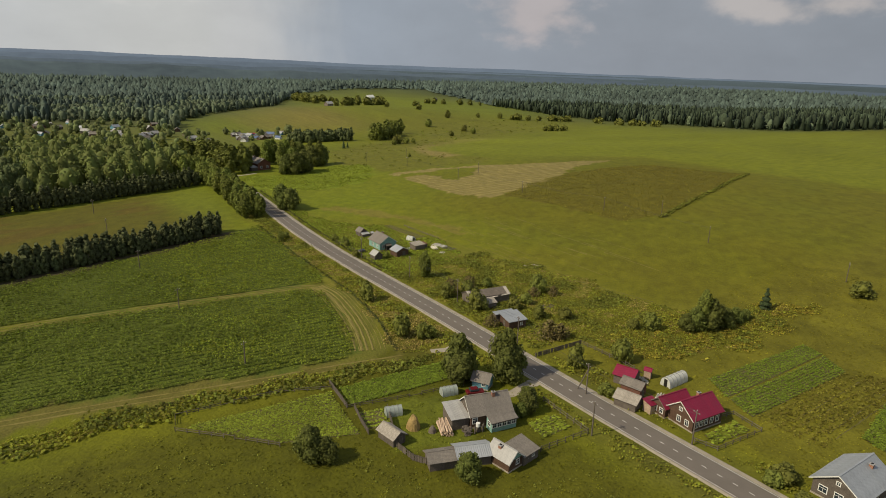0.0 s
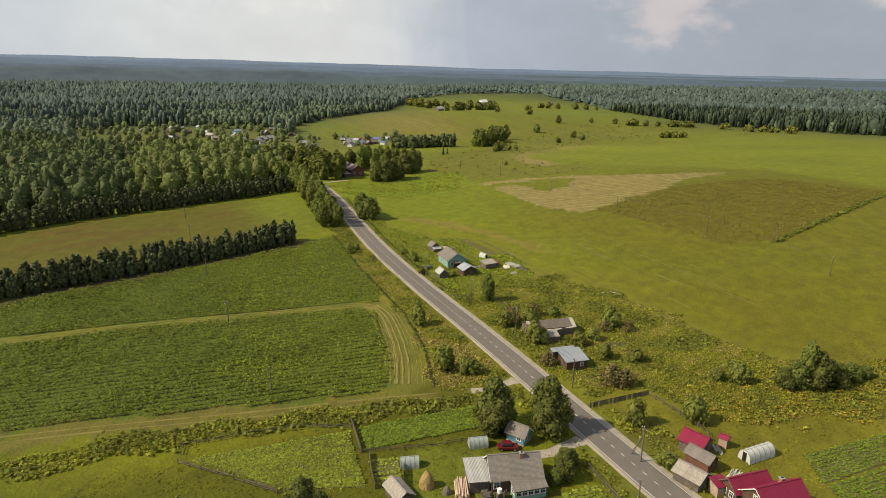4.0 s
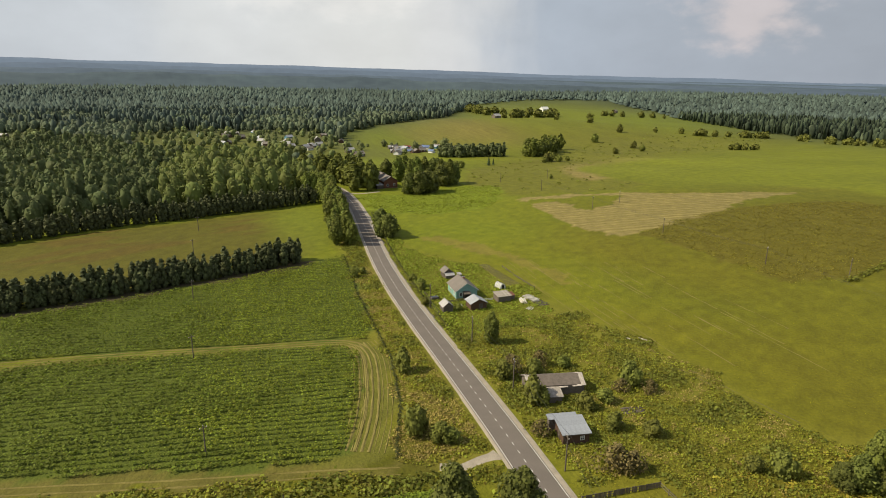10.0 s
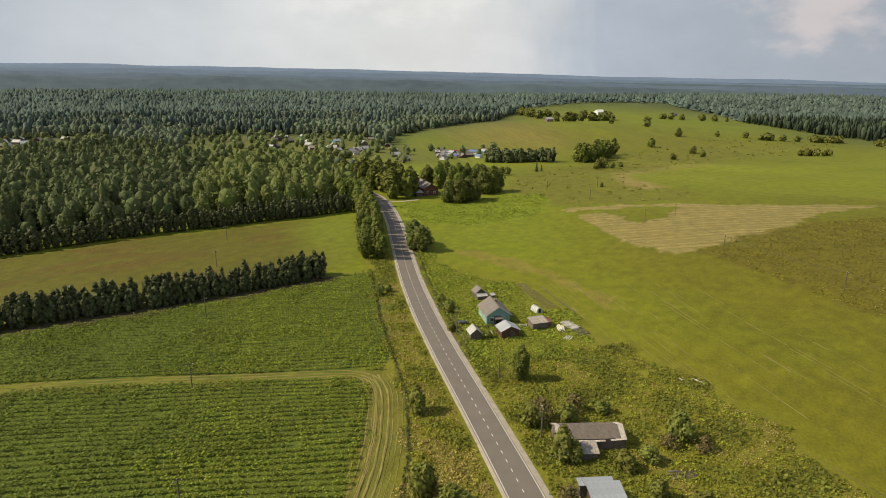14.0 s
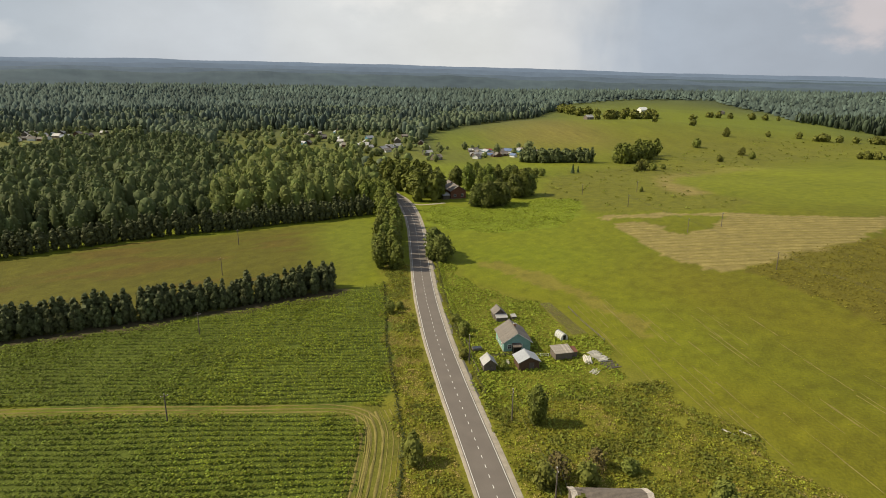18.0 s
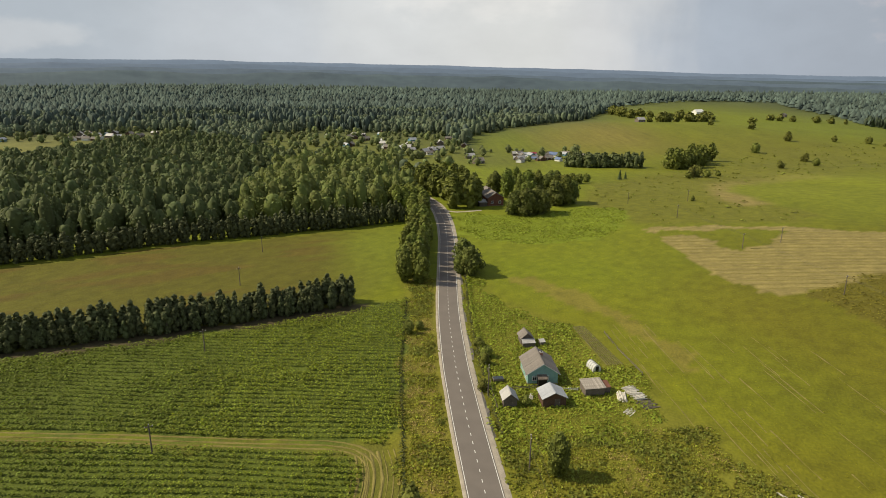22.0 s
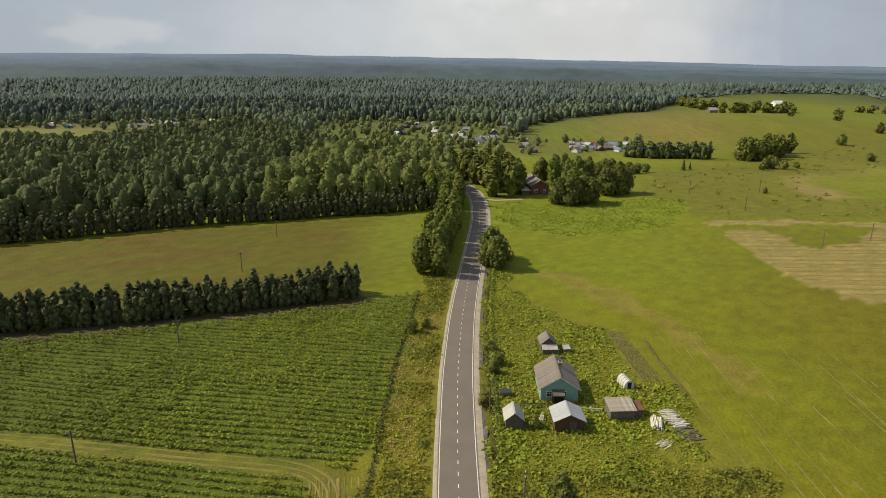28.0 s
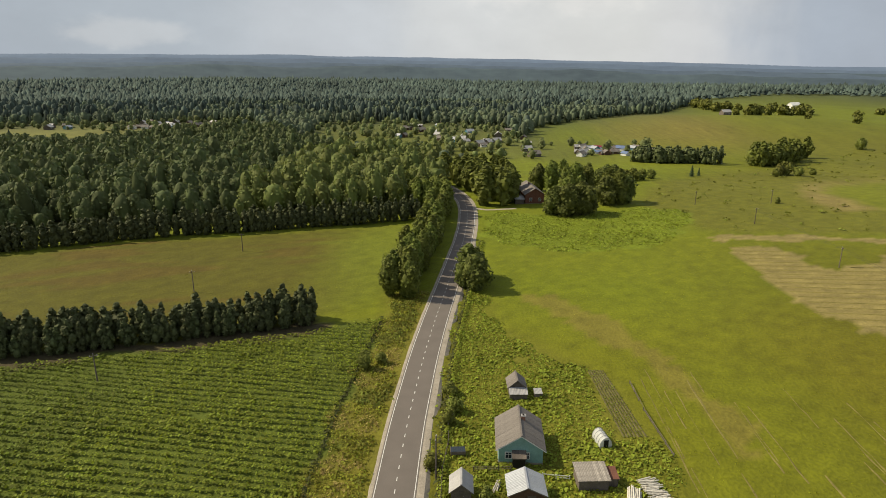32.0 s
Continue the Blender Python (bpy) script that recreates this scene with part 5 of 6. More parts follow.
def wires(a, b, label="thin overhead wires between two poles"):
    (x1, y1, z1), (x2, y2, z2) = POLE_TOPS[a], POLE_TOPS[b]
    e = thing("overhead_wire", label, "wire", pose(x1, y1, z1))
    d = Vector((x2 - x1, y2 - y1, z2 - z1))
    side = Vector((d.y, -d.x, 0)).normalized()
    for s in (-0.65, 0.65):
        bm = bmesh.new()
        pts = [side * s + d * (i / 8) - Vector((0, 0, 0.38 + 4 * 0.9 * (i / 8) * (1 - i / 8))) for i in range(9)]
        prev = None
        for p in pts:
            ring_ = [bm.verts.new(p + Vector(q)) for q in ((0, 0, 0.02), (0.017, 0, -0.01), (-0.017, 0, -0.01))]
            if prev:
                for i in range(3):
                    bm.faces.new((prev[i], prev[(i + 1) % 3], ring_[(i + 1) % 3], ring_[i]))
            prev = ring_
        part("wire", bm, WIRE, e)


def bed(name, label, corners, rows, material, plant=None, tall=0.35, gap=0.5, size=0.18):
    """A garden plot of raised rows between four corners, with plants along them."""
    (ax, ay), (bx, by), (cx_, cy_), (dx, dy) = corners
    e = thing(name, label, "garden", spot(ax, ay))
    z0 = ground_z(ax, ay)
    px, py = [], []
    for i in range(rows):
        t = (i + 0.5) / rows
        p, q = (ax + (dx - ax) * t, ay + (dy - ay) * t), (bx + (cx_ - bx) * t, by + (cy_ - by) * t)
        wide = math.hypot(dx - ax, dy - ay) / rows
        n = 10
        bm = bmesh.new()
        d = Vector((q[0] - p[0], q[1] - p[1], 0)).normalized()
        s = Vector((d.y, -d.x, 0))
        prev = None
        for j in range(n + 1):
            c = Vector((p[0] + (q[0] - p[0]) * j / n, p[1] + (q[1] - p[1]) * j / n, 0))
            c.z = ground_z(c.x, c.y)
            cur = [bm.verts.new(c + s * o * wide + Vector((-ax, -ay, h - z0))) for o, h in ((-0.48, -0.02), (-0.2, 0.16 * tall / 0.35), (0.2, 0.16 * tall / 0.35), (0.48, -0.02))]
            if prev:
                for u in range(3):
                    bm.faces.new((prev[u], prev[u + 1], cur[u + 1], cur[u]))
            prev = cur
        bmesh.ops.recalc_face_normals(bm, faces=bm.faces)
        part("ridge", bm, material, e)
        m = int(math.hypot(q[0] - p[0], q[1] - p[1]) / gap)
        px += [p[0] + (q[0] - p[0]) * (j + 0.5) / m for j in range(m)]
        py += [p[1] + (q[1] - p[1]) * (j + 0.5) / m for j in range(m)]
    if plant:
        pl = planted("foliage", np.array(px), np.array(py), rng.uniform(0.6, 1.3, len(px)), [tuft(5, 0.2, tall * 0.8, size, 90 + s) for s in range(3)], plant, label, "plants")
        pl.parent = e
        pl.matrix_parent_inverse = spot(ax, ay).inverted()
        for key in ("category", "label"):
            del pl[key]
    return e


def heap(name, label, cat, x, y, r, h, material, seed, sx=1.0, yaw=0.0):
    """A rounded uneven heap."""
    bm = bmesh.new()
    bmesh.ops.create_icosphere(bm, subdivisions=3, radius=1)
    for v in bm.verts:
        d = v.co.copy()
        k = 1 + 0.16 * noise.noise(d * 2.3 + Vector((seed, 0, 0))) + 0.06 * noise.noise(d * 7)
        top = max(0.0, d.z)
        v.co = Vector((d.x * r * sx * k * (1 - 0.32 * top), d.y * r * k * (1 - 0.32 * top), (top ** 0.9) * h * k if d.z > 0 else -0.1))
    return tagged(part(name, bm, material, None, m=spot(x, y, yaw)), label, cat)


def timber_pile(name, label, x, y, yaw, L, W, H, seed, material=None, thick=0.22, messy=0.0):
    """Boards or logs, each its own piece, laid in a pile."""
    material = material or PINKWOOD
    e = thing(name, label, "timber pile", spot(x, y, yaw))
    r = random.Random(seed)
    log = mesh_of(tube(thick / 2, thick / 2.2, L, 7, rot=Euler((0, radians(90), 0)).to_matrix().to_4x4(), x=-L / 2), "log", material)
    layers = max(1, int(H / thick))
    for j in range(layers):
        n = max(1, int((W - j * thick * 0.7) / (thick * 1.02)))
        for i in range(n):
            part("log", log, material, e, m=pose(r.uniform(-0.3, 0.3) * (1 + messy), (i - (n - 1) / 2) * thick * 1.03 * (1 + messy * 0.3), thick / 2 + j * thick * 0.92, 0, 0, r.uniform(-2, 2) * (1 + 5 * messy)))
    return e


POTATO = mat("potato_leaves", (0.190, 0.250, 0.024), 0.75, var=0.3, fine=1.5, coarse=0.2, island=0.3, thin=0.35)
# homestead west of the road
gable_house("house", "old log house under a grey slate roof with a teal veranda", "house", -47.6, -122.7, -19, 8.4, 6.0, 2.9, 2.5, LOGS, SLATE, gable=OLDWOOD, windows=[("L", -1.5, 1.1, 0.9, 1.1), ("L", 1.4, 1.1, 0.9, 1.1), ("F", -3.4, 1.1, 0.9, 1.1), ("R", 0, 1.1, 0.9, 1.1)], chimney=(1.2, -0.5, 1.3))
ver = pent_shed("veranda", "glazed teal veranda with a slate lean-to roof", "veranda", -47.3, -127.0, -12, 5.4, 2.0, 2.1, 2.75, TEAL, SLATE, windows=[("F", u, 1.0, 0.75, 0.85) for u in (-2.1, -1.05, 0, 1.05, 2.1)] + [("L", 0, 1.0, 0.8, 0.85)])
pent_shed("lean_to", "open-fronted lean-to with a grey sheet roof", "shed", -53.3, -120.5, -19, 3.4, 5.4, 2.3, 2.9, OLDWOOD, PALE, doors=[("F", 0.3, 1.2, 1.9)])
timber_pile("board_pile", "pile of pale boards and split planks in the yard", -56.6, -121.4, 62, 4.6, 2.4, 1.2, 3, PINKWOOD, 0.24, 0.3)
timber_pile("firewood_stack", "grey stack of firewood by the lean-to", -53.8, -124.6, -19, 1.0, 2.6, 1.3, 8, OLDWOOD, 0.22, 0.2)
for px_, py_ in ((-53.6, -125.4), (-52.9, -125.8), (-51.4, -126.2), (-50.9, -126.0)):
    tagged(part("post", tube(0.14, 0.11, 1.7, 8), OLDWOOD, None, m=spot(px_, py_, 0)), "grey upright post by the wood pile", "post", "posts by the wood pile")
tank = thing("water_tank", "small white water tank on a plank stand", "tank", spot(-51.9, -125.5))
part("stand", box(0.8, 0.8, 1.1, bevel=0.03), OLDWOOD, tank)
part("tank_body", tube(0.42, 0.4, 0.7, 14, z=1.1), WHITE, tank, "white round tank")
heap("round_bale", "weathered round heap of straw", "bale", -59.0, -120.7, 0.8, 1.3, OLDWOOD, 5)
heap("haystack", "tall golden haystack on the mown yard", "haystack", -61.2, -117.6, 1.35, 2.8, HAY, 2)
gable_house("cottage", "small house with a pale metal roof and a white-framed window", "house", -54.4, -135.6, -84, 4.8, 3.6, 2.1, 1.5, LOGS, PALE, roof2=SLATE, gable=TEAL, windows=[("R", 0.5, 0.9, 0.7, 0.9)], chimney=(-0.6, -0.6, 0.9))
pent_shed("annex", "brown plank annex with a slate roof beside the cottage", "shed", -50.6, -136.0, 6, 4.0, 4.0, 1.8, 2.5, OLDWOOD, SLATE, windows=[("F", 0.6, 0.9, 0.6, 0.7)], doors=[("F", -1.2, 0.9, 1.8)])
gable_house("shed", "long low plank shed with a brown slate roof", "shed", -63.4, -129.4, -22, 5.2, 3.6, 1.8, 0.8, OLDWOOD, SLATE, base=False, doors=[("F", 0.5, 1.1, 1.6)])
gable_house("shed", "low shed with a grey metal roof behind the bush", "shed", -58.4, -131.4, -24, 5.8, 4.2, 2.0, 0.9, OLDWOOD, ZINC, base=False)
gable_house("shed", "small grey plank shed with a white door", "shed", -66.6, -118.4, -84, 4.4, 2.8, 1.8, 0.9, OLDWOOD, OLDROOF, base=False, doors=[("R", 0.3, 1.0, 1.6)])
hoop_house("clear greenhouse with a rounded top beside the vegetable plot", -47.8, -111.3, -15, 3.4, 2.1, 1.8, POLY)
hoop_house("clear greenhouse with metal hoops by the yard fence", -61.6, -111.3, -18, 3.2, 2.1, 1.8, POLY)
gable_house("summer_cottage", "small teal cottage with a grey roof under the trees", "house", -39.9, -112.9, -62, 3.6, 3.0, 2.0, 1.4, BLUE, SLATE, gable=TEAL, windows=[("R", -0.6, 0.9, 0.8, 0.9), ("F", 0.8, 0.9, 0.7, 0.9)])
car = thing("car", "small red hatchback parked by the cottage", "car", spot(-43.4, -114.6, -25))
cb = box(3.8, 1.6, 0.62, 0, 0, 0.32, bevel=0.12)
part("body", cb, CARRED, car)
part("cabin", box(2.0, 1.42, 0.55, -0.25, 0, 0.92, bevel=0.16), GLASS, car, "dark glazed cabin")
part("roof_panel", box(1.5, 1.3, 0.06, -0.25, 0, 1.45, bevel=0.02), CARRED, car)
wheel = mesh_of(tube(0.3, 0.3, 0.2, 14, rot=Euler((radians(90), 0, 0)).to_matrix().to_4x4()), "wheel", RUBBER)
rim = mesh_of(tube(0.17, 0.17, 0.22, 10, rot=Euler((radians(90), 0, 0)).to_matrix().to_4x4()), "rim", STEEL)
for sx in (-1.2, 1.2):
    for sy in (-0.62, 0.82):
        w_ = part("wheel", wheel, RUBBER, car, m=pose(sx, sy, 0.3))
        part("rim", rim, STEEL, w_, m=pose(0, 0.01, 0))
for sy in (-0.55, 0.55):
    part("headlight", box(0.06, 0.3, 0.14, 1.9, sy, 0.62), WHITE, car, "pale headlight")
fence("grey paling fence along the vegetable plot", [(-66.2, -93.2), (-67.0, -98.5), (-67.9, -104)], 1.2, "board")
fence("leaning grey plank fence of the back yard", [(-66.8, -105.2), (-68.3, -110.5), (-69.2, -114.6)], 1.2, "board")
fence("grey plank fence between the greenhouse and the shed", [(-61.9, -109.6), (-63.6, -113.6), (-65.2, -117.0)], 1.4, "board")
fence("dark weathered rail fence behind the plots", [(-67.9, -104.2), (-58, -107.2), (-50, -109.0), (-43, -110.4)], 0.9, "rail")
fence("dark plank fence at the end of the sheds", [(-67.2, -121.0), (-67.0, -125.8), (-65.8, -128)], 1.3, "board")
fence("low dark fence round the potato plot", [(-66.8, -95.8), (-76, -91), (-88, -89.3), (-96.5, -88.6), (-97.8, -93.4), (-91.3, -100.5), (-84.1, -108.8)], 0.9, "rail")
fence("garden fence of grey rails beside the road", [(-33.6, -125.0), (-34.1, -128.3), (-35.4, -138.2), (-41, -137.6), (-46.9, -137)], 1.2, "rail", 1.9)
bed("garden_bed", "small garden beds of green vegetables and bare soil", [(-42.4, -129.2), (-35.8, -129.9), (-36.4, -134.6), (-43.2, -134.4)], 6, SOIL, FRESH, 0.35, 0.3, 0.24)
bed("garden_bed", "vegetable bed in the fenced back yard", [(-67.2, -106.6), (-62.6, -108.2), (-64.2, -114), (-68.4, -113.2)], 5, SOIL, FRESH, 0.3, 0.3, 0.22)
bed("potato_plot", "large dense plot of potato plants", [(-65.6, -96.4), (-40.2, -99.0), (-42.6, -106.4), (-66.8, -103.6)], 14, SOIL, POTATO, 0.40, 0.17, 0.17)
bed("potato_plot", "broad weedy potato plot inside the low fence", [(-95.5, -93.2), (-68.0, -96.5), (-70.5, -113.5), (-83.5, -107.8)], 24, SOIL, FRESH, 0.34, 0.18, 0.16)

# homestead east of the road
gable_house("log_house", "dark log house under a crimson metal roof, white carved window frames", "house", -14.4, -147.2, -9, 8.2, 6.2, 2.9, 2.4, LOGS, CRIMSON, gable=LOGS, windows=[("L", -1.7, 0.9, 0.75, 1.1), ("L", 0.2, 0.9, 0.75, 1.1), ("L", 0, 3.3, 0.6, 0.6), ("F", -3.0, 0.9, 0.75, 1.1), ("F", -1.7, 0.9, 0.75, 1.1), ("F", -0.4, 0.9, 0.75, 1.1), ("F", 1.2, 0.9, 0.75, 1.1), ("F", 2.8, 0.9, 0.75, 1.1)], chimney=(1.4, 0.7, 1.2))
gable_house("house_wing", "lower log wing with a crimson roof and two white windows", "house", -15.0, -142.4, -9, 7.2, 3.6, 2.5, 1.5, LOGS, CRIMSON, windows=[("L", -0.8, 0.9, 0.75, 1.0), ("L", 0.7, 0.9, 0.75, 1.0)], doors=[("B", -1.2, 1.0, 1.9)])
pent_shed("porch", "pale plank porch at the corner of the wing", "porch", -18.6, -140.2, -9, 2.2, 2.0, 2.1, 2.5, PINKWOOD, CRIMSON)
gable_house("shed", "plank shed with a crimson metal roof", "shed", -12.2, -129.6, -75, 4.2, 4.4, 2.2, 1.3, OLDWOOD, CRIMSON, base=False, doors=[("R", 0, 1.0, 1.8)])
gable_house("shed", "small brown log shed with a patched slate roof", "shed", -15.0, -133.4, -80, 4.4, 3.0, 2.1, 1.0, BRICKRED, SLATE, base=False, doors=[("R", 0, 0.9, 1.7)])
gable_house("shed", "old dark plank shed with a grey board roof near the road", "shed", -20.3, -136.1, -78, 4.6, 3.8, 1.9, 1.1, OLDWOOD, OLDROOF, base=False, doors=[("R", 0.4, 1.0, 1.7)])
hoop_house("large white film tunnel greenhouse", -4.0, -136.2, -3, 6.2, 2.6, 2.2, FOIL, hoops=6)
gable_house("outhouse", "narrow plank outhouse with a red roof", "outhouse", -6.6, -131.2, -70, 1.5, 1.4, 1.9, 0.5, PINKWOOD, CRIMSON, over=0.15, base=False, doors=[("R", 0, 0.7, 1.6)])
timber_pile("plank_pile", "pale loose planks beside the crimson house", -12.4, -138.4, 20, 3.2, 1.6, 0.5, 6, PALEWOOD, 0.22, 0.8)
timber_pile("plank_pile", "scattered white boards behind the shed", -8.6, -131.6, 70, 2.2, 1.0, 0.4, 9, PALEWOOD, 0.2, 0.9)
fence("grey rail fence round the front garden of the crimson house", [(-9.5, -150.0), (-5.8, -150.8), (-7.4, -157.3), (-20.2, -155.6), (-21.2, -151.6)], 1.0, "rail", 2.0)
bed("garden_bed", "front garden rows with pale paths", [(-17.6, -151.4), (-8.2, -152.4), (-8.8, -155.8), (-18.6, -154.4)], 5, SOIL, FRESH, 0.35, 0.32, 0.22)
fence("weathered rail fence of the roadside paddock", [(-20.2, -109.6), (-12.8, -110.2), (-5.5, -110.9)], 1.1, "board", 2.4)
fence("long weathered rail fence behind the sheds", [(-5.5, -110.9), (-5.6, -122.1), (-6.2, -127.2), (-8, -129.2)], 1.1, "rail", 2.4)
bed("potato_plot", "long dark green potato rows on the slope", [(4.3, -139.6), (40.7, -144.2), (38.5, -149.3), (-0.3, -146.6)], 9, SOIL, POTATO, 0.38, 0.2, 0.14)
bed("potato_plot", "second strip of dark green potato rows", [(-0.6, -147.2), (38.2, -150.0), (33.4, -156.8), (-3.6, -153.6)], 9, SOIL, POTATO, 0.38, 0.2, 0.14)
bed("potato_plot", "dark green rows by the corner house", [(6.5, -169.8), (24.5, -167.8), (22, -173), (5, -174)], 9, SOIL, POTATO, 0.38, 0.22, 0.17)
gable_house("corner_house", "large house under a pale grey metal roof with white windows", "house", -13.2, -174.9, -4, 10.8, 7.4, 3.1, 2.4, OLDWOOD, SHEET, over=0.5, gable=OLDWOOD, windows=[("L", 2.0, 1.1, 1.2, 1.1), ("L", -0.4, 1.1, 1.2, 1.1), ("L", -2.5, 1.1, 1.0, 1.1), ("L", 0.0, 3.6, 0.5, 0.6), ("F", -3, 1.1, 1.0, 1.2), ("F", 0, 1.1, 1.0, 1.2)], chimney=(2.5, -1.2, 1.1))

# between the homesteads and the teal house
gable_house("barn", "old collapsing barn with a sagging grey board roof", "barn", -5.4, -74.6, -13, 12.6, 5.6, 2.4, 1.3, OLDWOOD, BARNROOF, over=0.3, base=False, sag=0.35, gap=((0, 7), (180, 3)), sheet=1.0, doors=[("F", -2.2, 1.6, 1.9)])
pent_shed("barn_porch", "low broken lean-to in front of the barn", "shed", -7.6, -79.0, -13, 3.0, 2.4, 1.5, 2.1, OLDWOOD, OLDROOF)
pent_shed("metal_roof_shed", "dark plank shed with a wide grey metal roof", "shed", -11.6, -92.6, -11, 5.2, 4.8, 2.3, 3.0, LOGS, SHEET, over=0.35, windows=[("F", 1.2, 0.9, 0.6, 0.7)], doors=[("L", 0, 1.0, 1.8)])
pent_shed("metal_roof_porch", "narrow pale roof strip behind the plank shed", "shed", -12.0, -89.4, -11, 5.6, 1.4, 2.8, 2.95, OLDWOOD, SHEET)
for k, (dx, dy, yw) in enumerate(((28.2, -58.4, 118), (31.2, -59.6, 118))):
    tagged(part("beam", box(3.4, 0.26, 0.26, bevel=0.03), PALEWOOD, None, m=spot(dx, dy, yw)), "pale squared beam lying in the grass", "beam", "two beams on the ground")
tagged(part("beam", box(3.4, 0.2, 0.2, bevel=0.02), OLDWOOD, None, m=spot(30.6, -61.2, -16)), "grey beam lying across the other beams", "beam", "two beams on the ground")
timber_pile("fallen_boards", "flat heap of rotten grey boards in the weeds", 6.0, -88.3, -10, 4.6, 2.6, 0.2, 4, OLDWOOD, 0.2, 0.3)

# the teal house and its sheds
gable_house("teal_house", "teal board house under a brown-grey slate roof", "house", -1.1, -11.0, -93.5, 8.4, 6.9, 2.9, 2.3, TEAL, SLATE, over=0.45, gable=TEAL, windows=[("R", -1.9, 1.0, 0.9, 1.0), ("R", 1.0, 1.0, 0.6, 1.0), ("F", 2.2, 1.0, 0.8, 1.0), ("F", -1.2, 1.0, 0.8, 1.0), ("B", 1.8, 1.0, 0.8, 1.0)], chimney=(-0.9, 0.6, 1.2))
pent_shed("porch", "porch with a plank roof on the teal house, shade put into dark walls", "porch", -1.7, -15.9, -3.5, 1.9, 1.5, 2.0, 2.4, DARK, OLDWOOD, over=0.15)
gable_house("shed", "low shed under a bright galvanised roof", "shed", -1.6, -23.1, -91, 4.2, 5.0, 2.2, 1.2, LOGS, ZINC, over=0.35, base=False, doors=[("R", 0.6, 1.2, 1.8)])
gable_house("shed", "small plank shed with a pale board roof", "shed", -10.9, -22.4, -92, 3.4, 2.9, 1.9, 1.2, OLDWOOD, PALE, over=0.3, base=False, doors=[("R", 0, 0.9, 1.7)])
gable_house("bathhouse", "grey board hut with a steep slate roof", "shed", 0.6, 7.6, -90, 3.4, 3.1, 1.9, 1.3, OLDWOOD, SLATE, over=0.3, base=False)
pent_shed("lean_to", "low board lean-to in front of the grey hut", "shed", 0.7, 4.9, 0, 3.2, 1.5, 1.2, 1.7, OLDWOOD, PALE, over=0.12)
pent_shed("dog_kennel", "tiny kennel with a pale sloping roof", "kennel", 4.5, 5.6, 5, 1.3, 1.3, 0.9, 1.2, OLDWOOD, PALE, over=0.12)
pent_shed("wood_shed", "long wood shed with a grey board roof", "shed", 8.6, -19.9, 2, 4.4, 3.4, 1.8, 2.3, OLDWOOD, OLDROOF, over=0.25, sheet=0.5)
pent_shed("rusty_shed", "small shed with a rusty red roof", "shed", 11.7, -19.6, 2, 1.5, 2.3, 1.4, 1.8, OLDWOOD, BRICKRED, over=0.12)
hoop_house("small white film greenhouse", 12.9, -9.4, 100, 3.2, 2.1, 1.8, FOIL)
cf = thing("cold_frame", "glazed wooden cold frame on legs", "cold frame", spot(-11.1, -12.6, 2))
part("frame", box(2.4, 1.5, 0.5, 0, 0, 0.35), OLDWOOD, cf)
for i in range(4):
    part("pane", box(0.54, 1.4, 0.03, -0.88 + i * 0.585, 0, 0.86), GLASS, cf)
for sx in (-1.1, 1.1):
    for sy in (-0.65, 0.65):
        part("leg", box(0.1, 0.1, 0.4, sx, sy, -0.05), OLDWOOD, cf)
timber_pile("log_pile", "pale heap of split logs and boards", 17.6, -22.0, 10, 2.2, 4.6, 0.8, 11, PALEWOOD, 0.22, 1.0)
timber_pile("log_pile", "grey boards scattered on the grass", 18.6, -26.4, 8, 3.6, 3.2, 0.25, 12, OLDWOOD, 0.22, 0.8)
timber_pile("log_pile", "pale logs at the end of the wood shed", 14.2, -23.2, 72, 3.4, 1.8, 0.7, 13, PALEWOOD, 0.22, 0.6)
timber_pile("log_pile", "few pale sticks in the weeds", 13.6, -29.0, 30, 2.4, 1.6, 0.2, 14, PALEWOOD, 0.16, 1.2)
timber_pile("leaning_boards", "white boards stacked by the shed", -5.6, -21.0, 70, 2.6, 0.9, 0.4, 15, PALEWOOD, 0.2, 0.3)
fence("long pole fence along the vegetable rows", [(23.4, 10.5), (23.0, 0.6), (23.4, -13.4)], 0.7, "rail", 3.2)
fence("weathered fence along the roadside ditch", [(-12.4, 4), (-12.6, -10), (-13.6, -17), (-13.9, -25)], 0.9, "rail", 2.4)
fence("grey rails joining the two sheds", [(-8.8, -17.0), (-3.0, -16.9)], 0.8, "rail", 2.0)
fence("pale rails between the sheds", [(1.6, -18.6), (5.6, -19.2)], 0.8, "rail", 2.0, WHITE)
bed("vegetable_rows", "bare brown vegetable rows at the meadow's edge", [(16.2, 16), (16.8, -8), (21.2, -7.8), (19.6, 16)], 7, SOIL, DARKWEED, 0.2, 0.5, 0.10)

# far buildings
gable_house("log_building", "long reddish log building with a pale roof among trees", "house", 28.2, 187, 94, 20, 8.6, 4.6, 2.6, BRICKRED, SLATE, over=0.5, sheet=2.0, windows=[("L", -2.2, 1.4, 1.1, 1.3), ("L", 1.9, 1.4, 1.1, 1.3), ("B", -6, 1.4, 1.1, 1.3), ("B", -2, 1.4, 1.1, 1.3), ("B", 2, 1.4, 1.1, 1.3)], chimney=(2, 0.5, 1.4))
pent_shed("side_shed", "low pale-roofed shed beside the log building", "shed", 21.8, 178, 4, 4, 5, 2.2, 2.8, OLDWOOD, PALE, sheet=2)


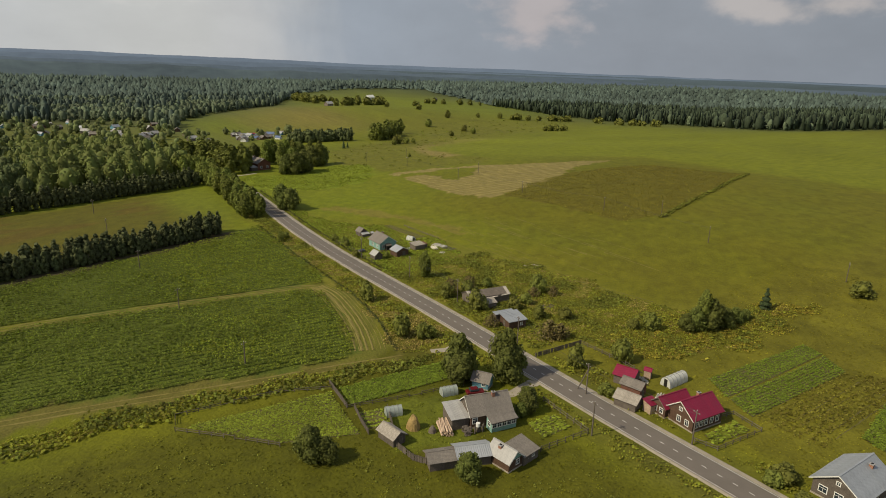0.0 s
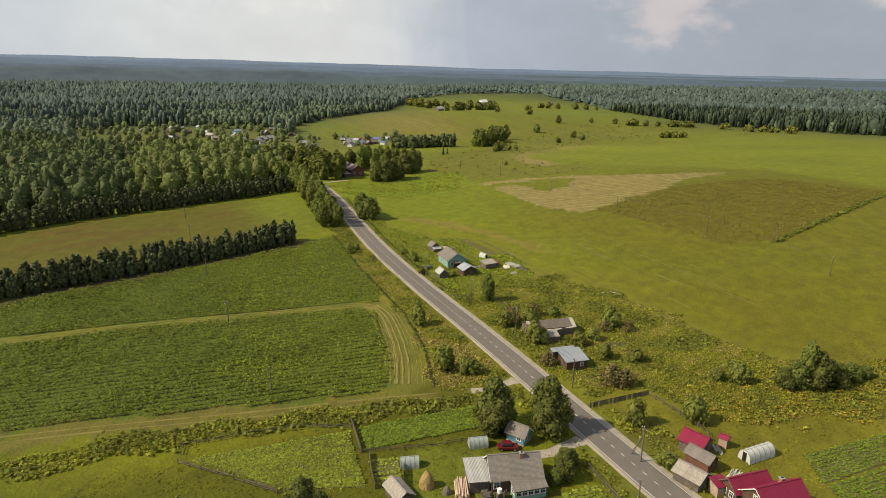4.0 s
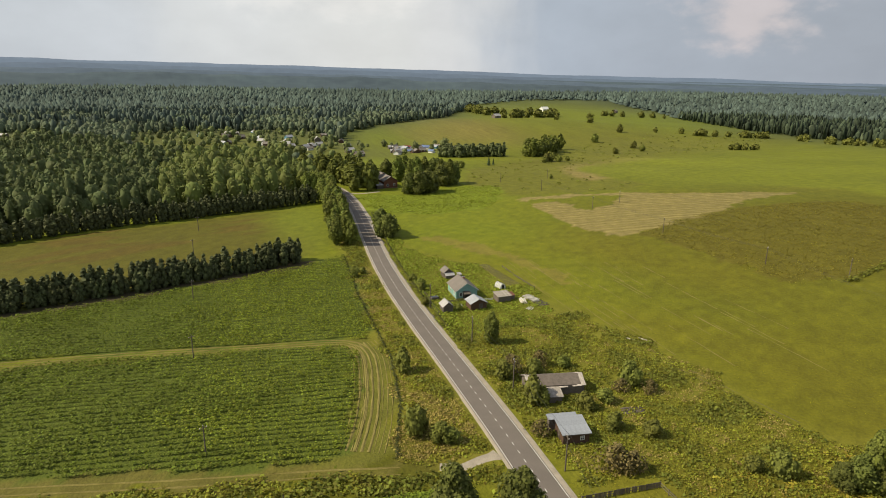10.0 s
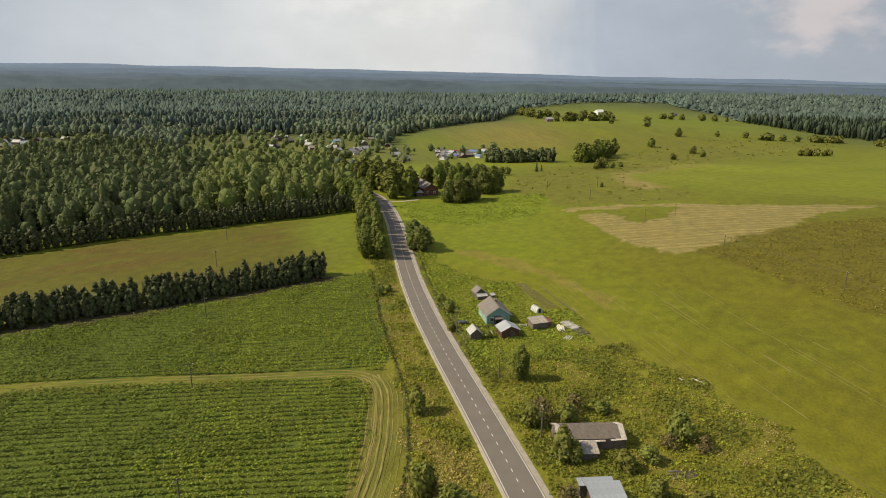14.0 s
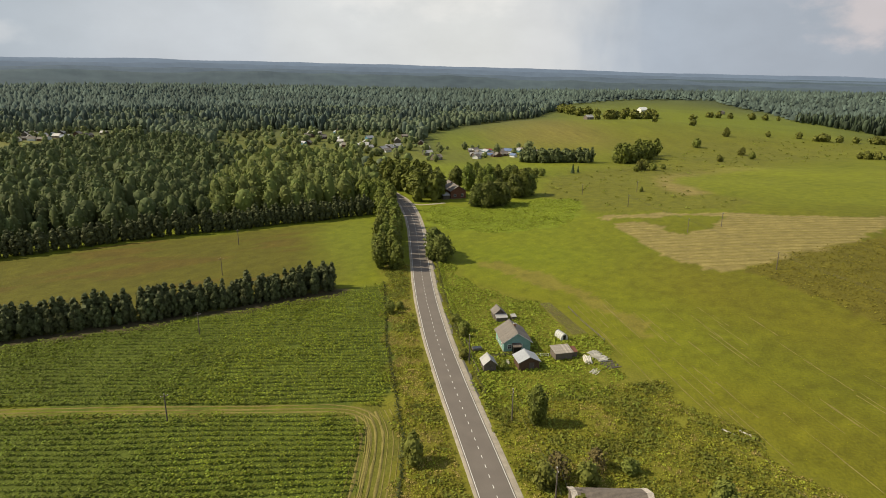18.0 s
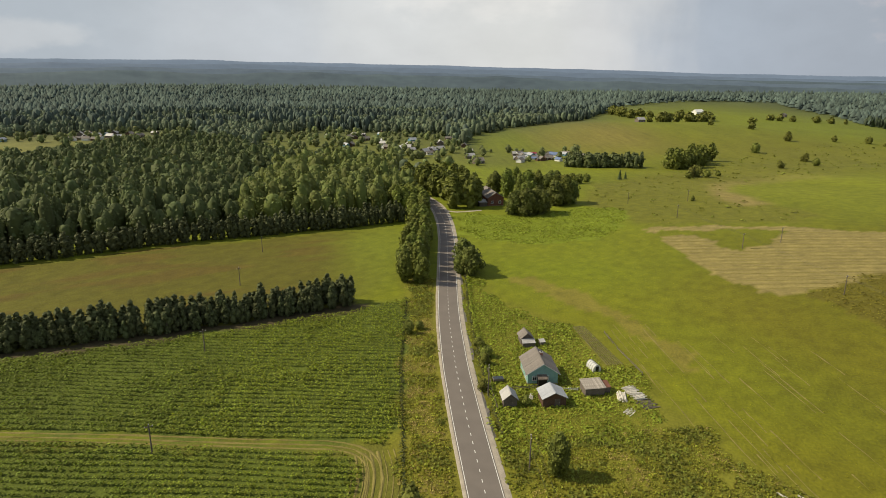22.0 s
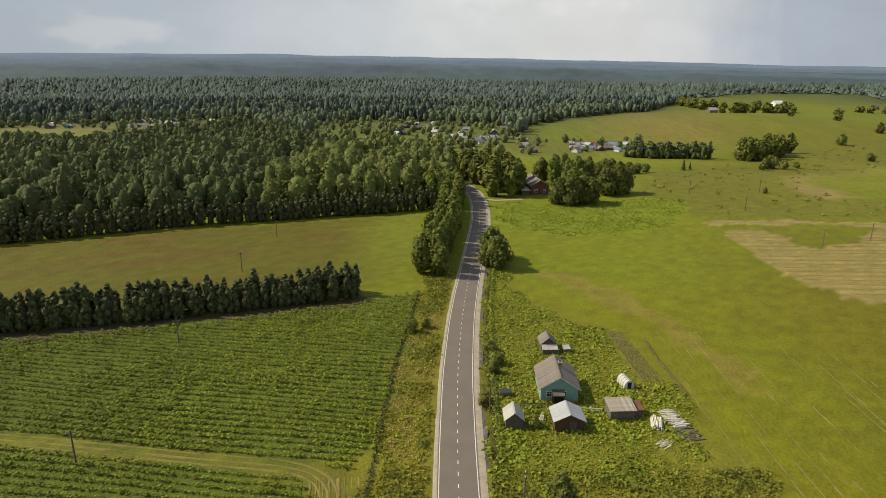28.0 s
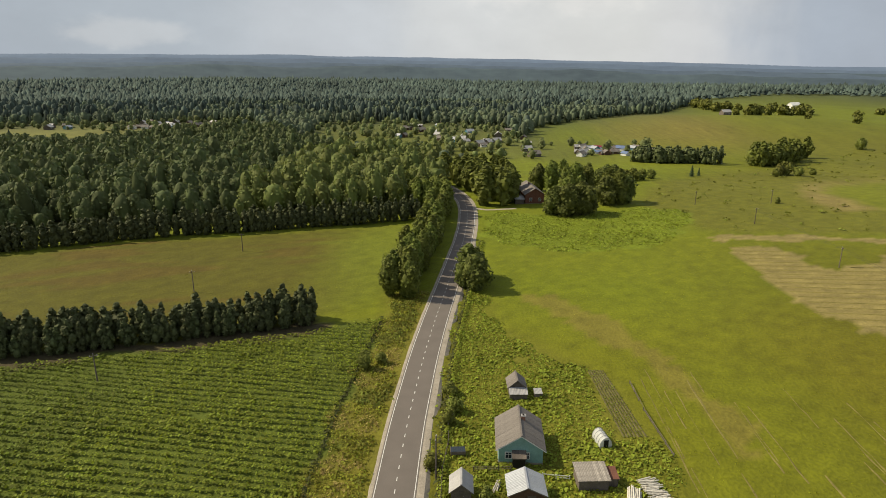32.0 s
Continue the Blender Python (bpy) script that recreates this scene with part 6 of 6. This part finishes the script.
def village_house(x, y, yaw, s, wall, roof, label):
    e = gable_house("village_house", label, "house", x, y, yaw, 9 * s, 6.5 * s, 2.9 * s, 2.3 * s, wall, roof, over=0.4, sheet=4.5 * s, base=False, windows=[("R", -1.4, 1.0, 1.0, 1.2), ("R", 1.4, 1.0, 1.0, 1.2), ("F", -2, 1.0, 1.0, 1.2), ("F", 2, 1.0, 1.0, 1.2)], group="village houses")
    return e


rv = random.Random(5)
CHOICES = [(LOGS, SLATE, "dark log village house with a grey roof"), (OLDWOOD, PALE, "weathered village house with a pale roof"), (BLUE, ZINC, "bluish village house with a metal roof"), (LOGS, CRIMSON, "village house with a red roof"), (WHITE, SLATE, "whitewashed village house with a grey roof")]
BLUEROOF = mat("blue_metal_roof", (0.14, 0.19, 0.33), 0.5, 0.1, var=0.1, each=0.1)
CHOICES.append((WHITE, BLUEROOF, "white village house with a bright blue roof"))
for (x0, y0, x1, y1, count) in ((100, 392, 168, 458, 46), (-15, 440, 70, 600, 20), (-90, 540, 0, 690, 14), (-385, 620, -295, 710, 24), (-480, 615, -425, 645, 5)):
    for k in range(count):
        hx, hy = rv.uniform(x0, x1), rv.uniform(y0, y1)
        village_house(hx, hy, rv.uniform(0, 180), rv.uniform(0.5, 0.85) if x0 == 100 else rv.uniform(0.7, 1.1), *CHOICES[rv.choice((0, 0, 1, 1, 2, 3, 4, 4, 5) if x0 == 100 else (0, 0, 0, 1, 1, 2, 4))])
village_house(62, 403, 20, 1.0, OLDWOOD, SLATE, "grey village house at the end of the grove")
village_house(565, 940, 15, 1.9, WHITE, WHITE, "white farm building on the far hill")
village_house(346, 700, 15, 1.3, OLDWOOD, PALE, "grey farm house among trees on the far hill")
village_house(753, 966, 40, 1.4, OLDWOOD, SLATE, "small farm building on the far hill")

# poles and wires
for p in ((102.3, 72.5), (120.5, 76), (101, 19), (105, -29.3), (116.8, -51.1), (95.9, -85.4), (92.9, -133.8), (104.7, 127.9), (98.4, 168.6), (132.7, 170.1), (-79.8, 99.6), (-81.4, 61), (-81, 10.3), (-80.5, -33), (-78, -75.7)):
    utility_pole(*p, 6.2, 25)
for p, b_ in (((-24.1, -128.2), True), ((-22.4, -151.8), False), ((-35.3, -139.0), False), ((-12.6, -45.7), False), ((-13.6, -71.5), False), ((-18.4, -101.5), False), ((-14.6, -18.5), False)):
    utility_pole(*p, 7.2, 80, b_, group="poles along the road")
for a, b_ in (((-24.1, -128.2), (-22.4, -151.8)), ((-24.1, -128.2), (-18.4, -101.5)), ((-18.4, -101.5), (-13.6, -71.5)), ((-13.6, -71.5), (-12.6, -45.7)), ((102.3, 72.5), (101, 19)), ((102.3, 72.5), (104.7, 127.9)), ((101, 19), (105, -29.3)), ((105, -29.3), (95.9, -85.4))):
    wires(a, b_)

# ---- trees and bushes ----
rt = random.Random(3)
HEDGE = "trees of the hedge"
BACK, BEND, VALLEY, SLOPE, HILL = [], [], [], [], []
MIDROW = []
for k in range(76):
    x = -196 + 150.5 * k / 75
    y = float(np.interp(x, [-196, -133, -90, -44], [-1, 14.5, 25, 39.5]))
    tree("alder", x + rt.uniform(-0.8, 0.8), y - 0.4 + rt.uniform(-0.7, 0.7), rt.uniform(0.5, 0.82), group=HEDGE, label="bushy field hedge tree, shade put into its dark leaves")
    for off in (2.2, 4.6):
        MIDROW.append((x + rt.uniform(-1.2, 1.2), y + off + rt.uniform(-0.7, 0.7), rt.uniform(0.66, 0.98)))
for k in range(80):
    x = -212 + 190 * k / 79
    y = float(np.interp(x, [-212, -166, -103, -24], [79, 93.5, 117.5, 142]))
    BACK.append((x + rt.uniform(-0.7, 0.7), y + 1.5 + rt.uniform(-0.8, 0.8), rt.uniform(0.7, 1.0)))
    BACK.append((x + 1.5 + rt.uniform(-0.7, 0.7), y + 5 + rt.uniform(-0.8, 0.8), rt.uniform(0.75, 1.05)))
for k in range(27):
    y = 57 + 5.4 * k
    x = float(road_x(y))
    tree("birch", x - 9.6 + rt.uniform(-1, 0.8), y + rt.uniform(-1, 1), rt.uniform(1.0, 1.35), group="birches along the road", label="tall leafy birch beside the road", lod=0.6 if y > 105 else 1.0)
    tree("birch", x - 13.6 + rt.uniform(-1.2, 1.2), y + 2.5 + rt.uniform(-1, 1), rt.uniform(1.0, 1.3), group="birches along the road", label="tall leafy birch beside the road", lod=0.6 if y > 105 else 1.0)
    if k > 19:
        for q in range(3):
            tree("birch", x - 18 - 5 * q + rt.uniform(-2, 2), y + rt.uniform(-2, 2), rt.uniform(1.1, 1.45), group="birches along the road", label="tall leafy birch beside the road", lod=0.6 if y > 105 else 1.0)
for k in range(44):
    y = rt.uniform(172, 262)
    x = float(road_x(y)) + rt.uniform(7, 21 + (y - 172) * 0.25)
    BEND.append((x, y, rt.uniform(1.2, 1.65)))
for x, y, s in ((-4.2, 63.5, 1.15), (-5.6, 70.5, 1.25), (-3.4, 74, 1.0), (-7.4, 66, 0.8)):
    tree("willow", x, y, s, label="rounded dense tree at the roadside ditch")
for x, y, s in ((33.5, 154, 1.35), (38.5, 151.5, 1.5), (44.5, 153.5, 1.55), (48, 157, 1.3), (40, 159, 1.6), (60, 173, 1.45), (66, 174.5, 1.6), (70, 178, 1.4), (63, 181, 1.6), (44, 186, 1.6), (50, 192, 1.7), (57, 196, 1.6), (40, 200, 1.7), (47, 206, 1.7), (36, 212, 1.5), (56, 212, 1.5), (66, 205, 1.4), (75, 230, 1.2), (82, 240, 1.1)):
    tree("willow" if s < 1.58 else "birch", x, y, s, group="grove by the log building", label="large leafy tree in the grove by the log building", lod=1.0)
for k in range(36):
    u = k / 35
    VALLEY.append((130 + 56 * u + rt.uniform(-4, 4), 366 - 24 * u + rt.uniform(-2, 16), rt.uniform(1.0, 1.4)))
for k in range(30):
    u = rt.random()
    SLOPE.append((212 + 62 * u + rt.uniform(-5, 7), 334 + 52 * u + rt.uniform(-3, 16), rt.uniform(1.15, 1.85)))
for x, y, s, kind in ((192, 275, 2.3, "shrub"), (197, 279, 2.6, "shrub"), (186, 268, 1.6, "shrub"), (203, 274, 1.8, "shrub"), (216, 281, 1.3, "shrub"), (137.8, 272.4, 0.7, "spruce"), (143.5, 276, 0.5, "spruce"), (349, 439, 3.2, "shrub"), (438, 514, 3.4, "shrub"), (344, 345, 2.2, "shrub"), (300, 330, 1.8, "shrub"), (360, 380, 2.4, "shrub"), (136, 171, 0.9, "shrub"), (96, 250, 2.2, "shrub"), (102, 254, 2.0, "shrub"), (90, 246, 2.0, "shrub"), (110, 262, 1.8, "shrub"), (84, 232, 2.4, "shrub")):
    tree(kind, x, y, s)
for (x0, y0, x1, y1, count, s) in ((540, 493, 635, 450, 14, 2.5), (427, 354, 462, 314, 9, 2.0), (640, 420, 615, 283, 13, 2.5), (628, 842, 753, 800, 10, 3.0), (360, 700, 520, 812, 30, 3.8), (412, 860, 422, 1003, 16, 4.2), (437, 925, 500, 864, 10, 3.6)):
    for k in range(count):
        u = rt.random()
        HILL.append((x0 + (x1 - x0) * u + rt.uniform(-5, 5), y0 + (y1 - y0) * u + rt.uniform(-5, 5), s * rt.uniform(0.6, 1.2)))
for x, y, s in ((426, 656, 2.6), (457, 612, 2.6), (502, 521, 2.2), (538, 512, 2.6), (549, 752, 3), (510, 797, 2.6)):
    HILL.append((x, y, s))
for x, y, s, kind, q in ((28.2, -123.6, 1.0, "birch", 1.15), (30.5, -125, 0.95, "willow", 1.0), (26.4, -123, 0.8, "willow", 0.95), (24.0, -121.6, 0.62, "willow", 0.9), (34.5, -126.5, 0.7, "willow", 0.9), (40, -126.5, 0.55, "willow", 0.9), (44, -127.4, 0.4, "willow", 0.9), (55.6, -127, 0.72, "spruce", 0.9), (17, -116, 1.3, "shrub", 1.2), (13.5, -113, 1.0, "shrub", 1), (85, -141, 1.9, "shrub", 0.8), (-9.6, -104, 1.9, "dry", 0.85), (-7.2, -105.5, 1.6, "dry", 0.8), (-34.4, -55.4, 1.5, "shrub", 1.25), (-39.6, -82, 1.35, "shrub", 1.5), (-38.6, -81, 1.1, "shrub", 1.5), (-35.6, -85.6, 1.4, "shrub", 0.9), (-34.2, -86.5, 1.1, "shrub", 0.9), (-41.8, -107.8, 1.05, "willow", 1.15), (-40.4, -108.6, 0.8, "willow", 1.1), (-44, -109.2, 0.8, "willow", 1.0), (-33.0, -113.0, 1.05, "willow", 1.25), (-34.4, -114.4, 0.85, "willow", 1.1), (-31.6, -113.6, 0.8, "willow", 1.1), (-81.6, -115.6, 0.72, "willow", 1.05), (-79.5, -117.5, 0.55, "willow", 1.0), (-62.6, -135.6, 0.62, "willow", 0.95), (-39.4, -126.2, 0.6, "willow", 0.85), (-37.6, -124, 0.56, "willow", 0.85), (-35.8, -123.4, 0.42, "willow", 0.85), (-41.5, -126.4, 0.38, "willow", 0.9), (-8, -48, 0.85, "birch", 1.05), (-7.4, -47.2, 0.6, "birch", 1.0), (-6.1, -67.3, 1.3, "shrub", 1), (-10.4, -64.6, 1.5, "dry", 1), (-13.8, -67, 1.4, "shrub", 1.1), (-2.5, -63.5, 1.4, "dry", 0.9), (2.5, -66, 1.2, "shrub", 0.8), (-12.2, -78, 1.7, "shrub", 1.15), (-10.4, -79.4, 1.2, "shrub", 1), (12.2, -79, 1.5, "shrub", 1.25), (-17, -90, 1.2, "dry", 0.9), (-29.5, 16.5, 1.05, "shrub", 1.2), (-26.2, 18.8, 0.9, "shrub", 0.9), (-11.2, 0, 1.0, "shrub", 0.9), (-12.0, 6, 0.9, "shrub", 0.9), (-12.4, -4, 0.9, "shrub", 1), (-15.2, -15.6, 0.8, "shrub", 0.9), (-7.3, -23.6, 0.8, "shrub", 0.9), (-15.9, -118.4, 1.2, "shrub", 1.5), (-5.0, -123, 1.4, "shrub", 1.3), (-4.2, -121, 1.0, "shrub", 1.2), (-20.8, -131, 1.1, "shrub", 0.8), (-16, -141.5, 0.7, "shrub", 0.8), (-19.2, -167, 1.3, "shrub", 0.8), (-24, -172, 1.1, "shrub", 0.9), (-22, -166, 1.0, "shrub", 0.8), (8.5, -80.5, 1.1, "dry", 0.9), (14.5, -83, 1.2, "dry", 0.8), (2.5, -83.5, 1.3, "shrub", 0.8), (-3, -84, 1.4, "shrub", 0.8), (-2, -93, 1.3, "shrub", 0.9), (4, -97, 1.2, "shrub", 0.8)):
    tree(kind, x, y, s, squash=q, lod=1.7 if s > 0.5 and kind in ("birch", "willow") else 1.0)
for rows_, name, kinds, material, label in ((MIDROW, "hedge_trees", ("alder",), LEAF["alder"], "dense trees behind a field hedge's front, shade put into their colour"), (BACK, "hedge_trees", ("alder",), LEAF["alder"], "slender trees in the long hedge by the wood, shade put into their colour"), (BEND, "birch_grove", ("birch",), LEAF["birch"], "tall birches behind the bend of the road"), (VALLEY, "dark_grove", ("willow", "alder", "willow"), LEAF["alder"], "dark grove in the valley"), (SLOPE, "leafy_grove", ("birch", "willow"), LEAF["birch"], "leafy grove on the far slope"), (HILL, "hill_bushes", ("shrub",), LEAF["shrub"], "lines of dark bushes across the far hill")):
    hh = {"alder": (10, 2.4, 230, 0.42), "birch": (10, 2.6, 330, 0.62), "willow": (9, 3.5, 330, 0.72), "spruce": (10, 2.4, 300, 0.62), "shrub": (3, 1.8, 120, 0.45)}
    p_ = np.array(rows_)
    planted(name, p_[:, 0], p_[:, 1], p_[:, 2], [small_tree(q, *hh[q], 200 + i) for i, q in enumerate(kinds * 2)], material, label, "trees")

# tall weeds by the lanes and plots
STRIP = [(-126, -80), (-115, -80), (-100, -80.5), (-85, -84), (-67, -87.5), (-50, -92), (-38, -96), (-40, -98.5), (-66, -94), (-87, -88.5), (-97, -88), (-103, -87.5), (-126, -86)]
NEARMEADOW = [(-150, -92), (-100, -95), (-85, -112), (-70, -124), (-66, -132), (-60, -141), (-40, -141), (-30, -150), (-30, -180), (-150, -170)]
cx, cy = scatter(STRIP, 0.68, rg, wander=1.0, jitter=0.3)
kk = np.array([noise.noise((a / 14, b / 9, 19)) for a, b in zip(cx, cy)]) + rng.normal(0, 0.12, len(cx)) > 0.0
planted("tall_weeds", cx[kk], cy[kk], rng.uniform(0.5, 1.3, kk.sum()), [tuft(6, 0.4, 0.7, 0.22, s + 65) for s in range(4)], WEED, "yellow-green tall weeds along the lane", "weeds")
cx, cy = cx[~kk], cy[~kk]
planted("tall_weeds", cx, cy, rng.uniform(0.6, 1.7, len(cx)), [tuft(6, 0.4, 0.7, 0.18, s + 60) for s in range(4)], DARKWEED, "dark tall weeds along the lane", "weeds")
cx, cy = scatter(NEARMEADOW, 1.6, rg)
kk = np.array([noise.noise((a / 11, b / 11, 9)) for a, b in zip(cx, cy)]) > 0.02
planted("weeds", cx[kk], cy[kk], rng.uniform(0.3, 0.9, kk.sum()), [tuft(7, 0.5, 0.4, 0.15, s + 70) for s in range(4)], SWARD, "patchy coarse grass in the near meadow", "weeds")

STRIPS = [(-3.3, -154.3), (32.0, -155.6), (36.8, -163.8), (24.7, -167.8), (-3.3, -166.3), (-3.9, -160.5)]
cx, cy = crop_rows(STRIPS, -0.12, 1.9, 0.5, rg)
planted("weeds", cx, cy, rng.uniform(0.6, 1.3, len(cx)), [tuft(6, 0.42, 0.28, 0.16, s + 78) for s in range(4)], RANK, "rows of rank straw-green grass on old furrows", "weeds")
BURDOCK = [(2, -112), (30, -112), (58, -124), (70, -136), (40, -138), (16, -136), (0, -128)]
cx, cy = scatter(BURDOCK, 0.9, rg, wander=2.0)
kk = np.array([noise.noise((a / 7, b / 5, 29)) for a, b in zip(cx, cy)]) > -0.12
YELLOWING = mat("yellowing_leaves", (0.330, 0.272, 0.036), 0.8, var=0.4, fine=0.8, coarse=0.12, island=0.4, thin=0.35, hue=0.02)
gold = np.array([noise.noise((a / 5, b / 4, 39)) for a, b in zip(cx, cy)]) + rng.normal(0, 0.2, len(cx)) > -0.08
for k, material, label in ((kk & gold, YELLOWING, "yellowing burdock behind the greenhouse"), (kk & ~gold, WEED, "green burdock among yellowing plants")):
    planted("weeds", cx[k], cy[k], rng.uniform(0.5, 1.4, k.sum()), [tuft(7, 0.42, 0.5, 0.165, s + 75) for s in range(4)], material, label, "weeds")
